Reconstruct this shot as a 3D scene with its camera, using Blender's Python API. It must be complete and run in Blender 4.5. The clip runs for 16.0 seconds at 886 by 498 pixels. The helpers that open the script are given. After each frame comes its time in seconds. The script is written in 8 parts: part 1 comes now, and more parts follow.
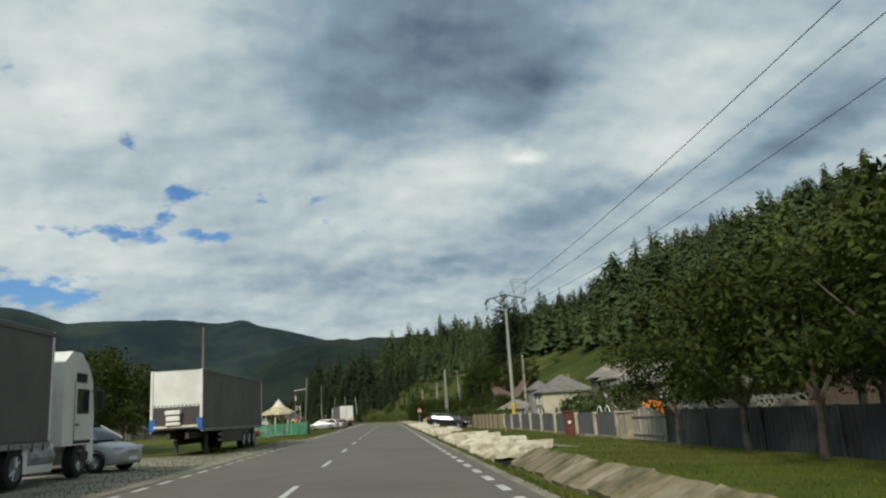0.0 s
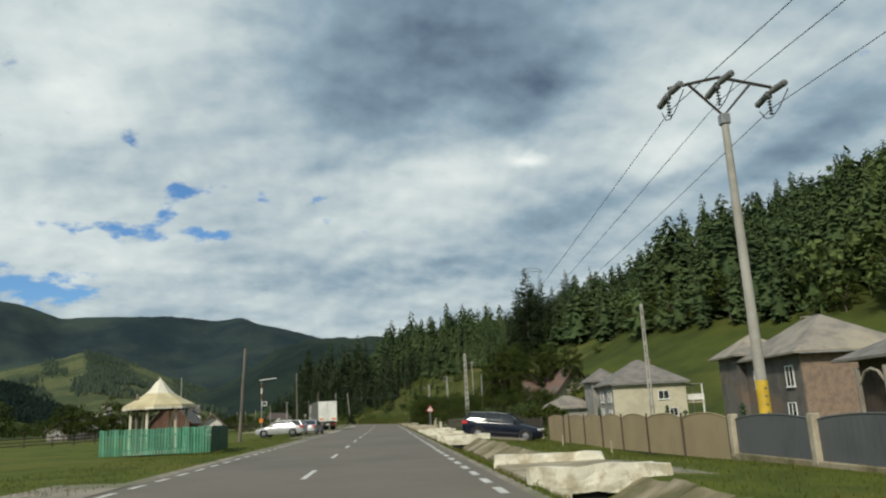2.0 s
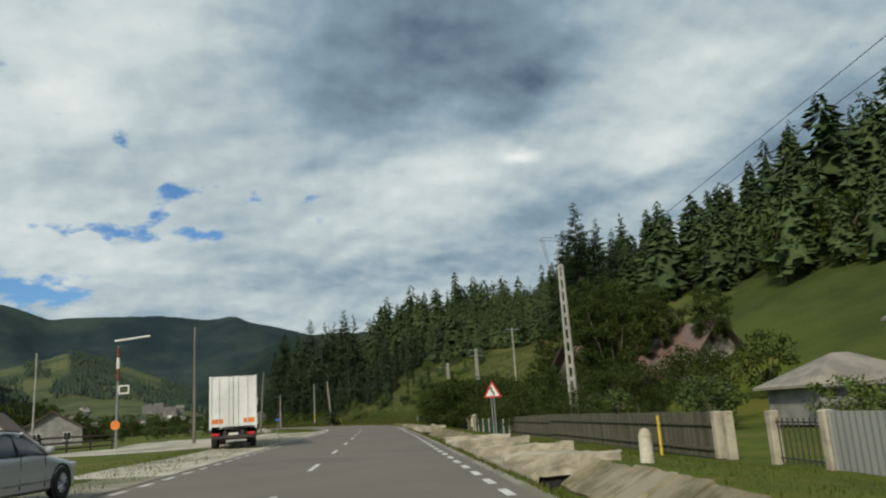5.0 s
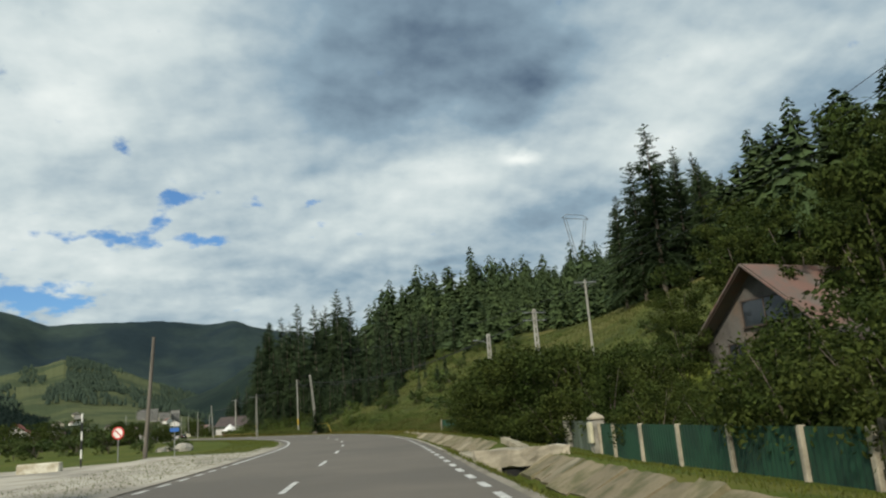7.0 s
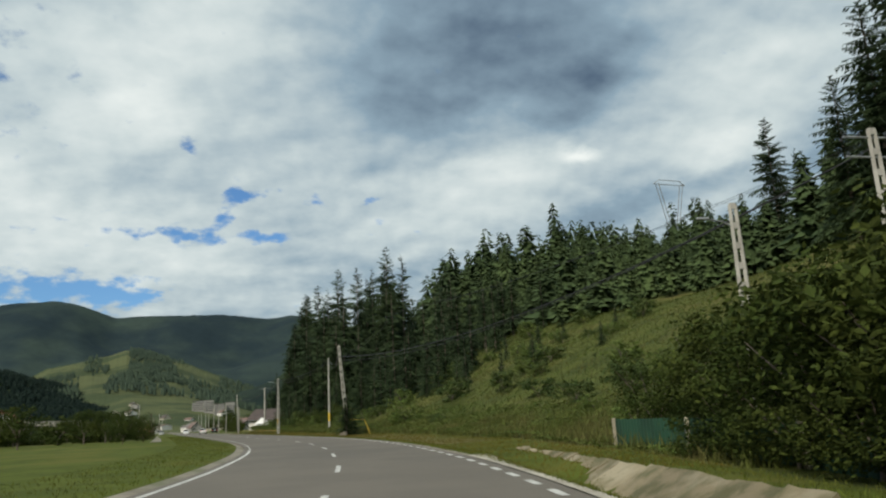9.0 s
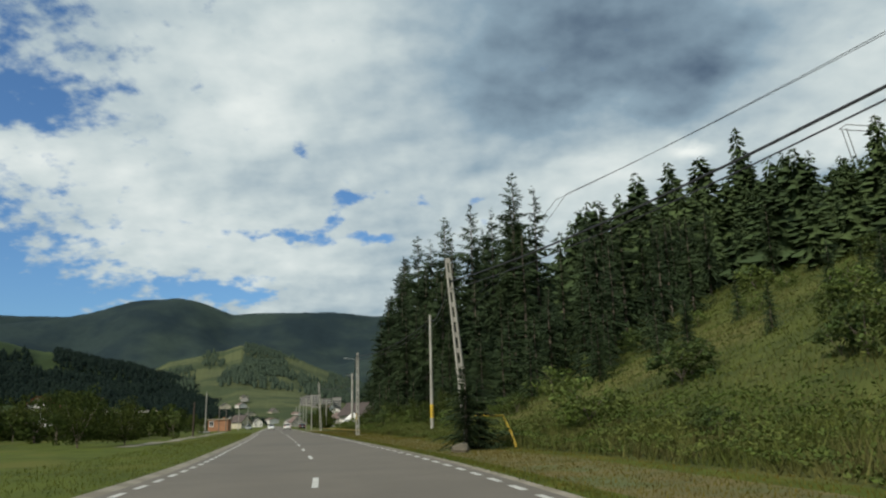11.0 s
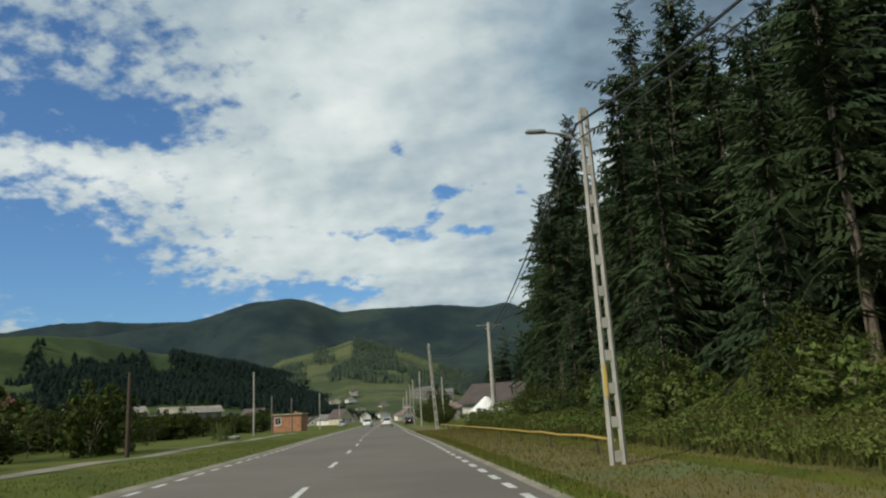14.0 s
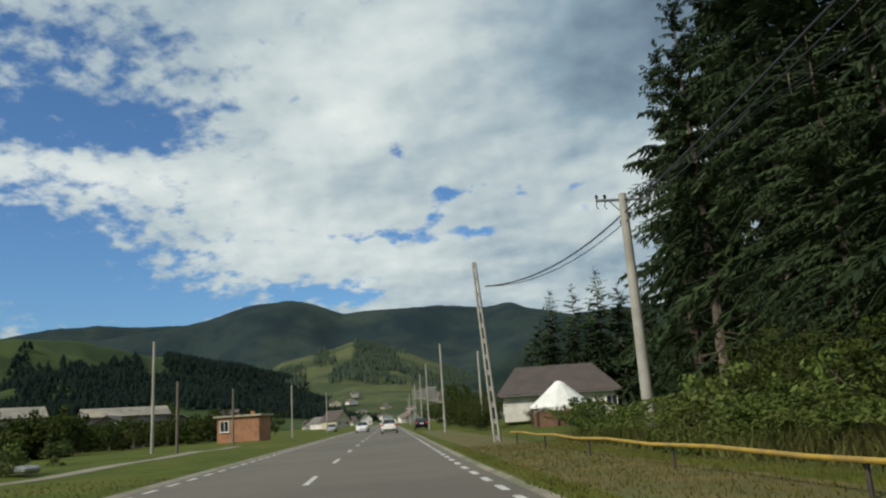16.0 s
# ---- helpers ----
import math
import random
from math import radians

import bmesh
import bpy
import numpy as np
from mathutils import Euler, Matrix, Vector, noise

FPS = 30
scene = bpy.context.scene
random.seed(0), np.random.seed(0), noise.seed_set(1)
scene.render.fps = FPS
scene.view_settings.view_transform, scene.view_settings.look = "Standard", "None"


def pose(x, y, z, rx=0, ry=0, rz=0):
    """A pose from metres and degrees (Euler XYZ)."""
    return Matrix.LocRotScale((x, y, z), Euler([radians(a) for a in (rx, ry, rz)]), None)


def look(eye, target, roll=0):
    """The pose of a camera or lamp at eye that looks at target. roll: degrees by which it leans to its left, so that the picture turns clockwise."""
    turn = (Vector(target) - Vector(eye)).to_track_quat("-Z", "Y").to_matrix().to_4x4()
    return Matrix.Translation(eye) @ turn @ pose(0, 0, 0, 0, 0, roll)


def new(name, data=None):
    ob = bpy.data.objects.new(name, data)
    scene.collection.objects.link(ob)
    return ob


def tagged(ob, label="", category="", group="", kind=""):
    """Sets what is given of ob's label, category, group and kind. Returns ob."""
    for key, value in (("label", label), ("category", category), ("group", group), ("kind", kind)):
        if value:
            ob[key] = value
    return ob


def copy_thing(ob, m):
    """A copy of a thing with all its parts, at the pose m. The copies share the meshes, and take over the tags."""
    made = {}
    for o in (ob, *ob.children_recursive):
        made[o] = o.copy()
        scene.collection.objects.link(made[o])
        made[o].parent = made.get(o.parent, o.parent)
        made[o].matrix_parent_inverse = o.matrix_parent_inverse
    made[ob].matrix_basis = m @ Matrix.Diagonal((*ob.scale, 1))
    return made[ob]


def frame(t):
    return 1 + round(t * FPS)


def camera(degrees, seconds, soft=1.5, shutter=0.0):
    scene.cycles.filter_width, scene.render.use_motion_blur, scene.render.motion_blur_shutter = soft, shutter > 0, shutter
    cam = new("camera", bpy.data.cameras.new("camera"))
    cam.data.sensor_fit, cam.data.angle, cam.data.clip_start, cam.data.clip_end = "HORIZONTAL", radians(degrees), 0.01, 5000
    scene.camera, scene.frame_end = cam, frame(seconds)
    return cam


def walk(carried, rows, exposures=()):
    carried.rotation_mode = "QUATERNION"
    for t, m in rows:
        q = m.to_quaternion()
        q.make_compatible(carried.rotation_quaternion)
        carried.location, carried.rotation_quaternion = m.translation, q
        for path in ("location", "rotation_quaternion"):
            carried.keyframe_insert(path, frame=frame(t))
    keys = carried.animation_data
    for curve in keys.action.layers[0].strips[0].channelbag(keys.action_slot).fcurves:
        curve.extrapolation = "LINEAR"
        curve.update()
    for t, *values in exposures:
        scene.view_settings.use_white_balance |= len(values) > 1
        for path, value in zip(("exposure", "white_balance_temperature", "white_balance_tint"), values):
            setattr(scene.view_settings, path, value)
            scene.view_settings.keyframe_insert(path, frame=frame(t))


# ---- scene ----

# ---- camera and walk ----
cam = camera(62.0, 16.0, 2.2)
PATH = [(t, pose(x, y, z, rx, ry, rz)) for t, x, y, z, rx, ry, rz in (
    (0.0, 2.0, 0.0, 1.3, 102.6, 3.6, -4.1),
    (0.5, 2.0, 10.5, 1.3, 102.7, 3.13, -3.9),
    (1.0, 2.0, 21.0, 1.3, 102.66, 2.55, -4.07),
    (1.5, 2.0, 31.5, 1.3, 102.67, 2.86, -3.9),
    (2.0, 2.0, 42.0, 1.3, 102.71, 2.79, -4.24),
    (2.5, 2.0, 52.5, 1.3, 102.62, 3.0, -4.37),
    (3.0, 2.0, 63.0, 1.3, 102.51, 4.08, -4.68),
    (3.5, 2.0, 73.5, 1.3, 102.75, 3.56, -4.56),
    (4.0, 2.0, 84.0, 1.3, 102.62, 3.24, -4.37),
    (4.5, 2.0, 94.5, 1.3, 102.55, 3.43, -4.43),
    (5.0, 2.0, 105.0, 1.3, 102.48, 3.62, -4.56),
    (5.5, 2.0, 115.5, 1.3, 102.41, 3.81, -4.69),
    (6.0, 2.0, 126.0, 1.3, 102.34, 4.0, -4.77),
    (6.5, 2.03, 136.5, 1.3, 102.27, 4.19, -4.71),
    (7.0, 2.08, 147.0, 1.3, 102.72, 4.24, -4.29),
    (7.5, 2.07, 157.5, 1.3, 102.33, 4.12, -4.23),
    (8.0, 1.92, 168.0, 1.3, 102.6, 4.7, -2.95),
    (8.5, 1.57, 178.49, 1.3, 102.79, 4.34, -1.73),
    (9.0, 0.95, 188.97, 1.3, 102.82, 2.95, 0.0),
    (9.5, 0.01, 199.43, 1.3, 102.89, 2.57, 1.9),
    (10.0, -1.27, 209.85, 1.3, 102.96, 2.19, 3.87),
    (10.5, -2.92, 220.22, 1.3, 103.04, 1.8, 5.92),
    (11.0, -4.94, 230.53, 1.3, 103.11, 1.42, 8.03),
    (11.5, -7.33, 240.75, 1.3, 103.19, 1.04, 10.21),
    (12.0, -10.11, 250.87, 1.3, 103.12, 1.91, 12.23),
    (12.5, -13.23, 260.9, 1.3, 102.98, 2.74, 14.74),
    (13.0, -16.63, 270.83, 1.3, 102.6, 3.1, 15.84),
    (13.5, -20.19, 280.71, 1.3, 102.89, 3.54, 16.25),
    (14.0, -23.84, 290.55, 1.3, 102.76, 3.12, 16.47),
    (14.5, -27.53, 300.38, 1.3, 102.64, 3.52, 16.63),
    (15.0, -31.24, 310.21, 1.3, 102.66, 2.74, 16.62),
    (15.5, -34.94, 320.03, 1.3, 102.71, 2.31, 16.41),
    (16.0, -38.65, 329.86, 1.3, 102.9, 3.74, 16.68),
)]
walk(cam, PATH, [(0.0, -0.02), (2.0, 0.08), (4.2, -0.04), (7.0, 0.15), (9.2, 0.1), (12.0, 0.07), (14.0, 0.06), (16.0, 0.05)])

# ---- world, sun, exposure ----
SUN_DIR = Vector((-0.42, -0.72, 0.62)).normalized()
SUN_EL = math.asin(SUN_DIR.z)
SUN_AZ = math.atan2(SUN_DIR.x, SUN_DIR.y)


class Net:
    """Small helper to write node trees in a few words."""

    def __init__(self, tree):
        self.t, self.n, self.l = tree, tree.nodes, tree.links

    def put(self, kind, **props):
        node = self.n.new(kind)
        for k, v in props.items():
            if k == "op":
                node.operation = v
            elif k == "clamp":
                node.use_clamp = v
        return node

    def set(self, socket, value):
        if hasattr(value, "is_linked"):
            self.l.new(value, socket)
        elif value is not None:
            socket.default_value = value

    def m(self, op, a, b=None, c=None, clamp=False):
        node = self.put("ShaderNodeMath", op=op, clamp=clamp)
        for s, v in zip(node.inputs, (a, b, c)):
            self.set(s, v)
        return node.outputs[0]

    def v(self, op, a, b=None):
        node = self.put("ShaderNodeVectorMath", op=op)
        self.set(node.inputs[0], a)
        if b is not None:
            self.set(node.inputs[1], b)
        return node.outputs[0]

    def noise(self, vec, scale, detail=4.0, rough=0.55, distortion=0.0):
        node = self.put("ShaderNodeTexNoise")
        self.set(node.inputs["Vector"], vec)
        for k, v in (("Scale", scale), ("Detail", detail), ("Roughness", rough), ("Distortion", distortion)):
            node.inputs[k].default_value = v
        return node.outputs["Fac"]

    def step(self, x, lo, hi, to0=0.0, to1=1.0):
        node = self.put("ShaderNodeMapRange")
        node.interpolation_type = "SMOOTHSTEP"
        for s, v in zip(node.inputs, (x, lo, hi, to0, to1)):
            self.set(s, v)
        return node.outputs[0]

    def mix(self, f, a, b, mode="MIX"):
        node = self.put("ShaderNodeMix")
        node.data_type, node.blend_type = "RGBA", mode
        self.set(node.inputs[0], f)
        for s, v in ((node.inputs[6], a), (node.inputs[7], b)):
            self.set(s, (*v, 1.0) if isinstance(v, tuple) and len(v) == 3 else v)
        return node.outputs[2]


def build_sky():
    world = bpy.data.worlds.new("sky")
    scene.world = world
    world.use_nodes = True
    t = Net(world.node_tree)
    back = world.node_tree.nodes["Background"]
    d = t.put("ShaderNodeTexCoord").outputs["Generated"]
    sep = t.put("ShaderNodeSeparateXYZ")
    t.set(sep.inputs[0], d)
    x, y, z = sep.outputs
    az = t.m("MULTIPLY", t.m("ARCTAN2", x, y), 57.2958)
    el = t.m("MULTIPLY", t.m("ARCSINE", z), 57.2958)
    # cloud sheet: the direction laid on a plane overhead
    low = t.m("ADD", t.m("MAXIMUM", z, 0.0), 0.34)
    flat = t.put("ShaderNodeCombineXYZ")
    t.set(flat.inputs[0], t.m("DIVIDE", x, low))
    t.set(flat.inputs[1], t.m("DIVIDE", y, low))
    p = flat.outputs[0]
    big = t.noise(p, 1.8, 3, 0.5)
    mid = t.noise(p, 4.2, 5, 0.5)
    # the same billows a step towards the light: their slope shades them
    relief = t.m("SUBTRACT", t.noise(p, 9.0, 4, 0.5), t.noise(t.v("ADD", p, (-0.014, -0.03, 0.0)), 9.0, 4, 0.5))
    fine = t.noise(p, 20.0, 5, 0.5)
    puff = t.noise(p, 19.0, 5, 0.55)
    warp = t.m("MULTIPLY", t.m("SUBTRACT", t.noise(p, 6.0, 5, 0.58), 0.5), 5.0)
    warp2 = t.m("MULTIPLY", t.m("SUBTRACT", t.noise(t.v("ADD", p, (7.0, 3.0, 0.0)), 7.0, 5, 0.58), 0.5), 2.6)
    azw, elw = t.m("ADD", az, warp), t.m("ADD", el, warp2)

    def blob(a, e, ra, re, tilt=0.0, gain=1.0):
        ca, sa = math.cos(radians(tilt)), math.sin(radians(tilt))
        da, de = t.m("SUBTRACT", azw, a), t.m("SUBTRACT", elw, e)
        u = t.m("DIVIDE", t.m("ADD", t.m("MULTIPLY", da, ca), t.m("MULTIPLY", de, sa)), ra)
        w = t.m("DIVIDE", t.m("SUBTRACT", t.m("MULTIPLY", de, ca), t.m("MULTIPLY", da, sa)), re)
        r2 = t.m("ADD", t.m("MULTIPLY", u, u), t.m("MULTIPLY", w, w))
        return t.m("MULTIPLY", t.m("EXPONENT", t.m("MULTIPLY", r2, -1.0)), gain)

    def total(items):
        s = items[0]
        for i in items[1:]:
            s = t.m("ADD", s, i)
        return s

    # openings of blue sky in the cloud
    blue = total([blob(-50, 12.4, 14, 4.6, 3, 1.55), blob(-37, 8.4, 9, 2.4, 0, 1.1), blob(-25.0, 9.8, 4.4, 1.2, 0, 0.95), blob(-42, 21.9, 9.5, 1.9, 0, 1.15), blob(-44, 27.0, 14, 4.4, 0, 0.76), blob(-75, 22, 18, 12, 0, 1.1),
                  blob(-19.4, 14.1, 4.2, 0.55, -3, 0.95), blob(-14.6, 17.1, 2.2, 0.7, 8, 0.9), blob(-12.6, 13.8, 2.2, 0.5, 0, 0.9), blob(-16.4, 15.5, 1.2, 0.7, 30, 0.62), blob(-18.7, 20.6, 0.8, 0.8, 0, 0.6), blob(-9.9, 16.8, 1.3, 0.7, 0, 0.42), blob(-4.9, 16.7, 1.5, 0.7, 0, 0.42)])
    open_ = t.step(t.m("ADD", blue, t.m("ADD", t.m("MULTIPLY", t.m("SUBTRACT", mid, 0.5), 0.5), t.m("MULTIPLY", t.m("SUBTRACT", puff, 0.5), 2.2))), 0.34, 0.98)
    # darker bellies and lit tops
    dark = total([blob(5.0, 27.4, 11.0, 4.8, 0, 0.36), blob(13.3, 24.3, 4.4, 2.2, 22, 0.30), blob(10.3, 21.8, 2.6, 1.5, 0, 0.12), blob(-1.5, 23.4, 4.6, 2.4, -12, 0.17), blob(1.8, 33, 16, 5, 0, 0.12), blob(14.7, 14.6, 7, 1.3, 10, 0.24), blob(3.7, 11.0, 6, 1.0, 4, 0.24), blob(-8, 10.6, 6, 0.8, 0, 0.12), blob(35.6, 19.4, 6, 3, 18, 0.26), blob(30.0, 16.6, 8, 1.4, 14, 0.20), blob(23, 12.5, 9, 1.2, 12, 0.12), blob(22, 42, 34, 10, 0, 0.30), blob(-24, 17.5, 5, 1.3, 0, 0.14), blob(-27, 24.0, 3, 1.4, 0, 0.10)])
    lit = total([blob(12.0, 19.3, 1.8, 0.5, 0, 0.4), blob(6.0, 18.3, 7, 1.5, 4, 0.22), blob(22.9, 18.4, 5, 1.6, 8, 0.2), blob(-16, 29.5, 6, 3, 0, 0.25), blob(-23, 22.5, 5, 2.0, 0, 0.22), blob(-42, 18.4, 10, 1.9, 0, 0.3), blob(-30, 15, 8, 3, 0, 0.2), blob(-19, 11.9, 7, 1.3, 0, 0.16), blob(-24, 26, 8, 4, 0, 0.22), blob(2, 15.5, 7, 1.0, 6, 0.12), blob(27, 24, 9, 3, 14, 0.14)])
    tone = t.m("ADD", 0.55, t.m("MULTIPLY", t.m("SUBTRACT", big, 0.5), 0.34))
    tone = t.m("ADD", tone, t.m("MULTIPLY", t.m("SUBTRACT", mid, 0.5), 0.46))
    tone = t.m("ADD", tone, t.m("MULTIPLY", relief, 0.42))
    tone = t.m("ADD", tone, t.m("MULTIPLY", t.m("SUBTRACT", fine, 0.5), 0.07))
    tone = t.m("SUBTRACT", t.m("ADD", tone, lit), dark, clamp=True)
    ramp = t.put("ShaderNodeValToRGB")
    r = ramp.color_ramp
    r.elements[0].position, r.elements[0].color = 0.0, (0.085, 0.13, 0.19, 1)
    r.elements[1].position, r.elements[1].color = 1.0, (0.815, 0.86, 0.83, 1)
    e = r.elements.new(0.35)
    e.color = (0.255, 0.355, 0.43, 1)
    e = r.elements.new(0.65)
    e.color = (0.54, 0.62, 0.63, 1)
    t.set(ramp.inputs[0], tone)
    sky = t.put("ShaderNodeTexSky")
    sky.sky_type, sky.sun_disc = "NISHITA", False
    sky.sun_elevation, sky.sun_rotation = SUN_EL, SUN_AZ
    clear = t.mix(1.0, sky.outputs[0], (0.058, 0.088, 0.116), "MULTIPLY")
    col = t.mix(open_, ramp.outputs[0], clear)
    t.set(back.inputs[0], col)
    back.inputs[1].default_value = 1.0


build_sky()
sun_data = bpy.data.lights.new("sun", "SUN")
sun_data.energy, sun_data.angle, sun_data.color = 3.1, radians(5.0), (1.0, 0.93, 0.78)
sun = new("sun", sun_data)
sun.matrix_world = look((0, 0, 60), (-SUN_DIR.x, -SUN_DIR.y, 60 - SUN_DIR.z))
scene.view_settings.exposure = 0.0

# ---- materials ----


def material(name, base, rough=0.8, other=None, scale=3.0, fine=40.0, metal=0.0, bump=0.15, low=0.40, high=0.62, third=None, island=0.0, spec=None, translucent=0.0, stretch=None, grain=0.27):
    """Two-scale noise between base and other, fine grain in value and relief, all at true size."""
    mat = bpy.data.materials.new(name)
    mat.use_nodes = True
    t = Net(mat.node_tree)
    bsdf = mat.node_tree.nodes["Principled BSDF"]
    pos = t.put("ShaderNodeNewGeometry").outputs["Position"]
    if stretch:
        pos = t.v("MULTIPLY", pos, stretch)
    other = other or tuple(c * 0.78 for c in base)
    a = t.noise(pos, scale, 5, 0.6)
    b = t.noise(pos, fine, 4, 0.65)
    col = t.mix(t.step(a, low, high), base, other)
    if third:
        col = t.mix(t.step(t.noise(pos, scale * 0.27, 4, 0.6), 0.5, 0.63), col, third)
    col = t.mix(1.0, col, t.mix(b, (1 - grain,) * 3, (1 + grain,) * 3), "MULTIPLY")
    if island:
        rnd = t.put("ShaderNodeNewGeometry").outputs["Random Per Island"]
        rnd2 = t.put("ShaderNodeObjectInfo").outputs["Random"]
        mixr = t.m("FRACT", t.m("ADD", rnd, rnd2))
        col = t.mix(1.0, col, t.mix(mixr, (1 - island,) * 3, (1 + island,) * 3), "MULTIPLY")
    t.set(bsdf.inputs["Base Color"], col)
    t.set(bsdf.inputs["Roughness"], t.m("ADD", rough - 0.06, t.m("MULTIPLY", a, 0.12), clamp=True))
    bsdf.inputs["Metallic"].default_value = metal
    if spec is not None:
        bsdf.inputs["Specular IOR Level"].default_value = spec
    if bump:
        node = t.put("ShaderNodeBump")
        node.inputs["Strength"].default_value, node.inputs["Distance"].default_value = bump, 0.02
        t.set(node.inputs["Height"], b)
        t.set(bsdf.inputs["Normal"], node.outputs[0])
    if translucent:
        tr = t.put("ShaderNodeBsdfTranslucent")
        t.set(tr.inputs[0], col)
        mx = t.put("ShaderNodeMixShader")
        mx.inputs[0].default_value = translucent
        t.l.new(bsdf.outputs[0], mx.inputs[1])
        t.l.new(tr.outputs[0], mx.inputs[2])
        t.l.new(mx.outputs[0], mat.node_tree.nodes["Material Output"].inputs[0])
    return mat


def emissive(name, color, power):
    mat = material(name, color, 0.4)
    b = mat.node_tree.nodes["Principled BSDF"]
    b.inputs["Emission Color"].default_value = (*color, 1)
    b.inputs["Emission Strength"].default_value = power
    return mat


ASPHALT = material("asphalt", (0.130, 0.113, 0.090), 0.85, (0.148, 0.129, 0.103), 0.35, 90, bump=0.25, third=(0.115, 0.101, 0.082))
PAINT_LINE = material("road paint", (0.62, 0.61, 0.57), 0.6, (0.45, 0.44, 0.41), 3.0, 60)
GRASS = material("meadow grass", (0.080, 0.100, 0.012), 0.95, (0.056, 0.074, 0.010), 0.5, 9.0, bump=0.6, third=(0.100, 0.102, 0.018), spec=0.15)
SLOPE = material("rough slope grass", (0.082, 0.096, 0.024), 0.95, (0.046, 0.060, 0.017), 0.16, 5.0, bump=0.6, third=(0.118, 0.112, 0.036), spec=0.12)
HILL_GRASS = material("hill pasture grass", (0.060, 0.077, 0.016), 0.95, (0.036, 0.050, 0.013), 0.10, 2.5, bump=0.6, third=(0.083, 0.092, 0.022), spec=0.12, low=0.36, high=0.66)
GRAVEL = material("gravel shoulder", (0.27, 0.24, 0.19), 0.95, (0.19, 0.165, 0.125), 0.8, 30, bump=0.5, third=(0.15, 0.15, 0.09))
DIRT = material("packed dirt and old concrete", (0.34, 0.30, 0.21), 0.95, (0.22, 0.19, 0.125), 0.9, 25, bump=0.5, third=(0.42, 0.38, 0.29))
GRAVEL_PALE = material("pale dusty gravel", (0.46, 0.42, 0.34), 0.95, (0.33, 0.295, 0.235), 0.5, 25, bump=0.4, third=(0.24, 0.22, 0.18))
EARTH = material("dry mown bank", (0.124, 0.096, 0.024), 0.95, (0.082, 0.078, 0.016), 0.6, 8, bump=0.6, third=(0.08, 0.10, 0.025))
CONCRETE = material("weathered concrete", (0.42, 0.37, 0.28), 0.9, (0.27, 0.24, 0.18), 1.6, 25, bump=0.3)
SLAB = material("mossy ditch concrete", (0.21, 0.172, 0.105), 0.95, (0.105, 0.098, 0.045), 1.5, 20, bump=0.6, third=(0.29, 0.25, 0.17), island=0.14)
WHITEWASH = material("whitewashed concrete", (0.66, 0.63, 0.52), 0.85, (0.44, 0.39, 0.28), 2.5, 30, bump=0.3, low=0.5, high=0.66, third=(0.40, 0.35, 0.25))
HOLLOW_SHADE = material("dark hollow", (0.02, 0.02, 0.02), 0.95)
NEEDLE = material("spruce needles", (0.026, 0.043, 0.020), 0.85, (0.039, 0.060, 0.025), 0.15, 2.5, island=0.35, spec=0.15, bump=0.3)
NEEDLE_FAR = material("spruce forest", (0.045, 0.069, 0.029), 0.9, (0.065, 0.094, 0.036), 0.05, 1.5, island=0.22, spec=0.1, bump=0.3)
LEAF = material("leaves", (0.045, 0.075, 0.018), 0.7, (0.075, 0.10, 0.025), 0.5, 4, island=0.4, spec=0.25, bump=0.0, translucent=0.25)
# Darker copy of LEAF, with the shade of the crowns in its colour.
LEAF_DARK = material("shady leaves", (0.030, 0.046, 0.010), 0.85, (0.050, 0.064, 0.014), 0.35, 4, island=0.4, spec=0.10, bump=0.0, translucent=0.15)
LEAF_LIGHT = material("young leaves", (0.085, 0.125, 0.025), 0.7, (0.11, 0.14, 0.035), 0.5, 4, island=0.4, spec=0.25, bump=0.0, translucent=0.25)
LEAF_WOOD = material("woodland leaves", (0.057, 0.086, 0.027), 0.85, (0.080, 0.110, 0.034), 0.08, 2, island=0.25, spec=0.15, bump=0.0)
BARK = material("grey bark", (0.16, 0.13, 0.10), 0.95, (0.09, 0.075, 0.06), 4, 20, bump=0.7)
WOODPOLE = material("weathered pole wood", (0.17, 0.15, 0.125), 0.9, (0.11, 0.095, 0.08), 1.0, 30, bump=0.4, stretch=(6, 6, 0.6))
POLE_CONC = material("pole concrete", (0.36, 0.35, 0.315), 0.85, (0.28, 0.27, 0.24), 0.8, 25, bump=0.2)
YELLOW = material("yellow paint", (0.62, 0.42, 0.035), 0.55, (0.50, 0.33, 0.03), 2, 20)
YELLOW_OLD = material("faded yellow paint", (0.42, 0.28, 0.04), 0.7, (0.30, 0.20, 0.05), 3, 20)
STEEL = material("galvanised steel", (0.36, 0.37, 0.37), 0.45, (0.26, 0.265, 0.27), 3, 20, metal=0.6)
IRON = material("dark painted iron", (0.05, 0.05, 0.052), 0.5, (0.08, 0.06, 0.05), 4, 30, metal=0.3)
PORCELAIN = material("grey insulator glass", (0.16, 0.17, 0.165), 0.25, (0.11, 0.115, 0.115), 4, 30, bump=0)
WIRE = material("dark cable", (0.03, 0.03, 0.033), 0.6, bump=0)

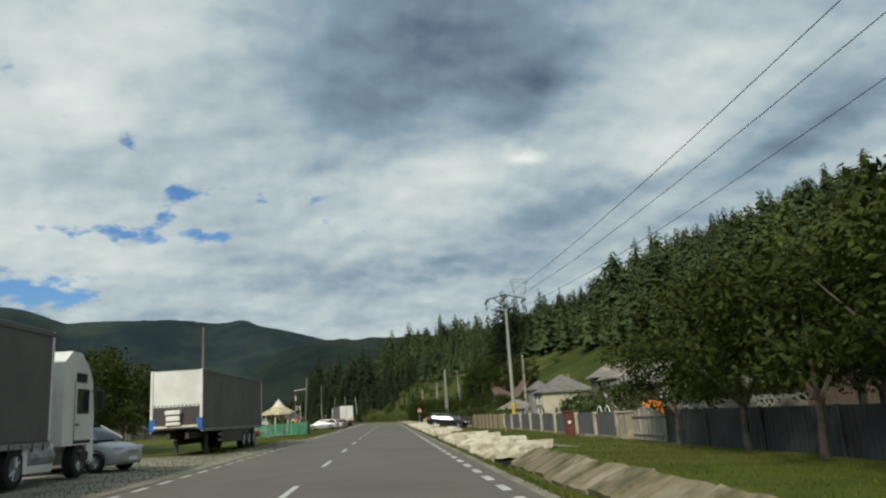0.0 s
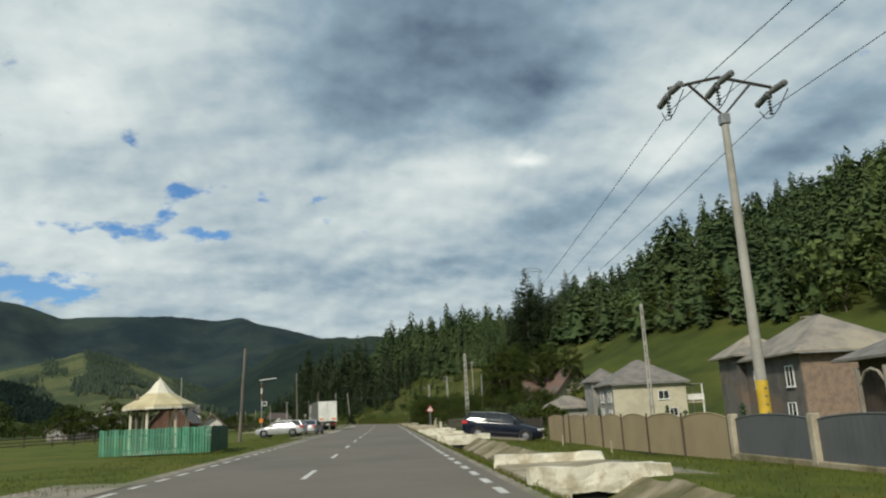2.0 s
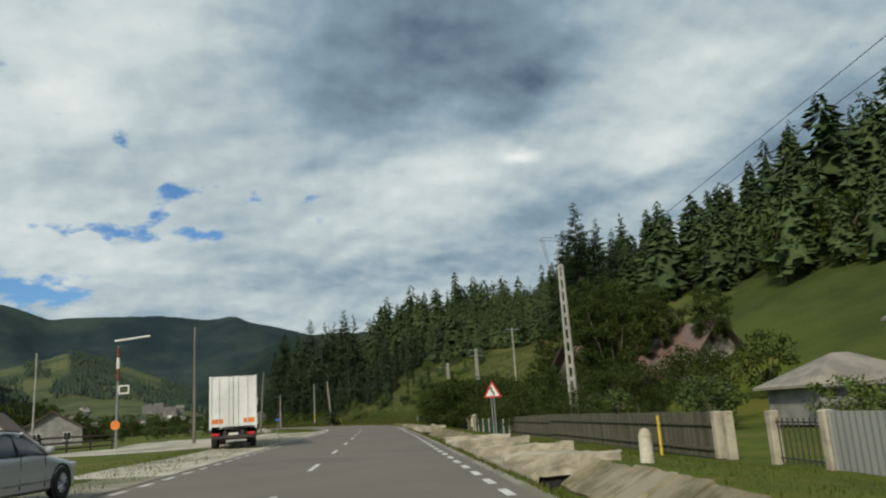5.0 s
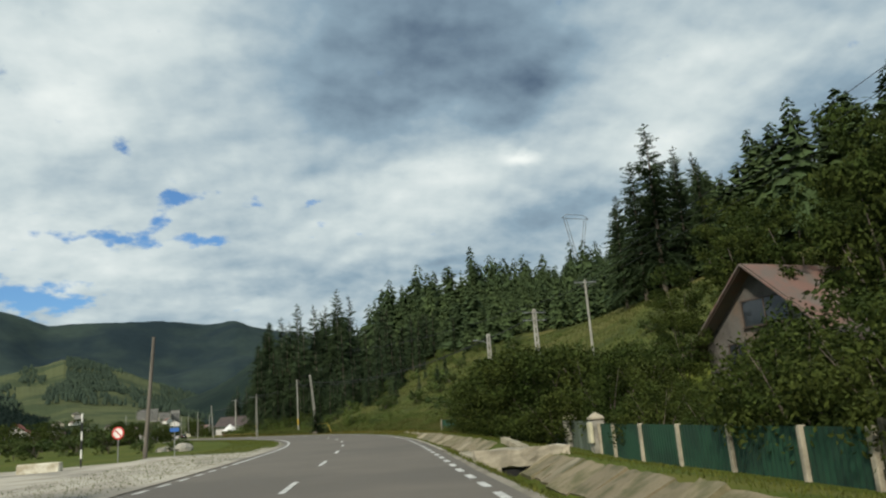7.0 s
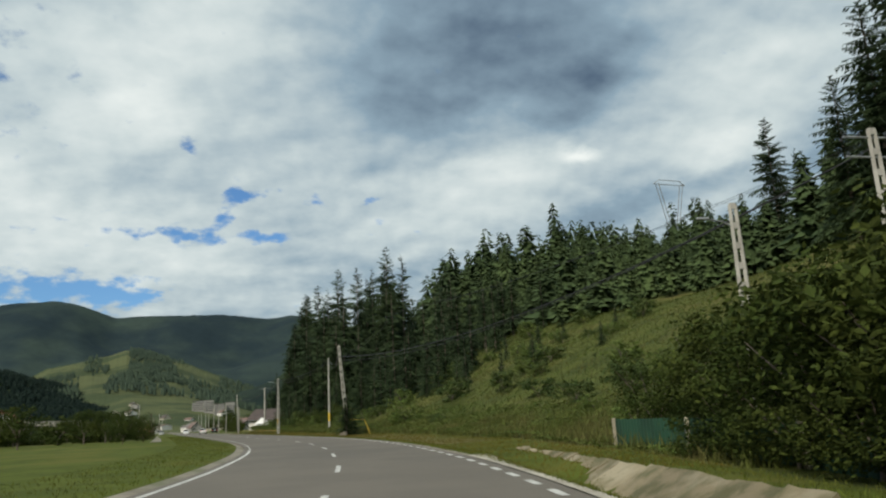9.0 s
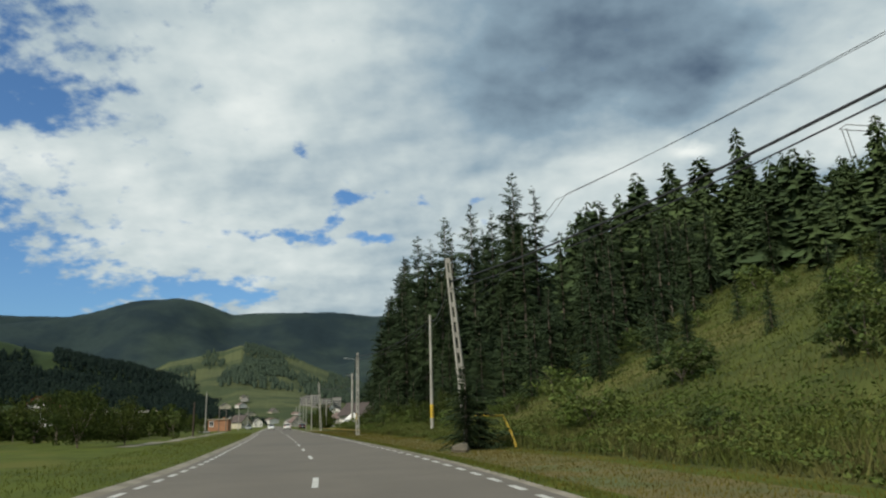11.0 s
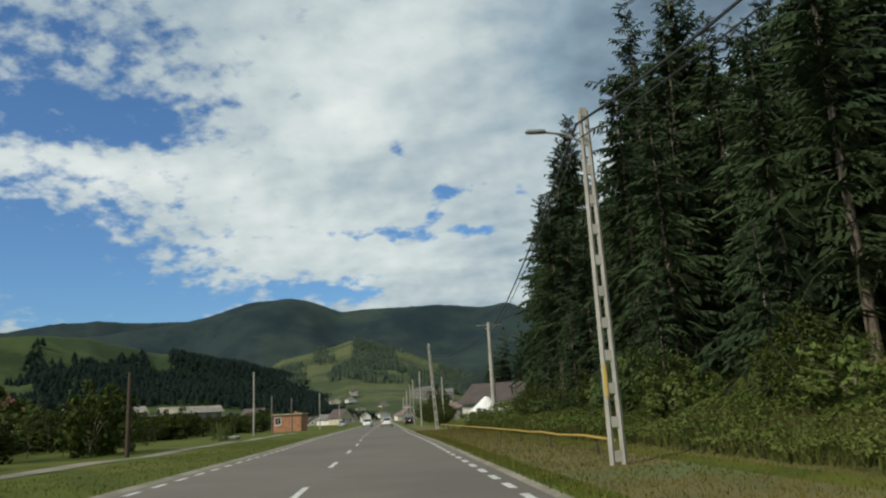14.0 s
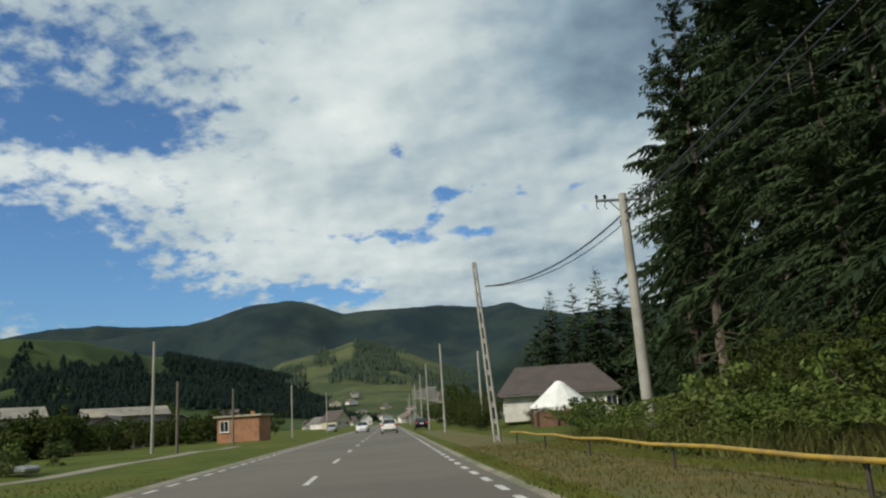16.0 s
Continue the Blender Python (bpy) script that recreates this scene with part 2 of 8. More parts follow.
PLASTER = material("bare grey plaster", (0.30, 0.29, 0.27), 0.9, (0.21, 0.205, 0.19), 0.9, 18)
PLASTER_DIRTY = material("dark stained plaster", (0.13, 0.12, 0.108), 0.95, (0.085, 0.078, 0.07), 0.7, 14, bump=0.3, third=(0.16, 0.115, 0.085))
PLASTER_BEIGE = material("beige plaster", (0.50, 0.46, 0.35), 0.9, (0.42, 0.385, 0.29), 0.8, 18)
PLASTER_WHITE = material("white plaster", (0.72, 0.70, 0.66), 0.9, (0.58, 0.56, 0.52), 0.8, 18)
ROOF_PALE = material("pale worn sheet roofing", (0.34, 0.33, 0.30), 0.7, (0.20, 0.19, 0.165), 0.8, 12, bump=0.2)
ROOF_TILE = material("red roof tiles", (0.30, 0.070, 0.045), 0.8, (0.20, 0.050, 0.035), 0.9, 14, bump=0.3)
ROOF_GREY = material("grey weathered roofing", (0.19, 0.175, 0.16), 0.85, (0.13, 0.12, 0.11), 0.9, 14, bump=0.4, stretch=(1, 1, 3))
ROOF_RED = material("faded red roofing", (0.185, 0.105, 0.085), 0.9, (0.135, 0.112, 0.098), 0.5, 12, bump=0.5, third=(0.15, 0.13, 0.115))
ROOF_PALE = material("pale weathered roofing", (0.25, 0.225, 0.19), 0.85, (0.17, 0.155, 0.135), 0.7, 14, bump=0.4, third=(0.32, 0.28, 0.21))
ROOF_BROWN = material("brown roof sheet", (0.085, 0.062, 0.054), 0.7, (0.065, 0.050, 0.045), 0.8, 12, bump=0.2)
WOOD_DARK = material("dark old boards", (0.070, 0.049, 0.036), 0.9, (0.05, 0.036, 0.028), 1.2, 25, bump=0.4, stretch=(4, 4, 0.5), island=0.25)
WOOD_GREY = material("silvery fence boards", (0.36, 0.33, 0.27), 0.9, (0.25, 0.22, 0.18), 1.2, 25, bump=0.4, stretch=(4, 4, 0.5), island=0.25)
WOOD_OLIVE = material("dark mossy boards", (0.105, 0.095, 0.062), 0.9, (0.065, 0.062, 0.040), 1.0, 25, bump=0.4, stretch=(4, 4, 0.5), island=0.25)
WOOD_RED = material("reddish boards", (0.13, 0.065, 0.042), 0.85, (0.09, 0.047, 0.032), 1.2, 25, bump=0.4, stretch=(4, 4, 0.5), island=0.25)
BRICK = material("orange brickwork", (0.33, 0.165, 0.09), 0.9, (0.26, 0.13, 0.075), 1.5, 20, bump=0.3, island=0.2)
BRICK_OLD = material("old rough brick", (0.26, 0.19, 0.14), 0.95, (0.19, 0.14, 0.11), 2.5, 14, bump=0.4)
GLASS = material("window glass", (0.02, 0.025, 0.03), 0.06, (0.03, 0.035, 0.04), 1, 5, bump=0, spec=0.6, grain=0.04)
WHITE_PLASTIC = material("white window frame", (0.78, 0.78, 0.76), 0.45, (0.70, 0.70, 0.68), 2, 20, bump=0, grain=0.04)
PANEL_GREY = material("grey sheet panel", (0.105, 0.112, 0.115), 0.55, (0.085, 0.09, 0.094), 0.7, 20, bump=0.1, grain=0.12)
# Tree shade is put into this sheet's colour, well below PANEL_GREY.
PANEL_SHADE = material("dark sheet panel", (0.035, 0.042, 0.045), 0.6, (0.028, 0.032, 0.034), 0.7, 20, bump=0.1, grain=0.12)
PANEL_BEIGE = material("beige sheet panel", (0.34, 0.265, 0.155), 0.6, (0.30, 0.235, 0.14), 0.6, 20, bump=0.1, grain=0.12)
PANEL_LIGHT = material("light grey corrugated sheet", (0.27, 0.27, 0.25), 0.55, (0.22, 0.22, 0.205), 0.6, 20, bump=0.1, grain=0.12)
# Green lowered to include the shade under the overhanging trees.
PANEL_GREEN = material("green painted sheet", (0.012, 0.056, 0.028), 0.75, (0.008, 0.036, 0.019), 0.8, 20, bump=0.1, grain=0.12)
PICKET_GREEN = material("green painted boards", (0.055, 0.22, 0.135), 0.65, (0.085, 0.27, 0.175), 1.4, 25, island=0.3)
PANEL_GATE = material("faded grey-green boards", (0.10, 0.125, 0.095), 0.85, (0.065, 0.085, 0.06), 1.2, 25, bump=0.3, stretch=(4, 4, 0.5), island=0.2)
METER = material("cream enamel", (0.62, 0.58, 0.42), 0.5, (0.52, 0.48, 0.34), 2, 20, bump=0, grain=0.04)
# Shaded copy of PICKET_GREEN for the fence sides turned from the sun.
PICKET_SHADE = material("dark green boards", (0.018, 0.075, 0.045), 0.65, (0.014, 0.055, 0.035), 1.4, 25)
PILLAR_RED = material("red brown pillar", (0.16, 0.045, 0.028), 0.8, (0.11, 0.035, 0.022), 2, 20)
STONE_BROWN = material("grey-brown field stone", (0.17, 0.145, 0.11), 0.95, (0.11, 0.095, 0.07), 2, 12, bump=0.5)
STONE = material("pale field stone", (0.34, 0.32, 0.27), 0.95, (0.23, 0.22, 0.185), 2, 12, bump=0.5)
CANVAS = material("grey lorry tarpaulin", (0.115, 0.112, 0.10), 0.65, (0.095, 0.092, 0.083), 0.5, 10, bump=0.15, grain=0.12)
CANVAS_WHITE = material("white tarpaulin", (0.80, 0.80, 0.78), 0.6, (0.70, 0.70, 0.67), 0.8, 10, bump=0.15, grain=0.04)
TRUCK_WHITE = material("white lorry paint", (0.74, 0.74, 0.71), 0.35, (0.62, 0.62, 0.59), 0.7, 20, bump=0, grain=0.04)
BLUE = material("blue paint", (0.03, 0.13, 0.42), 0.4, (0.025, 0.10, 0.33), 2, 20, bump=0, grain=0.04)
TYRE = material("tyre rubber", (0.018, 0.018, 0.018), 0.9)
RIM = material("light alloy", (0.42, 0.42, 0.43), 0.35, (0.34, 0.34, 0.35), 3, 30, metal=0.7, bump=0)
BLACK = material("black plastic", (0.02, 0.02, 0.021), 0.6)
SILVER = material("silver car paint", (0.47, 0.48, 0.49), 0.32, (0.44, 0.45, 0.46), 0.6, 60, metal=0.45, bump=0, grain=0.04)
NAVY = material("dark blue car paint", (0.007, 0.011, 0.022), 0.12, (0.006, 0.009, 0.019), 0.6, 60, metal=0.1, bump=0, grain=0.04)
CAR_WHITE = material("white car paint", (0.78, 0.78, 0.77), 0.28, (0.74, 0.74, 0.73), 0.6, 60, bump=0, grain=0.04)
LENS_RED = emissive("red lamp glass", (0.45, 0.02, 0.02), 0.3)
LENS_CLEAR = material("clear lamp glass", (0.6, 0.62, 0.64), 0.12, bump=0)
ORANGE = material("orange panel", (0.75, 0.22, 0.03), 0.6, (0.6, 0.17, 0.03), 2, 20)
SIGN_RED = material("red sign sheet", (0.55, 0.03, 0.025), 0.5, bump=0, grain=0.04)
SIGN_WHITE = material("white sign sheet", (0.80, 0.79, 0.74), 0.5, bump=0, grain=0.04)
# Far woods: the blue of distance haze is mixed into the green.
HILL_HAZE = material("wooded mountainside", (0.018, 0.030, 0.036), 0.95, (0.027, 0.042, 0.042), 0.0035, 0.03, bump=0, spec=0.05, third=(0.038, 0.056, 0.048))
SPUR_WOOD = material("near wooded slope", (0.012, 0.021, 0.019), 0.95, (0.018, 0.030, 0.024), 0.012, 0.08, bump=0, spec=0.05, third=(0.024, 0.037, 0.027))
HILL_MIX = material("hillside of pasture", (0.055, 0.078, 0.028), 0.95, (0.030, 0.046, 0.020), 0.006, 0.08, bump=0, low=0.42, high=0.6, spec=0.05)
HILL_MEADOW = material("meadow hill", (0.092, 0.104, 0.048), 0.95, (0.052, 0.068, 0.034), 0.006, 0.08, bump=0, low=0.44, high=0.56, spec=0.05)
# Near-black green carries the cloud shadow lying over the pasture hill.
FOREST_SHADE = material("far copse", (0.010, 0.018, 0.015), 0.95, (0.013, 0.022, 0.017), 0.02, 0.3, island=0.06, grain=0.1, bump=0, spec=0.05)

# Copse green paled for distance haze and the crowns' own shading.
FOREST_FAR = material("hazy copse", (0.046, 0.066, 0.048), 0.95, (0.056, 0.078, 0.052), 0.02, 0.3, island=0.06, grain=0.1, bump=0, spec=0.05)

# ---- building blocks ----


class M:
    """Collects vertices and faces of one mesh."""

    def __init__(self):
        self.v, self.f = [], []

    def add(self, vs, fs):
        k = len(self.v)
        self.v += [tuple(p) for p in vs]
        self.f += [tuple(i + k for i in q) for q in fs]
        return self

    def box(self, c, size, rz=0.0, bevel=0.0, m=None):
        hx, hy, hz = size[0] / 2, size[1] / 2, size[2] / 2
        if bevel <= 0 or bevel >= min(hx, hy, hz):
            pts = [(sx * hx, sy * hy, sz * hz) for sz in (-1, 1) for sy in (-1, 1) for sx in (-1, 1)]
            fs = [(0, 2, 3, 1), (4, 5, 7, 6), (0, 1, 5, 4), (2, 6, 7, 3), (0, 4, 6, 2), (1, 3, 7, 5)]
        else:
            b = bevel
            ring = [(-hx + b, -hy), (hx - b, -hy), (hx, -hy + b), (hx, hy - b), (hx - b, hy), (-hx + b, hy), (-hx, hy - b), (-hx, -hy + b)]
            inner = [(px * (hx - b) / hx, py * (hy - b) / hy) for px, py in ring]
            pts = [(x, y, -hz) for x, y in inner] + [(x, y, -hz + b) for x, y in ring] + [(x, y, hz - b) for x, y in ring] + [(x, y, hz) for x, y in inner]
            fs = [tuple(range(7, -1, -1)), tuple(range(24, 32))]
            for lv in range(3):
                fs += [(lv * 8 + i, lv * 8 + (i + 1) % 8, lv * 8 + 8 + (i + 1) % 8, lv * 8 + 8 + i) for i in range(8)]
        mat = Matrix.Translation(c) @ Matrix.Rotation(radians(rz), 4, "Z")
        if m is not None:
            mat = m @ mat
        return self.add([mat @ Vector(p) for p in pts], fs)

    def tube(self, p0, p1, r0, r1=None, n=10, caps=True):
        p0, p1 = Vector(p0), Vector(p1)
        r1 = r0 if r1 is None else r1
        d = (p1 - p0).normalized()
        a = d.cross(Vector((0, 0, 1)) if abs(d.z) < 0.9 else Vector((1, 0, 0))).normalized()
        b = d.cross(a)
        vs = [p + (a * math.cos(2 * math.pi * i / n) + b * math.sin(2 * math.pi * i / n)) * r for p, r in ((p0, r0), (p1, r1)) for i in range(n)]
        fs = [(i, n + i, n + (i + 1) % n, (i + 1) % n) for i in range(n)]
        if caps:
            fs += [tuple(range(n)), tuple(range(2 * n - 1, n - 1, -1))]
        return self.add(vs, fs)

    def path(self, pts, r, n=6):
        """One round bar swept through the points."""
        pts = [Vector(q) for q in pts]
        vs, up = [], None
        for i, q in enumerate(pts):
            d = (pts[min(i + 1, len(pts) - 1)] - pts[max(i - 1, 0)]).normalized()
            ref = up if up is not None else (Vector((0, 0, 1)) if abs(d.z) < 0.9 else Vector((1, 0, 0)))
            a = d.cross(ref).normalized()
            b = d.cross(a)
            up = -b
            vs += [q + (a * math.cos(2 * math.pi * j / n) + b * math.sin(2 * math.pi * j / n)) * r for j in range(n)]
        m = len(pts)
        fs = [(i * n + j, (i + 1) * n + j, (i + 1) * n + (j + 1) % n, i * n + (j + 1) % n) for i in range(m - 1) for j in range(n)]
        return self.add(vs, fs + [tuple(range(n)), tuple(range(m * n - 1, (m - 1) * n - 1, -1))])

    def poly(self, pts):
        return self.add(pts, [tuple(range(len(pts)))])

    def prism(self, outline, vec):
        """A flat outline pushed along vec."""
        n = len(outline)
        o = [Vector(p) for p in outline]
        vec = Vector(vec)
        vs = o + [p + vec for p in o]
        fs = [tuple(range(n - 1, -1, -1)), tuple(range(n, 2 * n))] + [(i, (i + 1) % n, n + (i + 1) % n, n + i) for i in range(n)]
        return self.add(vs, fs)

    def lathe(self, profile, n=24, axis="Z", at=(0, 0, 0)):
        """Profile of (radius, height) turned round an axis."""
        vs = []
        for r, h in profile:
            for i in range(n):
                a = 2 * math.pi * i / n
                q = (r * math.cos(a), r * math.sin(a), h)
                q = q if axis == "Z" else (h, q[0], q[1]) if axis == "X" else (q[1], h, q[0])
                vs.append((q[0] + at[0], q[1] + at[1], q[2] + at[2]))
        fs = [(j * n + i, j * n + (i + 1) % n, (j + 1) * n + (i + 1) % n, (j + 1) * n + i) for j in range(len(profile) - 1) for i in range(n)]
        return self.add(vs, fs)

    def mesh(self, name, mat, smooth=False):
        me = bpy.data.meshes.new(name)
        me.from_pydata(self.v, [], self.f)
        mats = mat if isinstance(mat, (list, tuple)) else [mat]
        for q in mats:
            me.materials.append(q)
        bm = bmesh.new()
        bm.from_mesh(me)
        bmesh.ops.recalc_face_normals(bm, faces=bm.faces)
        bm.to_mesh(me)
        bm.free()
        if smooth:
            me.shade_smooth()
            me.set_sharp_from_angle(angle=radians(38))
        return me


def part(name, m, mat, parent=None, label="", smooth=False, mtx=None):
    me = m.mesh(name, mat, smooth) if isinstance(m, M) else m
    ob = new(name, me)
    if parent is not None:
        ob.parent = parent
    if mtx is not None:
        ob.matrix_basis = mtx
    if label:
        ob["label"] = label
    return ob


def thing(name, mtx, label, category, group="", kind=""):
    ob = new(name)
    ob.empty_display_size = 0.3
    ob.matrix_basis = mtx
    return tagged(ob, label, category, group, kind)


def solid(name, m, mat, label, category, group="", kind="", smooth=False, mtx=None):
    return tagged(part(name, m, mat, None, "", smooth, mtx), label, category, group, kind)


def place(ob, *args):
    ob.matrix_basis = pose(*args)
    return ob


def rough_block(size, seed, chip=0.035, cuts=(7, 2, 3)):
    """A worn block: a gridded box with uneven faces and crumbled corners."""
    nx, ny, nz = cuts
    m = M()
    for ax, (na, nb) in ((0, (ny, nz)), (1, (nx, nz)), (2, (nx, ny))):
        for sg in (-0.5, 0.5):
            pts = []
            for i in range(na + 1):
                for j in range(nb + 1):
                    a, b = i / na - 0.5, j / nb - 0.5
                    q = Vector((sg, a, b) if ax == 0 else (a, sg, b) if ax == 1 else (a, b, sg))
                    edge = sum(1 for c in q if abs(c) > 0.49)
                    p = Vector((q.x * size[0], q.y * size[1], q.z * size[2]))
                    v = noise.noise_vector(p * 2.7 + Vector((seed * 5.1, 0, 0))) + 0.5 * noise.noise_vector(p * 8.0 + Vector((0, seed * 3.3, 0)))
                    worn = max(0.0, noise.noise(p * 1.9 + Vector((0, 0, seed * 7.7)))) * (edge - 1) if edge > 1 else 0.0
                    pts.append(p * (1 - 0.10 * worn) + v * chip)
            m.add(pts, [(i * (nb + 1) + j, (i + 1) * (nb + 1) + j, (i + 1) * (nb + 1) + j + 1, i * (nb + 1) + j + 1) for i in range(na) for j in range(nb)])
    return m


# ---- the road's line and the lie of the land ----
LANE, EDGE = 3.9, 4.25
HEAD_S = np.array([-2000, 138, 147, 157.5, 168, 178.5, 189, 199.5, 210, 231, 252, 262.5, 273, 283.5, 294, 315, 4000.0])
HEAD_A = np.array([0, 0, 0.0, 0.5, 1.3, 2.6, 4.2, 6.1, 8.0, 12.15, 16.4, 18.3, 19.5, 20.2, 20.5, 20.7, 20.7])
_s = np.arange(-900, 3400, 0.5)
_h = np.radians(np.interp(_s, HEAD_S, HEAD_A))
_x = np.cumsum(-np.sin(_h) * 0.5)
_y = np.cumsum(np.cos(_h) * 0.5)
_k = int(np.argmin(np.abs(_s)))
_x -= _x[_k]
_y -= _y[_k]
_off = np.interp(_s, [165, 175, 184, 193, 203, 212, 228, 240, 259, 270, 282, 335, 356], [0, 0.25, 0.55, 0.95, 1.3, 1.5, 1.5, 1.25, 0.75, 0.45, 0.33, 0.4, 0.1])
_x, _y = _x + _off * np.cos(_h), _y + _off * np.sin(_h)


def on_road(s, u, z=0.0):
    """World place at s metres along the road and u metres right of its middle."""
    x, y, h = np.interp(s, _s, _x), np.interp(s, _s, _y), np.interp(s, _s, _h)
    return Vector((float(x + u * math.cos(h)), float(y + u * math.sin(h)), z))


def road_yaw(s):
    return float(np.degrees(np.interp(s, _s, _h)))


def road_su(x, y):
    """s and u of a world place."""
    k = int(np.argmin((_x - x) ** 2 + (_y - y) ** 2))
    dx, dy = x - _x[k], y - _y[k]
    return float(_s[k]), float(dx * math.cos(_h[k]) + dy * math.sin(_h[k]))


FOOT_S = [-900, -50, 40, 100, 135, 160, 185, 210, 260, 330, 365, 400, 470, 700, 3000]
FOOT_U = [85, 75, 66, 56, 46, 30, 15, 9.5, 9, 8.5, 13, 30, 55, 80, 120]
LOW_S = [-900, 0, 55, 70, 120, 150, 175, 200, 225, 3000]
LOW_Z = [-0.2, -0.2, -0.2, -0.45, -0.5, -0.6, -0.85, -0.4, 0.1, 0.1]


def lie(s, u):
    """Height of the ground (arrays)."""
    s, u = np.asarray(s, float), np.asarray(u, float)
    low = np.interp(s, LOW_S, LOW_Z)
    foot = np.interp(s, FOOT_S, FOOT_U)
    z = np.zeros_like(u)
    # right of the road: verge, ditch, lawn
    ditch = np.clip((214 - s) / 10, 0, 1)
    dz = np.interp(u, [4.3, 4.7, 5.2, 5.7, 6.7, 7.1], [0, -0.04, -0.5, -0.55, -0.02, 0.0])
    z = np.where(u > 4.3, dz * ditch, z)
    z = z + low * np.clip((u - 7.2) / 4.0, 0, 1) ** 1.0
    d = u - foot
    hill = np.where(d > 0, np.interp(s, [-900, 100, 200, 3000], [0.37, 0.37, 0.43, 0.45]) * (np.sqrt(d * d + 36) - 6) * np.interp(d, [0, 100, 220, 600], [1.0, 1.0, 0.82, 0.5]), 0.0)
    hill = hill * (1 - 0.25 * np.exp(-((s - 268) / 18.0) ** 2) * np.clip((d - 36) / 30, 0, 1))
    hill = hill * (1 - 0.85 * np.exp(-((s - 181) / 9.0) ** 2 - ((u - 24) / 8.0) ** 2))  # the yard of the old house
    flat = np.interp(s, [-900, 225, 262, 400, 440], [0, 0, 1, 1, 0])
    hill = hill * (1 - flat * np.interp(d, [0, 44, 70, 100, 170], [0, 0, 0.17, 0.36, 0.55]))
    z = z + hill * np.interp(s, [-900, 350, 420, 900, 3000], [1, 1, 0.8, 0.55, 0.4])
    # left: level, a little raised, rolling off to the valley
    z = z + np.interp(-u, [4.3, 9, 20, 60, 150, 400, 1200], [0, 0.1, 0.15, -0.3, -1.0, -1.0, 4.0])
    bumpy = np.clip((np.abs(u) - 5) / 10, 0, 1)
    z = z + bumpy * (0.10 * np.sin(s * 0.31 + u * 0.17) * np.sin(u * 0.23 - s * 0.11) + np.clip(hill, 0, 6) * 0.10 * np.sin(s * 0.09) * np.cos(u * 0.13))
    return z


def ground_z(x, y):
    s, u = road_su(x, y)
    return float(lie(s, u))


def on_ground(s, u, dz=0.0):
    p = on_road(s, u)
    p.z = float(lie(s, u)) + dz
    return p

# ---- ground, road ----


def build_ground():
    rows = np.concatenate([np.array([-900, -500, -300, -200, -120, -70, -40]), np.arange(-25, 470, 2.5), np.array([480, 500, 530, 570, 620, 700, 800, 950, 1200, 1600, 2200, 3200])])
    cols = np.array([-3000, -1800, -1200, -800, -550, -400, -300, -220, -160, -120, -90, -70, -55, -42, -34, -27, -22, -18, -15, -12.5, -10.5, -9, -7.8, -6.8, -6, -5.3, -4.7, -4.25, -2, 0, 2, 4.25, 4.5, 4.75, 5.0, 5.25, 5.5, 5.75, 6.0, 6.3, 6.7, 7.1, 7.6, 8.2, 9, 10, 11, 12, 13.2, 14.6, 16, 18, 20, 22.5, 25, 28, 31, 35, 40, 45, 51, 58, 66, 75, 85, 95, 106, 118, 130, 145, 160, 180, 205, 240, 290, 360, 480, 700, 1100, 1800, 3000])
    S, U = np.meshgrid(rows, cols, indexing="ij")
    Z = lie(S, U)
    Z[np.abs(U) < 4.3] -= 0.06
    h = np.interp(S, _s, _h)
    cu = np.clip(U, -100, 300)
    rest = U - cu
    fix = radians(12)
    X = np.interp(S, _s, _x) + cu * np.cos(h) + rest * math.cos(fix)
    Y = np.interp(S, _s, _y) + cu * np.sin(h) + rest * math.sin(fix)
    n, k = S.shape
    me = bpy.data.meshes.new("ground")
    verts = np.stack([X, Y, Z], -1).reshape(-1, 3)
    faces = [(i * k + j, (i + 1) * k + j, (i + 1) * k + j + 1, i * k + j + 1) for i in range(n - 1) for j in range(k - 1)]
    me.from_pydata(verts.tolist(), [], faces)
    me.materials.append(GRASS)
    me.materials.append(EARTH)
    me.materials.append(GRAVEL)
    me.materials.append(SLOPE)
    me.materials.append(HILL_GRASS)
    mats = []
    for i in range(n - 1):
        for j in range(k - 1):
            s, u = (rows[i] + rows[i + 1]) / 2, (cols[j] + cols[j + 1]) / 2
            mats.append(3 if u > 9 and 200 < s < 375 else 4 if u > 40 else 1 if 5.2 < u < 8.5 and 226 < s < 420 else 2 if -6.0 < u < -4 and 20 < s < 60 else 2 if 4 < u < 4.6 or -4.8 < u < -4 else 0)
    me.polygons.foreach_set("material_index", mats)
    me.shade_smooth()
    if me.polygons[len(faces) // 2].normal.z < 0:
        me.flip_normals()
    return tagged(new("ground", me), "grassy valley floor rising into a steep green hillside", "ground", kind="structure")


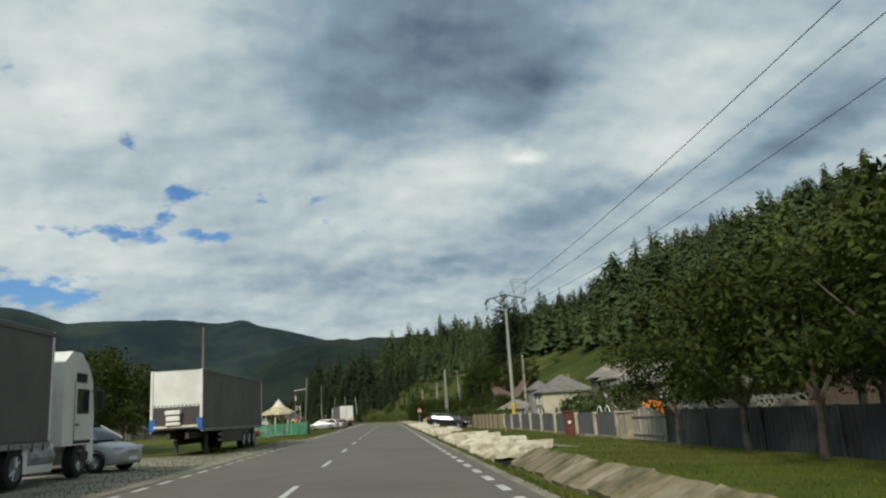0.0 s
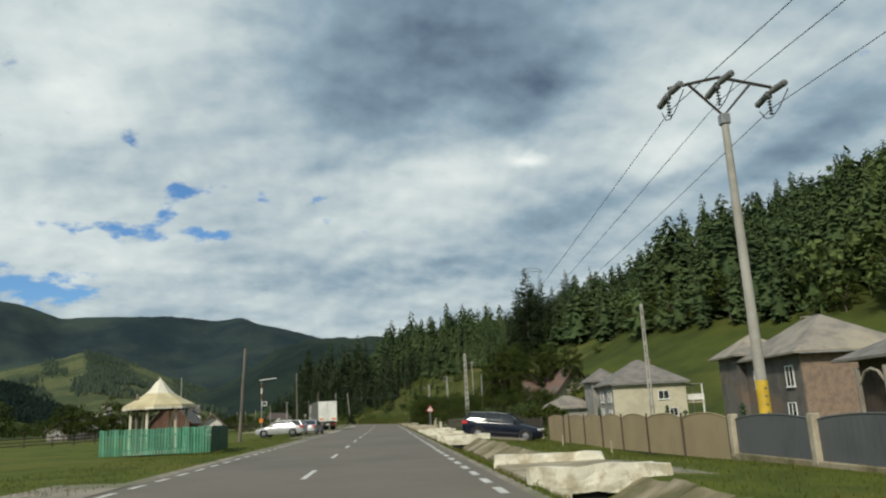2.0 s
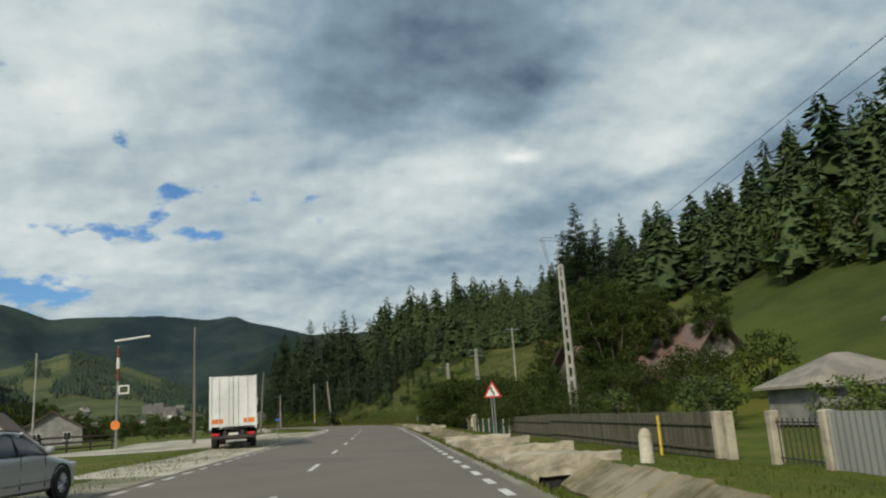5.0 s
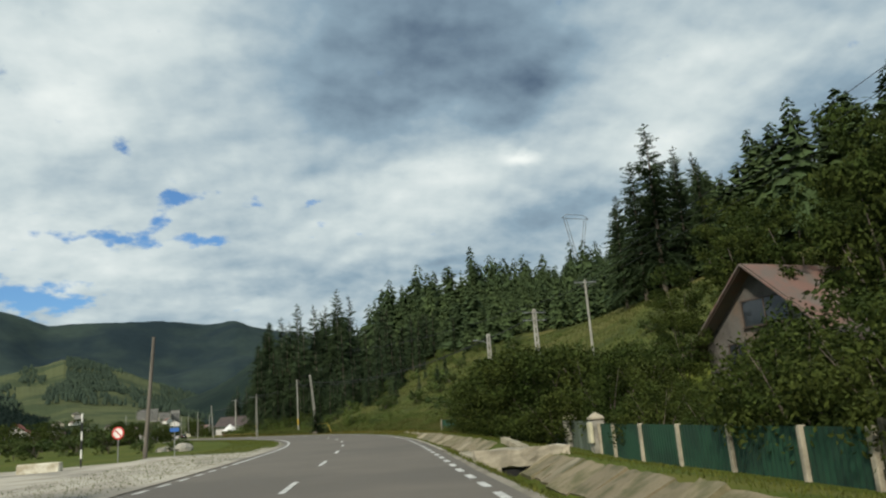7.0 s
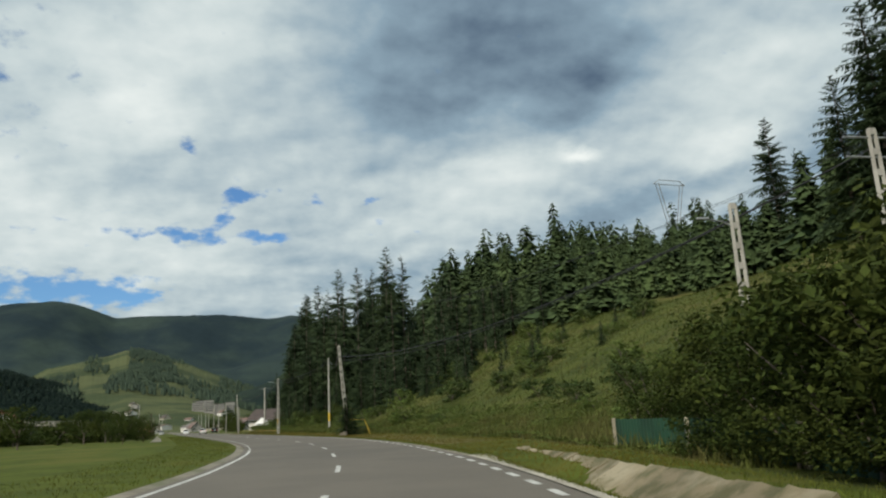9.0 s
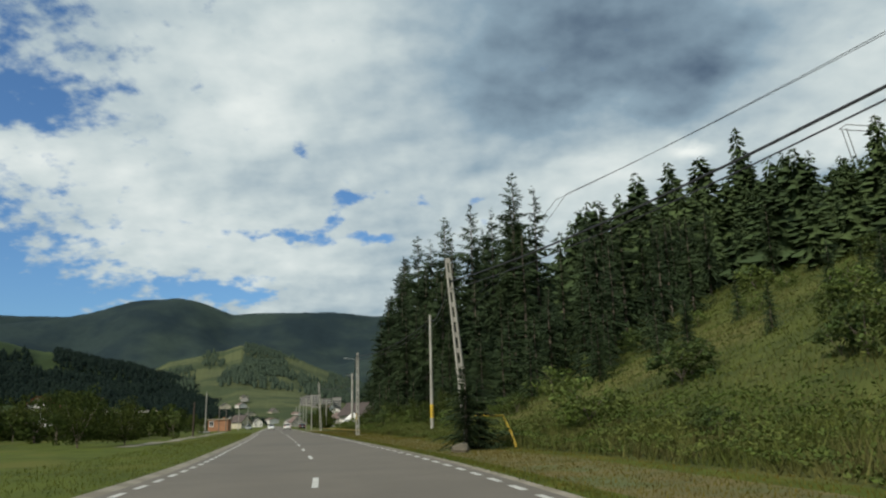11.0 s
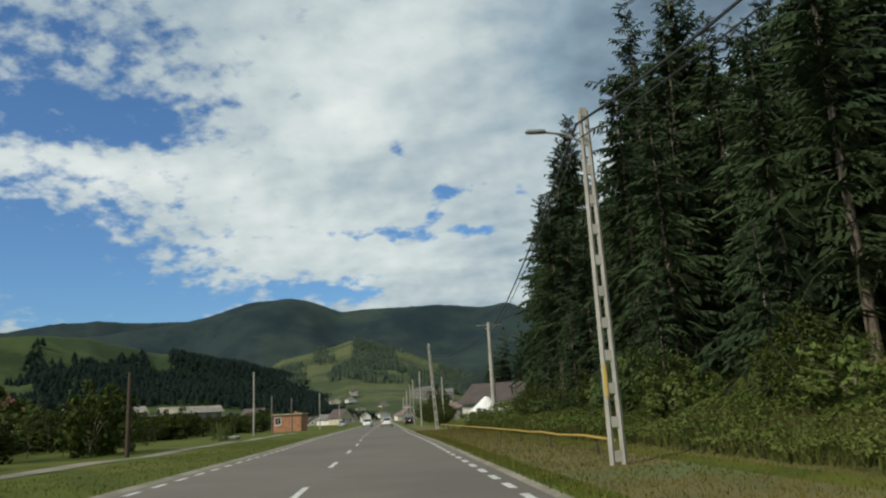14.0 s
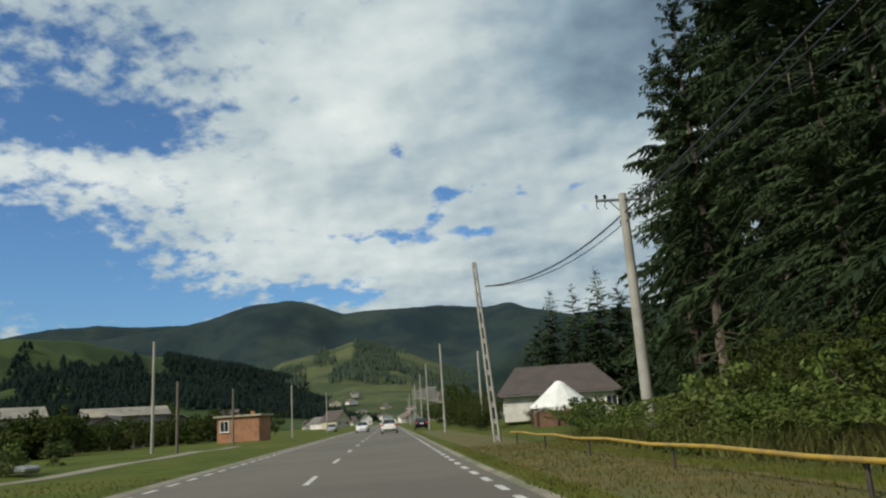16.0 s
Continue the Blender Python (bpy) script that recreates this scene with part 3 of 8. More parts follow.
def strip(s0, s1, u0, u1, z, step=2.5, thick=0.0):
    """A ribbon along the road."""
    ss = np.linspace(s0, s1, max(2, int(math.ceil((s1 - s0) / step)) + 1))
    vs, fs = [], []
    for s in ss:
        a, b = on_road(s, u0, z), on_road(s, u1, z)
        vs += [a, b]
    for i in range(len(ss) - 1):
        fs.append((2 * i, 2 * i + 1, 2 * i + 3, 2 * i + 2))
    if thick:
        k = len(vs)
        vs += [v - Vector((0, 0, thick)) for v in vs[:k]]
        for i in range(len(ss) - 1):
            fs += [(2 * i, 2 * i + 2, k + 2 * i + 2, k + 2 * i), (2 * i + 1, k + 2 * i + 1, k + 2 * i + 3, 2 * i + 3)]
        fs += [(0, k, k + 1, 1), (2 * len(ss) - 2, 2 * len(ss) - 1, k + 2 * len(ss) - 1, k + 2 * len(ss) - 2)]
    return vs, fs


def carpet(s0, s1, u0, u1, lift=0.03, cols=8):
    """A strip that follows the lie of the ground."""
    ss, uu = np.linspace(s0, s1, max(2, int((s1 - s0) / 2.5) + 1)), np.linspace(u0, u1, cols)
    S, U = np.meshgrid(ss, uu, indexing="ij")
    Z = lie(S, U) + lift
    h = np.interp(S, _s, _h)
    v = np.stack([np.interp(S, _s, _x) + U * np.cos(h), np.interp(S, _s, _y) + U * np.sin(h), Z], -1).reshape(-1, 3)
    return [tuple(q) for q in v], [(i * cols + j, (i + 1) * cols + j, (i + 1) * cols + j + 1, i * cols + j + 1) for i in range(len(ss) - 1) for j in range(cols - 1)]


build_ground()
road = solid("road", M().add(*strip(-300, 1500, -EDGE, EDGE, 0.0, 2.5, 0.2)), ASPHALT, "worn grey two-lane asphalt road", "road", kind="structure")
for side, nm in ((-1, "left_edge_line"), (1, "right_edge_line")):
    m = M()
    for k in range(-20, 330):
        s = 2.0 * k + (0.6 if side > 0 else 0.1)
        if side < 0 and 178 < s < 232:
            continue
        m.add(*strip(s, s + 1.05, side * LANE - 0.08, side * LANE + 0.08, 0.006))
    if side < 0:
        m.add(*strip(178, 232, -LANE - 0.08, -LANE + 0.08, 0.006))
    tagged(part(nm, m, PAINT_LINE, road, "dashed white edge line"), kind="stuff")
DASHES = [13.5 + 9.33 * k for k in range(-3, 26)] + [260.0 + 9.3 * k for k in range(45)]
for s0 in DASHES:
    part("centre_dash", M().add(*strip(s0, s0 + 3.0, -0.07, 0.07, 0.006, 1.0)), PAINT_LINE, road)

# ---- woods ----
RNG = np.random.default_rng(7)


def far_spruce_template(k, boughs=150, full=0.17, round_top=0.75):
    """A ragged spruce of unit height: many small folded boughs round a dark core."""
    rng = np.random.default_rng(100 + k)
    vs, fs = [], []
    lop = rng.uniform(0.75, 1.25, 7)
    for i in range(boughs):
        f = (i / boughs) ** 0.85 + rng.uniform(-0.02, 0.02)
        f = min(max(f, 0.0), 0.99)
        z = 0.10 + 0.89 * f
        a = i * 2.39996 + rng.normal(0, 0.4)
        r = (full * min(1.0, 0.55 + f * 3.0) * (1 - f) ** round_top + 0.016) * rng.uniform(0.55, 1.2) * lop[int(f * 6.99)]
        ca, sa = math.cos(a), math.sin(a)
        w = r * rng.uniform(0.15, 0.26) + 0.005
        drop = r * rng.uniform(0.15, 0.65)
        b = len(vs)
        vs += [(ca * r * 0.2, sa * r * 0.2, z + 0.02 * (1.2 - f)), (ca * r * 0.62 - sa * w, sa * r * 0.62 + ca * w, z - drop * 0.8), (ca * r, sa * r, z - drop * rng.uniform(0.5, 1.0)), (ca * r * 0.62 + sa * w, sa * r * 0.62 - ca * w, z - drop * 0.8)]
        fs += [(b, b + 1, b + 2), (b, b + 2, b + 3)]
    b = len(vs)
    for j in range(6):
        a = 6.283 * j / 6
        vs += [(full * 0.5 * math.cos(a), full * 0.5 * math.sin(a), 0.14), (full * 0.3 * math.cos(a + 0.5), full * 0.3 * math.sin(a + 0.5), 0.55)]
    vs.append((0, 0, 0.86))
    for j in range(6):
        q = (j + 1) % 6
        fs += [(b + 2 * j, b + 2 * q, b + 2 * j + 1), (b + 2 * q, b + 2 * q + 1, b + 2 * j + 1), (b + 2 * j + 1, b + 2 * q + 1, b + 12)]
    b = len(vs)
    for j in range(3):
        a = 6.283 * j / 3
        vs += [(0.013 * math.cos(a), 0.013 * math.sin(a), -0.02), (0.009 * math.cos(a), 0.009 * math.sin(a), 0.3)]
    for j in range(3):
        q = (j + 1) % 3
        fs += [(b + 2 * j, b + 2 * q, b + 2 * q + 1), (b + 2 * j, b + 2 * q + 1, b + 2 * j + 1)]
    return np.array(vs), np.array(fs)


def far_broadleaf_template(k, n=230):
    """A rounded leafy crown of unit height from small leaf sprays."""
    rng = np.random.default_rng(300 + k)
    c = rng.normal(0, 1, (9, 3)) * np.array([0.13, 0.13, 0.16]) + np.array([0, 0, 0.58])
    vs, fs = [], []
    for i in range(n):
        p = c[i % 9] + rng.normal(0, 0.075, 3)
        d, e = rng.normal(0, 1, 3), rng.normal(0, 1, 3)
        d, e = d / np.linalg.norm(d) * 0.05, e / np.linalg.norm(e) * 0.036
        b = len(vs)
        vs += [tuple(p - d), tuple(p + e), tuple(p + d)]
        fs.append((b, b + 1, b + 2))
        vs.append(tuple(p - e + np.array([0, 0, -0.02])))
        fs.append((b, b + 2, b + 3))
    b = len(vs)
    vs += [(0.02, 0, 0), (-0.01, 0.017, 0), (-0.01, -0.017, 0), (0, 0, 0.6)]
    fs += [(b, b + 1, b + 3), (b + 1, b + 2, b + 3), (b + 2, b, b + 3)]
    return np.array(vs), np.array(fs)


def wood(name, spots, mat, label, templates):
    """Many trees in one mesh: spots of x, y, z, height, width."""
    vs, fs, n = [], [], 0
    for i, (x, y, z, h, w) in enumerate(spots):
        tv, tf = templates[i % len(templates)]
        a = RNG.uniform(0, 6.28)
        c, s = math.cos(a), math.sin(a)
        q = np.empty_like(tv)
        q[:, 0] = (tv[:, 0] * c - tv[:, 1] * s) * h * w + x
        q[:, 1] = (tv[:, 0] * s + tv[:, 1] * c) * h * w + y
        q[:, 2] = tv[:, 2] * h + z
        vs.append(q)
        fs.append(tf + n)
        n += len(tv)
    v, f = np.concatenate(vs), np.concatenate(fs)
    me = bpy.data.meshes.new(name)
    me.vertices.add(len(v))
    me.vertices.foreach_set("co", v.ravel())
    me.loops.add(len(f) * 3)
    me.loops.foreach_set("vertex_index", f.ravel().astype(np.int32))
    me.polygons.add(len(f))
    me.polygons.foreach_set("loop_start", np.arange(0, len(f) * 3, 3, dtype=np.int32))
    me.update(calc_edges=True)
    me.materials.append(mat)
    return tagged(new(name, me), label, "forest", kind="stuff")


# where the closed wood begins, as distance up from the hill's foot
WOOD_S = [-900, 0, 90, 130, 170, 200, 235, 265, 288, 300, 312, 330, 352, 372, 420, 600, 3000]
WOOD_D = [40, 40, 43, 42, 44, 46, 46, 44, 37, 28, 16, 9, 9, 40, 30, 20, 20]
# mean height of its trees along the road
TALL_S = [-900, 20, 90, 190, 225, 245, 280, 300, 318, 345, 365, 420, 3000]
TALL_H = [14.5, 14.5, 15.2, 15.6, 15.6, 11.8, 9.5, 9.6, 13.5, 21.0, 20.0, 14.0, 14.0]


def scatter_wood():
    spots = []
    for s in np.concatenate([np.arange(0, 440, 4.5), np.arange(440, 900, 7.5)]):
        foot, edge = np.interp(s, FOOT_S, FOOT_U), np.interp(s, WOOD_S, WOOD_D)
        reach = 165 if s < 480 else 120
        for d in np.arange(edge, reach, 4.8):
            if RNG.random() < 0.06:
                continue
            ss, uu = s + RNG.uniform(-2.6, 2.6), foot + d + RNG.uniform(-2.6, 2.6)
            if 286 < ss < 372 and uu < 46:
                continue
            p = on_ground(ss, uu, -0.4)
            h = float(np.interp(ss, TALL_S, TALL_H)) * RNG.uniform(0.74, 1.2) * (1 + 0.28 * noise.noise((p.x * 0.07, p.y * 0.07, 1.0))) * (0.85 if d < edge + 6 else 1.0) * (1.2 if RNG.random() < 0.12 else 1.0)
            spots.append((p.x, p.y, p.z, h, RNG.uniform(0.8, 1.3)))
    return spots


SPRUCES = [far_spruce_template(k, 130, (0.23, 0.20, 0.25, 0.19)[k % 4], (0.72, 0.52, 0.6, 0.8)[k % 4]) for k in range(12)]
DENSE = [far_spruce_template(20 + k, 240, (0.23, 0.20, 0.25, 0.19)[k % 4], (0.72, 0.55, 0.62, 0.8)[k % 4]) for k in range(8)]
BROADS = [far_broadleaf_template(k) for k in range(4)]
spots = scatter_wood()
mixed = [q for q in spots if noise.noise((q[0] * 0.03, q[1] * 0.03, 3.0)) > np.interp(q[1], [0, 110, 190, 230], [-0.22, -0.15, 0.08, 0.15]) and RNG.random() < 0.65 and not (205 < q[1] < 400 and road_su(q[0], q[1])[1] < 110)]
chosen = set(mixed)
rest = [q for q in spots if q not in chosen]
front = [q for q in rest if q[1] > 215 and q[1] < 360 and road_su(q[0], q[1])[1] < 78]
chosen = set(front)
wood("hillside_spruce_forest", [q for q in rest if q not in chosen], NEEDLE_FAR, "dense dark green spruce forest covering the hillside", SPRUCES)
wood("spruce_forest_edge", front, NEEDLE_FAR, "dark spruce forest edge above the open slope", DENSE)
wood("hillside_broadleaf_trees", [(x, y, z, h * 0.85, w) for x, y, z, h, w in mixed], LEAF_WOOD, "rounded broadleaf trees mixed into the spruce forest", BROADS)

# ---- mountains and far hills ----


HILLS = {}


def ridge(name, label, near, mid, far, keys, mat, rough=0.02, seed=0, n=330):
    """A long far hill seen from the valley: keys give azimuth and height of its crest in degrees."""
    ka, ke = [k[0] for k in keys], [k[1] for k in keys]
    rs = np.array([near, near + (mid - near) * 0.2, near + (mid - near) * 0.4, near + (mid - near) * 0.6, near + (mid - near) * 0.8, mid - 0.07 * (mid - near), mid, mid + 0.15 * (far - mid), mid + (far - mid) * 0.5, far])
    shape = np.array([0.0, 0.14, 0.33, 0.57, 0.82, 0.965, 1.0, 0.96, 0.5, 0.0])

    def height(a, r):
        f = float(np.interp(r, rs, shape))
        crest = mid * math.tan(radians(float(np.interp(a, ka, ke))))
        w = noise.fractal((a * 0.35 + seed * 7.7, r / mid * 3.0, seed * 1.3), 1.0, 2.0, 6)
        gx, gy = r * math.sin(radians(a)) / mid * 5.0, r * math.cos(radians(a)) / mid * 5.0
        w2 = noise.noise((gx, gy, seed)) + 0.6 * noise.noise((gx * 2.3, gy * 2.3, seed + 5.0)) + 0.3 * noise.noise((gx * 5, gy * 5, seed + 9.0))
        jag = noise.noise((a * 9.0, r * 0.05, seed + 3.0)) + 0.7 * noise.noise((a * 23.0, r * 0.11, seed + 4.0))
        return crest * f * (1 + rough * w) + f * (1 - f) * crest * 0.80 * w2 + jag * mid * 0.0011 * f - 6

    def spot(a, r):
        return (-20 + r * math.sin(radians(a)), 250 + r * math.cos(radians(a)), height(a, r))

    az = np.linspace(ka[0], ka[-1], n)
    fine = np.concatenate([np.linspace(rs[k], rs[k + 1], 4)[:-1] for k in range(len(rs) - 1)] + [rs[-1:]])
    vs = [spot(a, r) for r in fine for a in az]
    me = bpy.data.meshes.new(name)
    me.from_pydata(vs, [], [(i * n + j, i * n + j + 1, (i + 1) * n + j + 1, (i + 1) * n + j) for i in range(len(fine) - 1) for j in range(n - 1)])
    me.materials.append(mat)
    me.shade_smooth()
    HILLS[name] = (spot, lambda r: float(np.interp(r, rs, shape)))
    return tagged(new(name, me), label, "mountain", kind="structure")


ridge("mountain_range", "long dark wooded mountain range closing the valley", 2500, 4200, 4700, [(-62, 0.5), (-46, 6.0), (-35, 7.75), (-32.6, 8.35), (-31, 8.95), (-29, 9.25), (-27.8, 9.4), (-26, 9.05), (-23.8, 8.25), (-20.3, 8.42), (-16.5, 8.5), (-14, 8.25), (-12.9, 8.1), (-11, 8.35), (-9.8, 7.9), (-7.6, 7.4), (-5, 6.6), (-3.2, 6.1), (8, 4.0), (30, 0.5)], HILL_HAZE, 0.012, 1)
ridge("far_ridge", "hazy blue ridge far behind the valley", 3500, 4600, 4850, [(-100, 2), (-60, 6.0), (-46.6, 7.05), (-43.2, 7.65), (-41, 7.85), (-38.9, 7.68), (-35, 7.8), (-25, 7.0), (-15, 3.0)], HILL_HAZE, 0.012, 2)
ridge("meadow_hill", "sunny meadow hill with dark copses below the mountain", 700, 2400, 2900, [(-36, 0.3), (-28, 4.75), (-25.7, 5.3), (-23, 6.0), (-19.5, 5.3), (-17.1, 4.3), (-12, 2.0), (-7, 0.2)], HILL_MEADOW, 0.03, 3)
ridge("pasture_hill", "green pasture hill with strips of dark spruce", 560, 1500, 1900, [(-110, 1.0), (-70, 5.4), (-55, 6.6), (-45, 6.9), (-43, 6.8), (-40.6, 6.6), (-38.1, 6.1), (-36.4, 5.5), (-34.3, 5.3), (-30.4, 4.5), (-27, 3.5), (-23.8, 2.0), (-21.5, 0.9), (-17, 0.0)], HILL_MIX, 0.03, 4)


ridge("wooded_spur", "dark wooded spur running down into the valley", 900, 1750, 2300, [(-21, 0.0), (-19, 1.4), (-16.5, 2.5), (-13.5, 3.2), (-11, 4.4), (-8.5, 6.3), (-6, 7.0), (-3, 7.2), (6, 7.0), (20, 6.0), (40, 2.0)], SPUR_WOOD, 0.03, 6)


def hill_woods():
    small = [far_spruce_template(50 + k, 14, 0.34, 0.45) for k in range(5)]
    rng = np.random.default_rng(21)
    spots = []
    spot, frac = HILLS["pasture_hill"]
    for r in np.arange(800, 1530, 11.0):
        for a in np.arange(-56, -20.5, 0.4 * 1200 / r):
            aa, rr = a + rng.uniform(-0.2, 0.2), r + rng.uniform(-5, 5)
            top = 1.2 if aa > -35.5 else (0.72 if aa > -41.5 else 0.44) + 0.16 * math.sin(aa * 1.15 + 1.0) + 0.05 * math.sin(aa * 4)
            gap = noise.noise((aa * 0.22, rr / 170.0, 9.0))
            if frac(rr) < top and gap < 0.5:
                x, y, z = spot(aa, rr)
                spots.append((x, y, z - 1, rng.uniform(10, 16), rng.uniform(1.3, 1.9)))
    wood("pasture_hill_forest", spots, FOREST_SHADE, "strips of spruce forest on the pasture hill, coloured as cloud-shaded", small)
    spots = []
    spot, frac = HILLS["meadow_hill"]
    for r in np.arange(1250, 2440, 16.0):
        for a in np.arange(-34, -10, 0.5):
            aa, rr = a + rng.uniform(-0.24, 0.24), r + rng.uniform(-7, 7)
            f = frac(rr)
            hedge = noise.noise((aa * 0.45 + f, f * 5.0, 2.0)) > 0.42 or (f < 0.56 and noise.noise((aa * 0.3, f * 4.0, 6.0)) > -0.22)
            if hedge or aa > -16.4 and f < 0.9 or aa < -29.5:
                x, y, z = spot(aa, rr)
                spots.append((x, y, z - 1, rng.uniform(12, 20), rng.uniform(0.9, 1.3)))
    for r in np.arange(1500, 2390, 11.0):
        for a in np.arange(-23.6, -18.6, 0.26):
            aa, rr = a + rng.uniform(-0.13, 0.13), r + rng.uniform(-5, 5)
            f = frac(rr)
            if abs(aa + 21.2 + 0.5 * (f - 0.7)) < 1.35 + 0.9 * (0.98 - f) and 0.30 < f < 0.975:
                x, y, z = spot(aa, rr)
                spots.append((x, y, z - 1, rng.uniform(11, 18), rng.uniform(0.9, 1.3)))
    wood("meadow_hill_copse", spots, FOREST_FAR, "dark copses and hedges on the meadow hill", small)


hill_woods()

# ---- trees ----


def near_spruce_mesh(seed, h=20.0, whorls=26, spread=0.17, bare=0.08, fine=False):
    """Crown of a spruce: uneven drooping boughs hung with narrow twigs."""
    rng = np.random.default_rng(seed)
    vs, fs = [], []
    for i in range(whorls):
        f = i / (whorls - 1)
        z0 = h * (bare + (0.985 - bare) * f ** 0.92)
        length = h * spread * (1 - f) ** 0.72 * rng.uniform(0.8, 1.15) + 0.22
        for j in range((8 if fine else 7) if f < 0.7 else 6):
            a = rng.uniform(0, 6.283)
            ln = length * rng.uniform(0.6, 1.15)
            ca, sa = math.cos(a), math.sin(a)
            droop = rng.uniform(0.28, 0.6) * (1 - 0.75 * f)
            rise = 0.12 + 0.5 * f
            zz = z0 + rng.uniform(-0.5, 0.5) * h / 25
            out, side = Vector((ca, sa, 0)), Vector((-sa, ca, 0))

            def along(q):
                return Vector((ca * ln * q, sa * ln * q, zz + ln * (rise * q - droop * q * q * 1.5)))

            steps = 3
            b = len(vs)
            for k in range(steps + 1):
                q, p = k / steps, along(k / steps)
                w = (0.014 if fine == 2 else 0.035 if fine else ln * 0.07) * (1 - 0.8 * q) + 0.012
                vs += [tuple(p + side * w - Vector((0, 0, w * 0.6))), tuple(p + Vector((0, 0, 0.03))), tuple(p - side * w - Vector((0, 0, w * 0.6)))]
            for k in range(steps):
                o = b + 3 * k
                fs += [(o, o + 3, o + 4, o + 1), (o + 1, o + 4, o + 5, o + 2)]
            twigs = (int(6 + ln * 6.5) if fine == 2 else int(4 + ln * 3.1) if fine else 5 if ln > 1.2 else 3)
            for k in range(twigs):
                q = (k + rng.uniform(0.3, 1.0)) / twigs
                p = along(q)
                for sg in (-1, 1):
                    tl = min(ln * (0.44 - 0.3 * q), 0.6 if fine == 2 else 0.95 if fine else 3.0) * rng.uniform(0.6, 1.25) + 0.08
                    e = p + side * (sg * tl * rng.uniform(0.4, 0.9)) + out * tl * (rng.uniform(-0.15, 0.5) if fine == 2 else rng.uniform(0.1, 0.7)) - Vector((0, 0, tl * (rng.uniform(0.1, 0.75) if fine == 2 else rng.uniform(0.2, 0.8))))
                    wv = (out * 0.8 + Vector((0, 0, 0.5))) * (tl * 0.085 + 0.016 if fine == 2 else tl * 0.10 + 0.018 if fine else tl * 0.18)
                    b2 = len(vs)
                    mid = p.lerp(e, 0.5)
                    vs += [tuple(p), tuple(mid + wv), tuple(e), tuple(mid - wv)]
                    fs.append((b2, b2 + 1, b2 + 2, b2 + 3))
    me = bpy.data.meshes.new("crown")
    me.from_pydata(vs, [], fs)
    me.materials.append(NEEDLE)
    return me


def trunk_mesh(h, r, seed, dead=6):
    rng = np.random.default_rng(seed)
    m = M()
    p = Vector((0, 0, -0.6))
    for i in range(6):
        q = Vector((rng.normal(0, 0.04), rng.normal(0, 0.04), h * (i + 1) / 6))
        m.tube(p, q, r * (1 - i / 6.4), r * (1 - (i + 1) / 6.4), 7, caps=False)
        p = q
    for i in range(dead):
        a, z = rng.uniform(0, 6.28), rng.uniform(0.12, 0.5) * h
        m.tube((0, 0, z), (math.cos(a) * 1.2, math.sin(a) * 1.2, z - rng.uniform(0.0, 0.5)), 0.03, 0.012, 4, caps=False)
    return m.mesh("trunk", BARK, True)


def leafy_mesh(seed, size=(2.2, 2.2, 2.6), base=1.0, clumps=46, leaves=46, leaf=0.16, mat=None, spread=0.5):
    """A crown of many small leaves in uneven clumps."""
    rng = np.random.default_rng(seed)
    c = []
    while len(c) < clumps:
        p = rng.uniform(-1, 1, 3)
        d = np.linalg.norm(p)
        if 0.35 < d < 1.0 and rng.random() < 0.4 + 0.6 * d:
            c.append(p * (1 + 0.12 * rng.normal()))
    cen = np.array(c) * np.array(size) * 0.5
    cen[:, 2] += base + size[2] * 0.5
    cen[:, 2] = np.maximum(cen[:, 2], base * 0.6 + 0.15)
    k = clumps * leaves
    away = rng.normal(0, 1, (k, 3))
    away /= np.linalg.norm(away, axis=1)[:, None]
    far = rng.uniform(0.15, 1.0, k)[:, None] ** 0.5 * spread * np.mean(size) * 0.34 * np.repeat(rng.uniform(0.6, 1.3, clumps), leaves)[:, None]
    ctr = np.repeat(cen, leaves, 0) + away * far * np.array((1.0, 1.0, 0.72))
    ctr[:, 2] = np.maximum(ctr[:, 2], 0.05)
    n = rng.normal(0, 0.55, (k, 3)) + away * 0.9
    n[:, 2] += 0.45
    n /= np.linalg.norm(n, axis=1)[:, None]
    t = np.cross(n, rng.normal(0, 1, (k, 3)))
    t /= np.linalg.norm(t, axis=1)[:, None] + 1e-9
    b = np.cross(n, t)
    L = leaf * 0.84 * rng.uniform(0.6, 1.3, k)[:, None]
    v = np.stack([ctr - t * L, ctr - b * L * 0.5 - n * L * 0.12, ctr + t * L, ctr + b * L * 0.5 - n * L * 0.12], 1).reshape(-1, 3)
    i = np.arange(k) * 4
    f = np.stack([i, i + 1, i + 2, i + 3], 1)
    me = bpy.data.meshes.new("crown")
    me.from_pydata(v.tolist(), [], f.tolist())
    me.materials.append(mat or LEAF)
    return me


def stem_mesh(seed, h, r, size, base):
    rng = np.random.default_rng(seed)
    m = M()
    fork = Vector((rng.normal(0, 0.08), rng.normal(0, 0.08), base * 0.9 + 0.1))
    m.tube((0, 0, -0.4), fork, r, r * 0.75, 7, caps=False)
    for i in range(5):
        a = 6.283 * i / 5 + rng.uniform(-0.4, 0.4)
        e = Vector((math.cos(a) * size[0] * 0.33, math.sin(a) * size[1] * 0.33, base + size[2] * rng.uniform(0.45, 0.85)))
        mid = fork.lerp(e, 0.5) + Vector((rng.normal(0, 0.1), rng.normal(0, 0.1), 0.15))
        m.tube(fork, mid, r * 0.5, r * 0.32, 5, caps=False).tube(mid, e, r * 0.32, r * 0.1, 5, caps=False)
    return m.mesh("trunk", BARK, True)


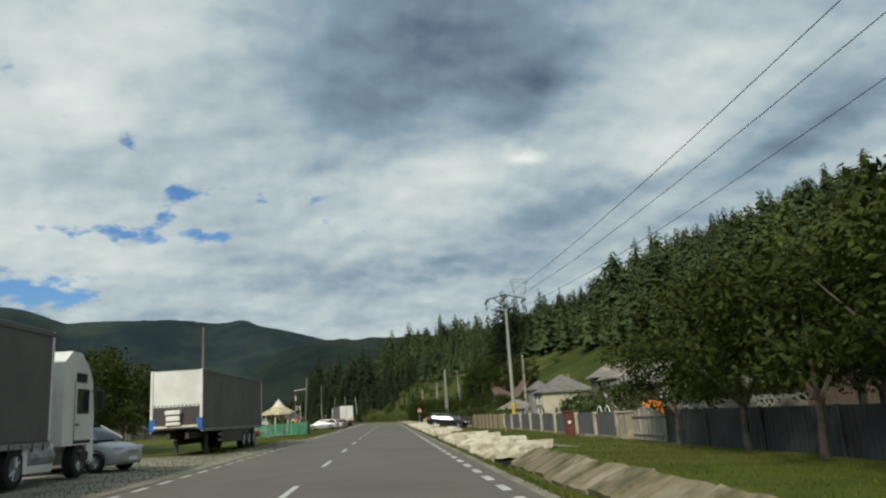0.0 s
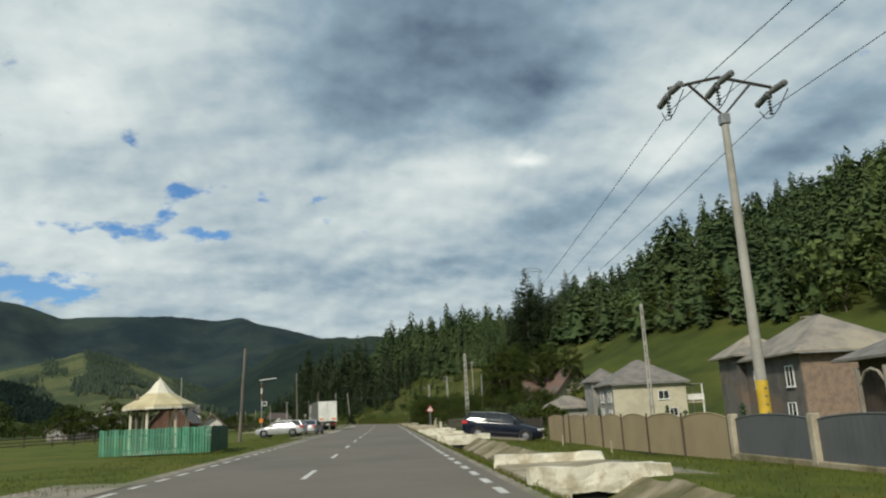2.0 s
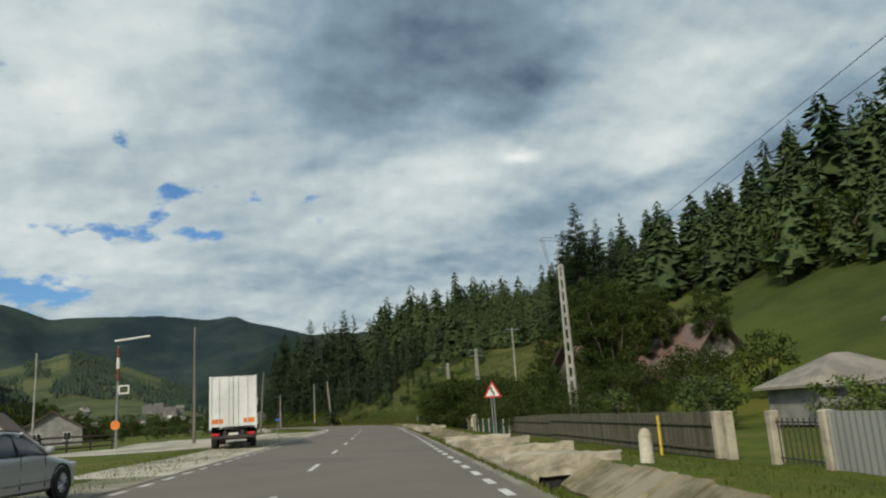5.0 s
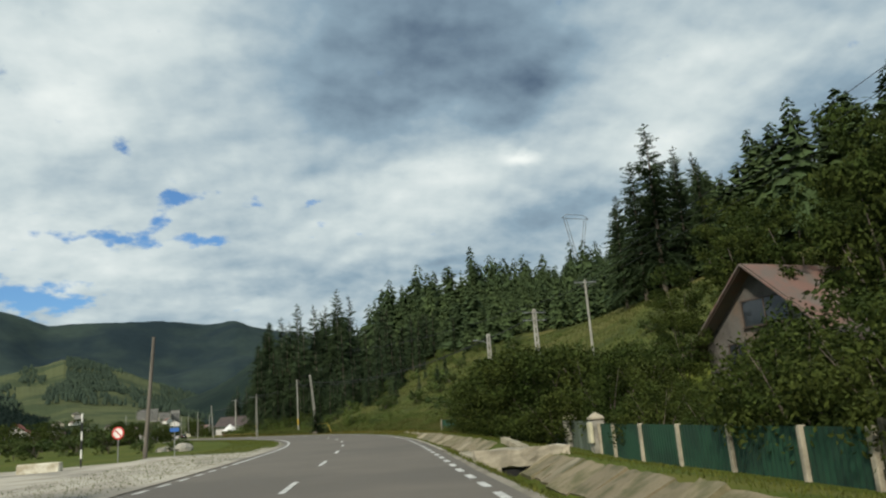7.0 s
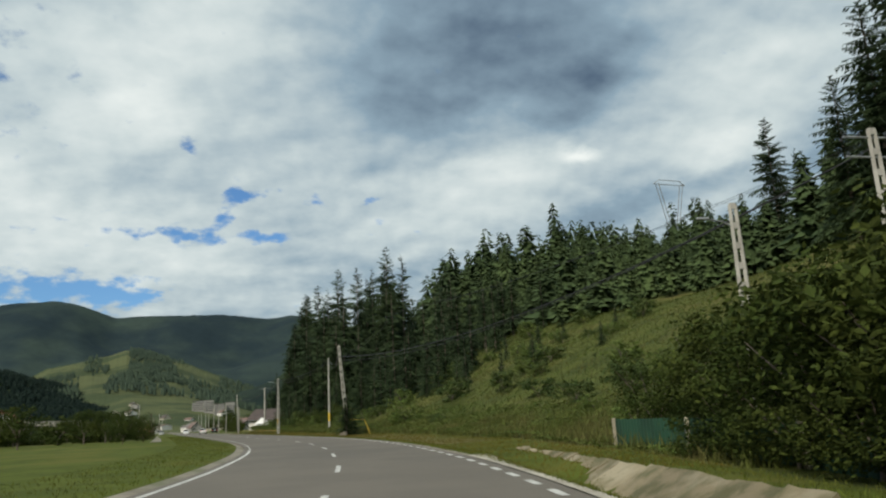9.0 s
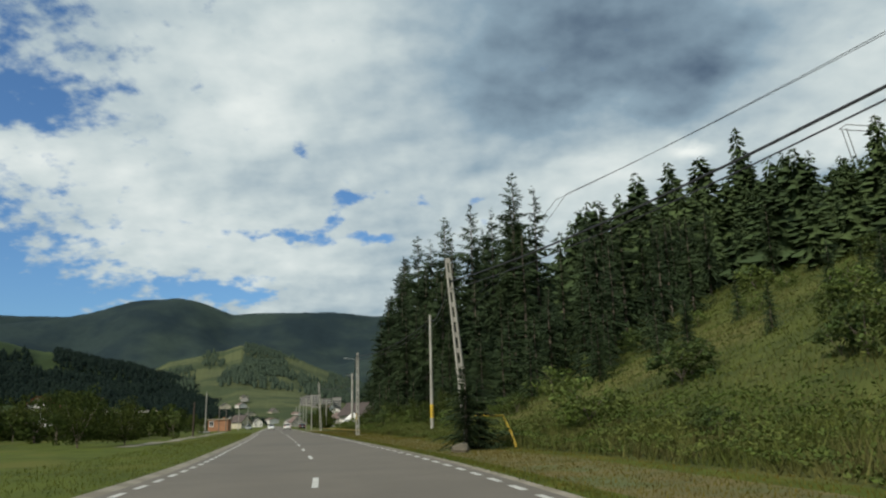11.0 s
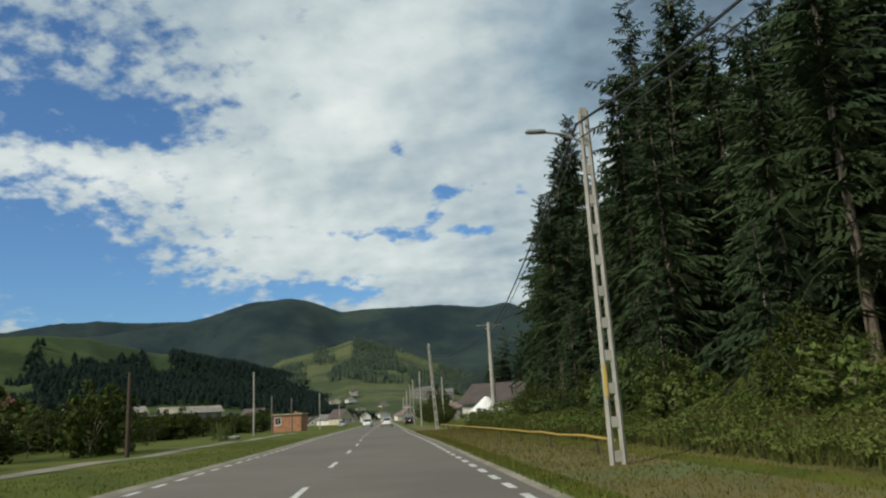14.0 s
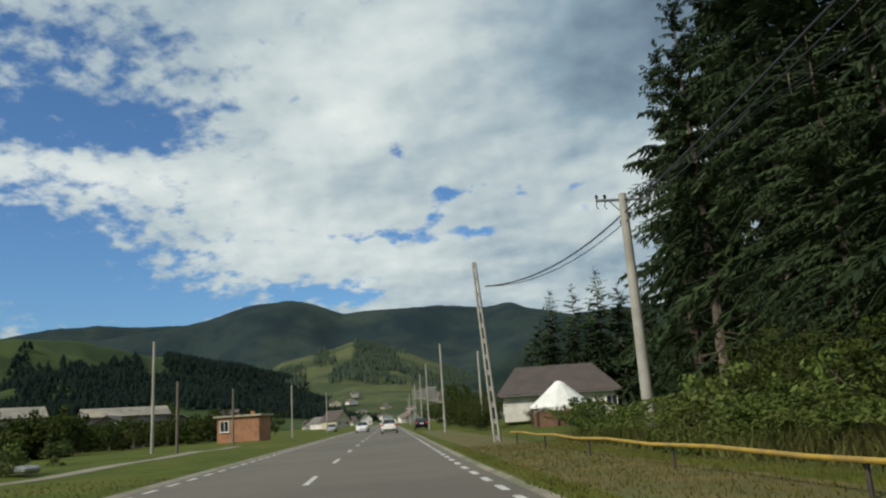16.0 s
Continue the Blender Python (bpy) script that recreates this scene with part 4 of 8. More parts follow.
def tree_kind(name, label, crown, trunk, group, category="tree"):
    ob = thing(name, pose(0, 0, -300), label, category, group)
    part("trunk", trunk, None, ob)
    part("crown", crown, None, ob)
    return ob


def spruce_kind(seed, h, spread, bare, dead=5, fine=False):
    return tree_kind("spruce", "tall dark green spruce with drooping boughs at the wood's edge", near_spruce_mesh(seed, h, 28 if fine else 24, spread, bare, fine), trunk_mesh(h * 0.97, 0.011 * h + 0.04, seed, dead), "spruces by the road")


SPRUCE_KINDS = [spruce_kind(11, 20, 0.17, 0.06), spruce_kind(12, 20, 0.15, 0.10), spruce_kind(13, 20, 0.19, 0.16, 10), spruce_kind(14, 20, 0.14, 0.22, 12), spruce_kind(15, 20, 0.20, 0.02, 0), spruce_kind(16, 20, 0.17, 0.30, 16, True), spruce_kind(17, 20, 0.15, 0.22, 18, True), spruce_kind(18, 20, 0.19, 0.12, 10, True), spruce_kind(19, 20, 0.18, 0.14, 14, 2), spruce_kind(20, 20, 0.16, 0.28, 22, 2)]
used = set()


def stand(kind, p, scale=1.0, wide=None, turn=None):
    """A copy of a tree kind at a place; the first copy is the original itself."""
    wide = scale if wide is None else wide
    m = pose(p[0], p[1], p[2], 0, 0, RNG.uniform(0, 360) if turn is None else turn) @ Matrix.Diagonal((wide, wide, scale, 1))
    if kind.name in used:
        return copy_thing(kind, m @ Matrix.Diagonal((1 / kind.scale.x, 1 / kind.scale.y, 1 / kind.scale.z, 1)))
    used.add(kind.name)
    kind.matrix_basis = m
    return kind


def spruce_at(x, y, top, k=None, wide=1.0):
    """A spruce whose tip is at the height top."""
    z = ground_z(x, y) - 0.3
    if -29.4 < x < -24.0 and 335 < y < 360:
        top = min(top, 12.5 + 0.40 * (y - 337))  # the stand dips here
    k = int(RNG.integers(0, 5)) if k is None else k
    s = (top - z) / 20.0
    return stand(SPRUCE_KINDS[k], (x, y, z), s, s * wide)


# the tall stand beside the road
for x, y, top, k in ((-8.2, 322.5, 32.5, 7), (-5.5, 325.5, 31.5, 0), (-14, 325.6, 29.5, 7), (-19.8, 343.4, 33, 7), (-23.5, 338.4, 28.8, 7), (-11.5, 330, 30, 3), (-21.5, 333, 24, 7), (-24.5, 346, 26, 7), (-27, 343, 20, 7), (-17, 318, 20, 7), (-22, 328, 17, 4)):
    spruce_at(x, y, top, k)
for i in range(64):
    s, u = RNG.uniform(290, 370), RNG.uniform(19, 47)
    if s < 312 and u < 30:
        continue
    p = on_ground(s, u)
    # the stand's outline rises and dips along the road
    side = math.degrees(math.atan2(u - 2, s - 262)) - 5.9
    cap = 1.3 + math.hypot(s - 262, u - 2) * float(np.interp(side, [0.7, 2.5, 3.8, 5.9, 8.3, 10.7, 14.9, 17.7, 20.4, 21.9, 26.7, 31], [0.05, 0.18, 0.27, 0.345, 0.375, 0.44, 0.5, 0.5, 0.40, 0.31, 0.385, 0.40]))
    if cap > p.z + 6:
        spruce_at(p.x, p.y, min(p.z + RNG.uniform(15, 24), cap + RNG.uniform(-2, 0.5)), int(RNG.integers(0, 5)), RNG.uniform(0.95, 1.25))
for s, u, h, k in ((368, 21.5, 29, 8), (376, 21, 26, 9), (383, 22.5, 27, 8), (380, 25, 30, 9), (372, 23.5, 31, 9), (387, 25, 26, 7), (365, 22, 30, 9), (350, 16.5, 20, 9), (345, 16, 22, 9), (352, 20, 24, 8), (347, 14.8, 17, 9), (338, 14.5, 19, 5), (332, 15.5, 19, 6), (326, 15, 15, 7), (318, 16, 14, 7), (341, 18, 22, 7), (335, 19, 20, 6), (329, 20, 19, 7), (358, 23, 22, 7), (364, 26, 22, 6), (346, 21, 23, 6), (310, 17, 10, 7), (322, 19, 15, 6), (316, 14, 6, 4), (324, 13.5, 7, 4), (331, 13, 6, 4), (337, 13, 7, 4), (345, 13.2, 6, 4), (305, 15, 7, 4), (343, 14.8, 21, 9)):
    p = on_ground(s, u)
    spruce_at(p.x, p.y, p.z + h, k)
for s, u, h in ((362, 19, 15), (359, 18, 14), (355, 17.3, 15), (351, 17.5, 18), (357, 20, 16)):
    p = on_ground(s, u)
    spruce_at(p.x, p.y, p.z + h, 8, 1.1)
# young spruces and pines on the bank below the wood
for s, u, h in ((297, 17, 7), (300, 20, 8), (304, 22, 9), (308, 24, 10), (312, 21, 10), (306, 17, 6.5), (300, 25, 9), (296, 22, 8), (316, 25, 11), (320, 22, 11), (310, 29, 10), (292, 20, 5.5), (290, 25, 8), (303, 30, 9), (296, 29, 8), (288, 30, 7)):
    p = on_ground(s, u)
    spruce_at(p.x, p.y, p.z + h, (4, 7)[s % 2], 1.35)
# single trees on the slope
for x, y, top, k in ((47.6, 250, 38.5, 7), (43.2, 251, 32, 9), (60.5, 271.5, 45, 7), (55.95, 302.4, 46.6, 9), (62, 306, 42, 1), (57, 262, 40, 2), (66, 262, 44, 1), (52, 262, 34, 0), (70, 280, 44, 0), (-9, 300, 9.5, 4), (-3, 306, 11.5, 4), (0.5, 296, 10.5, 4), (6, 300, 12, 4), (24, 246, 9, 4), (10.6, 266, 9.5, 7), (17, 262, 10, 7), (21, 272, 13, 4), (13, 279, 12, 7), (8, 275, 9, 4), (4, 279, 9, 7), (-1, 288, 9.5, 7), (10, 290, 12, 4), (17, 284, 13, 4), (3, 285, 9, 4), (-2, 300, 8, 4), (-7, 309, 9, 4)):
    spruce_at(x, y, top, k)
for x, y, top, k, w in ((42.4, 247.2, 41.2, 7, 1.3), (45.8, 246, 35, 7, 1.25), (40.2, 249, 36, 7, 1.2), (44.5, 250, 37.5, 7, 1.1), (48.5, 245, 33, 7, 1.2), (38.0, 251.5, 30, 7, 1.2), (50.5, 249, 36, 7, 1.1)):
    spruce_at(x, y, top, k, w)
spruce_at(-8.7, 264.7, 3.9, 8, 1.8)
spruce_at(-8.2, 265.3, 3.3, 4, 2.4)
# spruces behind the brown-roofed house
for x, y, top, k in ((-53, 434, 18.2, 0), (-49.8, 434.5, 18.6, 1), (-46.4, 434.6, 20.6, 0), (-43.5, 434.7, 18.2, 2), (-48, 437, 16, 1), (-55.5, 438, 15, 4), (-40, 437, 19, 0), (-36, 432, 20, 1), (-30, 425, 21, 0), (-33, 440, 20, 2), (-58, 442, 12, 4), (-25, 418, 22, 0), (-20, 405, 23, 1), (-27, 405, 20, 7)):
    spruce_at(x, y, top, k, 1.35)
for x, y, top in ((-51.5, 440, 14.5), (-48.2, 442, 15.5), (-45.0, 440, 15.0), (-54.0, 441, 12.5), (-42.0, 441, 15.0), (-46.8, 437, 12.0)):
    spruce_at(x, y, top, 4, 1.15)
# the group by the slope in front of the bend, and trees behind the village houses
for x, y, top, k in ((75, 186, 25, 0), (80, 180, 27, 1), (70, 194, 24, 0), (84, 191, 28, 2), (66, 200, 24, 1), (72, 188, 25.5, 3), (77, 184, 27, 0), (81, 186, 26, 3), (68, 197, 22, 4), (86, 183, 27, 1), (63, 204, 20, 4), (90, 176, 27, 2), (95, 152, 23, 1), (100, 128, 22, 0), (88, 108, 19, 4)):
    spruce_at(x, y, top, k)

BUSHES = [tree_kind("bush", "rounded green leafy bush", leafy_mesh(31, (3.0, 3.0, 2.6), 0.1, 32, 34, 0.15), stem_mesh(31, 2, 0.05, (3, 3, 2.6), 0.3), "bushes", "bush"),
          tree_kind("bush", "light green leafy shrub", leafy_mesh(32, (2.6, 2.8, 2.2), 0.1, 30, 34, 0.14, LEAF_LIGHT), stem_mesh(32, 2, 0.05, (2.6, 2.8, 2.2), 0.3), "bushes", "bush"),
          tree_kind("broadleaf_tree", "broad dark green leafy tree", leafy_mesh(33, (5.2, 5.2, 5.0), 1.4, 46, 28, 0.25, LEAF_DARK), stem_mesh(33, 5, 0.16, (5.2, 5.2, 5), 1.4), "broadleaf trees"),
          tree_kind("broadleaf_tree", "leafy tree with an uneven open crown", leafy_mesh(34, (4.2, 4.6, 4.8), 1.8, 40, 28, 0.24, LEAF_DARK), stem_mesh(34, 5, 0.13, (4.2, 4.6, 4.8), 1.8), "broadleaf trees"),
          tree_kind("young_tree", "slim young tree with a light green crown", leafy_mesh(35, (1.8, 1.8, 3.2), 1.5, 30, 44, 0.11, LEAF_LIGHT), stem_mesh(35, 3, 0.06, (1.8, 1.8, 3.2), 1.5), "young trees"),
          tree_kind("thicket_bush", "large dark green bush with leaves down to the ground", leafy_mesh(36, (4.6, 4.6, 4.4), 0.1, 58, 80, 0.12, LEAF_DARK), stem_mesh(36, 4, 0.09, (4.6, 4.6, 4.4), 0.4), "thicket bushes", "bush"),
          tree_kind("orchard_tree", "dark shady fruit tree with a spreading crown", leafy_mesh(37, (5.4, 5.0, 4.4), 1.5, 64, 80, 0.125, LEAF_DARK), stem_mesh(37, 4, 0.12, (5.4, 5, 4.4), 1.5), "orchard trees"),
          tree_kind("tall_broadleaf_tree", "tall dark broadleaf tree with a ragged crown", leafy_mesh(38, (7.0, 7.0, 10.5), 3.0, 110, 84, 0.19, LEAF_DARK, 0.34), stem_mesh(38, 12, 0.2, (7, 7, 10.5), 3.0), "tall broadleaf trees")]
HEIGHTS = [float(np.percentile([v.co.z for c in ob.children if c.name.startswith("crown") for v in c.data.vertices], 99.6)) for ob in BUSHES]


def leafy(k, x, y, scale=1.0, wide=None, dz=-0.05):
    return stand(BUSHES[k], (x, y, ground_z(x, y) + dz), scale, wide)


LOW_GARDEN = [((-38, 289), (-91, 350), 4.0, 2.0), ((-50, 328), (-119, 403), 10.0, 3.8), ((-55, 338), (-118, 427), 10.0, 3.8)]


def garden_limit(x, y):
    """Tallest growth in the low gardens before the red-roofed house and the sheds."""
    for a, b, r, top in LOW_GARDEN:
        a, b, p = Vector(a), Vector(b), Vector((x, y))
        k = min(max((p - a).dot(b - a) / (b - a).length_squared, 0), 1)
        if (p - a - k * (b - a)).length < r:
            return top
    return 99.0


def leafy_top(k, x, y, top, wide=None):
    """A leafy tree whose crown reaches the height top."""
    z = ground_z(x, y)
    top = min(top, garden_limit(x, y))
    sc = (top - z) / HEIGHTS[k]
    return leafy(k, x, y, sc, wide and wide * sc)


# dark fruit trees along and behind the fence at the start
for x, y, top in ((15.6, 27.8, 4.0), (17.6, 26, 5.3), (20.5, 31, 5.8), (19.2, 22.6, 5.9), (16.2, 21.6, 5.2), (23.2, 27, 6.6), (14.4, 18, 4.9), (15, 13.5, 5.0), (14.2, 8.5, 5.2), (25, 35, 6.4), (17.5, 35.5, 4.0), (28, 31, 7.2)):
    leafy_top(6, x, y, top)
for x, y, top, w in ((11.4, 24.3, 3.6, 1.0), (11.45, 19.6, 4.6, 1.1), (11.4, 16.0, 4.8, 1.1), (11.4, 12.2, 4.9, 1.1), (11.4, 8.0, 4.9, 1.1)):
    leafy_top(6, x, y, top, w)
# gardens behind the fences
for x, y, s, k in ((14.5, 48.5, 0.95, 0), (16.5, 46.0, 1.1, 0), (13.4, 44.0, 0.8, 1), (15, 52.5, 0.7, 0), (13.2, 41, 0.75, 0), (14.0, 66, 0.45, 1), (16, 74, 0.55, 1), (13.5, 98, 0.5, 0), (20, 128, 0.9, 1), (21, 133, 1.0, 1), (24, 139, 1.1, 1), (20, 145, 1.2, 0), (22, 150, 1.3, 0), (25, 158, 1.0, 6), (22, 163, 0.9, 6), (28, 166, 0.9, 6), (19, 158, 0.8, 6), (32, 150, 0.9, 1), (27, 146, 1.0, 0), (16.5, 152, 1.1, 0), (34, 165, 0.9, 2), (17, 164, 0.9, 6)):
    leafy(k, x, y, s)
# vine hedge on a trellis behind the iron fence
vine = thing("vine_hedge", pose(13.0, 95.2, ground_z(13, 95.2)), "vine hedge on a wire trellis behind the iron fence", "hedge")
part("foliage", leafy_mesh(39, (1.3, 12.5, 0.9), 1.15, 110, 46, 0.11, LEAF_DARK, 0.12), None, vine)
for k in range(7):
    part("stem", M().path([(0, -5.7 + 1.9 * k, -0.2), (0.06, -5.65 + 1.9 * k, 0.6), (0, -5.7 + 1.9 * k, 1.5)], 0.045, 6), BARK, vine)
# the thicket along the green fence and up to the bend
for x, y, top in ((13.2, 163, 3.6), (13.5, 168, 3.2), (14, 173, 1.5), (13.2, 178, 2.3), (13.6, 183, 2.5), (13.4, 188, 4.3), (13.4, 193, 5.0), (13.0, 197, 5.2), (12.8, 201, 5.4), (12.4, 204.5, 5.5), (12.0, 208, 5.1), (11.6, 212, 4.6), (10.9, 216.2, 4.4), (9.4, 218.6, 3.2), (15.5, 192, 4.4), (15.8, 198, 5.1), (15.4, 204, 5.8), (14.8, 209, 5.3), (14, 214, 5.7), (19, 205, 5.4), (18, 211, 6.4), (13.0, 158.5, 2.4), (13.4, 153.5, 2.2), (13.6, 149, 2.4), (17, 188, 3.0), (20, 194, 3.4), (12.6, 160.5, 3.0), (12.5, 165.5, 3.2), (12.5, 170.5, 1.6), (12.4, 175.5, 2.2), (12.3, 180.5, 3.6), (12.2, 185.5, 4.3), (15.0, 166, 4.0), (15.6, 170, 4.0), (15.2, 175, 1.5), (16.5, 179, 1.6), (16.2, 184, 2.8)):
    leafy_top(5, x, y, top)
for x, y, top in ((28, 189.5, 13.5), (31.5, 188, 13.5), (27, 194, 13.5), (34, 186.5, 14), (37, 180, 13), (29, 200, 16), (36, 194, 15), (24, 200, 11), (20.5, 191.5, 6.5)):
    leafy_top(7, x, y, top)
for x, y, top in ((21.6, 173.0, 12.0), (23.8, 175.6, 13.0), (22.8, 170.4, 12.2)):
    leafy_top(7, x, y, top, 0.8)
for x, y, top in ((16.4, 171.5, 3.6), (18.4, 169, 2.2), (26, 169, 1.4), (14.2, 182, 4.2), (22.5, 171.5, 1.6), (30, 170.5, 1.6)):
    leafy_top(6, x, y, top)
for x, y, top in ((9.6, 206.0, 4.0), (9.8, 203.0, 4.4), (10.0, 200.0, 4.6), (9.4, 209.2, 3.8), (10.2, 197.0, 4.9), (10.4, 194.0, 5.1), (10.7, 191.0, 5.0), (11.0, 188.0, 4.8)):
    leafy_top(6, x, y, top, 1.25)
for x, y, top in ((9.0, 206.5, 1.9), (9.2, 203.6, 2.0), (9.4, 200.8, 1.9), (9.6, 198.0, 2.1), (9.8, 195.2, 2.0), (10.0, 192.4, 1.9), (10.2, 189.6, 2.2), (10.3, 187.0, 2.3), (10.4, 184.4, 2.1), (8.7, 209.4, 1.8)):
    leafy_top(5, x, y, top, 1.5)
# scrub on the slope
for i in range(84):
    s, d = RNG.uniform(205, 330), RNG.uniform(2, 36)
    p = on_ground(s, float(np.interp(s, FOOT_S, FOOT_U)) + d)
    w = RNG.uniform(0.4, 1.0) ** 1.3 * 1.35
    leafy(int(RNG.integers(0, 2)), p.x, p.y, w * RNG.uniform(0.5, 0.9), w)
for i in range(44):
    s, u = RNG.uniform(285, 376), RNG.uniform(11.6, 17.0)
    p = on_ground(s, u)
    w = RNG.uniform(0.6, 1.1)
    leafy(1 if i % 3 else 0, p.x, p.y, w * RNG.uniform(0.7, 1.2), w)
for s, u, top in ((346, 12.6, 2.4), (350, 13.4, 3.4), (355, 13.6, 3.0), (340, 13.5, 3.2), (334, 13.2, 2.6), (328, 13.2, 2.8), (322, 13, 2.8), (300, 14, 3.2), (306, 13, 2.6), (313, 13.5, 3.0), (360, 15, 3.4), (294, 14, 3)):
    p = on_ground(s, u)
    leafy_top(5, p.x, p.y, p.z + top)
for i in range(26):
    s, d = RNG.uniform(20, 200), RNG.uniform(8, 50)
    p = on_ground(s, float(np.interp(s, FOOT_S, FOOT_U)) + d)
    leafy(int(RNG.integers(0, 2)), p.x, p.y, RNG.uniform(0.6, 1.2))
# broadleaf trees along the lower edge of the wood
for i in range(34):
    s = RNG.uniform(-10, 230)
    p = on_ground(s, float(np.interp(s, FOOT_S, FOOT_U) + np.interp(s, WOOD_S, WOOD_D)) + RNG.uniform(-3, 4))
    leafy(2 + int(RNG.integers(0, 2)), p.x, p.y, RNG.uniform(0.9, 1.5))
# left of the road
for x, y, top in ((-15.5, 44.7, 6.4), (-18, 49, 6.6), (-22, 44, 7.0), (-13.6, 45.4, 5.4), (-25, 55, 7.0), (-17, 56, 5.0), (-28, 48, 7.5), (-22, 62, 6.0), (-14.4, 41.0, 4.0)):
    leafy_top(6, x, y, top)
for s, u, top, k in ((290.5, -12.4, 3.6, 5), (286, -14.5, 4.2, 5), (296, -17, 4.4, 6), (302, -20, 4.8, 6), (311, -13.8, 3.5, 4), (319, -12.5, 3.6, 4), (312.5, -11.6, 1.0, 1), (332.5, -26, 5.6, 6), (337, -22, 4.2, 4), (339, -19, 3.6, 4), (326, -20, 4.2, 6), (346, -35, 6.5, 2), (340, -30, 5.6, 2), (344, -14.8, 1.3, 1), (381, -17.2, 1.6, 0), (368, -14, 1.8, 1), (356, -22, 4.0, 4), (360, -28, 5.2, 2), (368, -30, 5.4, 2), (350, -27, 4.8, 3), (376, -30, 5.2, 2), (385, -32, 5.0, 3), (395, -34, 5.4, 2), (320, -33, 5.8, 3), (310, -34, 5.6, 2), (405, -27, 4.6, 2), (415, -30, 5.2, 3), (300, -30, 5.5, 2), (290, -26, 5.2, 2), (335, -40, 6.6, 2), (355, -42, 6.6, 2), (375, -44, 6.6, 3), (395, -46, 6.6, 2), (425, -36, 5.6, 2), (440, -22, 4.4, 3), (455, -24, 5, 2), (470, -18, 4.2, 2), (225, -28, 2.2, 0), (228, -33, 2.4, 0), (240, -40, 5.0, 2), (250, -45, 5.6, 2), (260, -40, 5.2, 3), (234, -25, 2.0, 0)):
    p = on_ground(s, u)
    leafy_top(k, p.x, p.y, top)
for i in range(44):
    s, u = RNG.uniform(318, 470), RNG.uniform(-37, -23)
    p = on_ground(s, u)
    leafy_top(2 + int(RNG.integers(0, 2)), p.x, p.y, RNG.uniform(3.0, 5.2))
for s, u, hi, w, k in ((221, -19.5, 0.85, 1.25, 0), (223, -22.5, 0.8, 1.2, 0), (214.5, -12.9, 0.4, 0.8, 0), (213, -15.5, 0.45, 0.7, 0), (224, -26, 0.7, 1.2, 0)):
    p = on_ground(s, u)
    leafy(k, p.x, p.y, hi, w)
GARDEN = tree_kind("garden_tree", "dense dark green garden tree with leaves low to the ground", leafy_mesh(40, (4.4, 4.4, 4.0), 0.3, 40, 26, 0.26, LEAF_DARK), stem_mesh(40, 4, 0.12, (4.4, 4.4, 4), 0.8), "garden trees")
for i in range(120):
    s, u = RNG.uniform(322, 520), RNG.uniform(-64, -27)
    p = on_ground(s, u)
    w = RNG.uniform(0.9, 1.35)
    stand(GARDEN, (p.x, p.y, p.z - 0.1), min(RNG.uniform(0.75, 1.15), garden_limit(p.x, p.y) / 4.6), w)
for s, u in ((316, -17.5), (319, -19), (322, -17), (325, -20), (314, -21), (329, -22), (333, -19), (337, -23), (310, -24), (432, -15), (438, -18), (444, -21), (449, -25), (440, -28), (430, -22)):
    p = on_ground(s, u)
    stand(GARDEN, (p.x, p.y, p.z - 0.1), min(RNG.uniform(0.8, 0.95), garden_limit(p.x, p.y) / 4.6), RNG.uniform(0.9, 1.15))
# gardens before the sheds and the red-roofed house
for i in range(12):
    k = i / 11
    stand(GARDEN, (-100 + 6 * k + RNG.normal(0, 1.2), 370 + 18 * k + RNG.normal(0, 1.0), -0.4), RNG.uniform(0.9, 1.15), RNG.uniform(0.9, 1.2))
for x, y in ((-57.5, 329.5), (-59.5, 331.5), (-55.8, 327.0), (-61.5, 334.0)):
    stand(GARDEN, (x, y, -0.2), RNG.uniform(0.95, 1.1), RNG.uniform(0.75, 0.9))
for i in range(11):
    k = i / 10
    stand(GARDEN, (-72 - 20 * k + RNG.normal(0, 0.8), 341 - 6 * k + RNG.normal(0, 0.8), -0.3), RNG.uniform(0.50, 0.62), RNG.uniform(0.8, 1.0))
for x, y, top in ((-86.5, 345.2, 4.6), (-88.6, 346.0, 3.6), (-84.6, 346.6, 5.2), (-90.4, 344.6, 4.2), (-82.8, 350.5, 5.6)):
    spruce_at(x, y, top, 4, 1.6)
# hedge and garden trees in front of the brown-roofed house
for s, u, top, k in ((398, 9.5, 3.0, 5), (404, 10.5, 3.4, 5), (411, 11, 3.6, 5), (418, 10, 3.2, 5), (425, 11, 4.2, 5), (395, 14, 2.0, 5), (432, 9.5, 3.6, 5), (392, 17.5, 1.6, 1), (388, 15, 1.2, 1)):
    p = on_ground(s, u)
    leafy_top(k, p.x, p.y, p.z + top)
for i in range(60):
    s, u = RNG.uniform(200, 640), RNG.uniform(-130, -46)
    p = on_ground(s, u)
    if garden_limit(p.x, p.y) > 50:
        leafy(2 + int(RNG.integers(0, 2)), p.x, p.y, RNG.uniform(0.9, 1.5))
for i in range(36):
    s, u = RNG.uniform(60, 210), RNG.uniform(-150, -55)
    p = on_ground(s, u)
    leafy(2 + int(RNG.integers(0, 2)), p.x, p.y, RNG.uniform(0.9, 1.5))
for i in range(24):
    s, u = RNG.uniform(440, 640), RNG.uniform(12, 40)
    p = on_ground(s, u)
    leafy(2 + int(RNG.integers(0, 2)), p.x, p.y, RNG.uniform(0.7, 1.2))


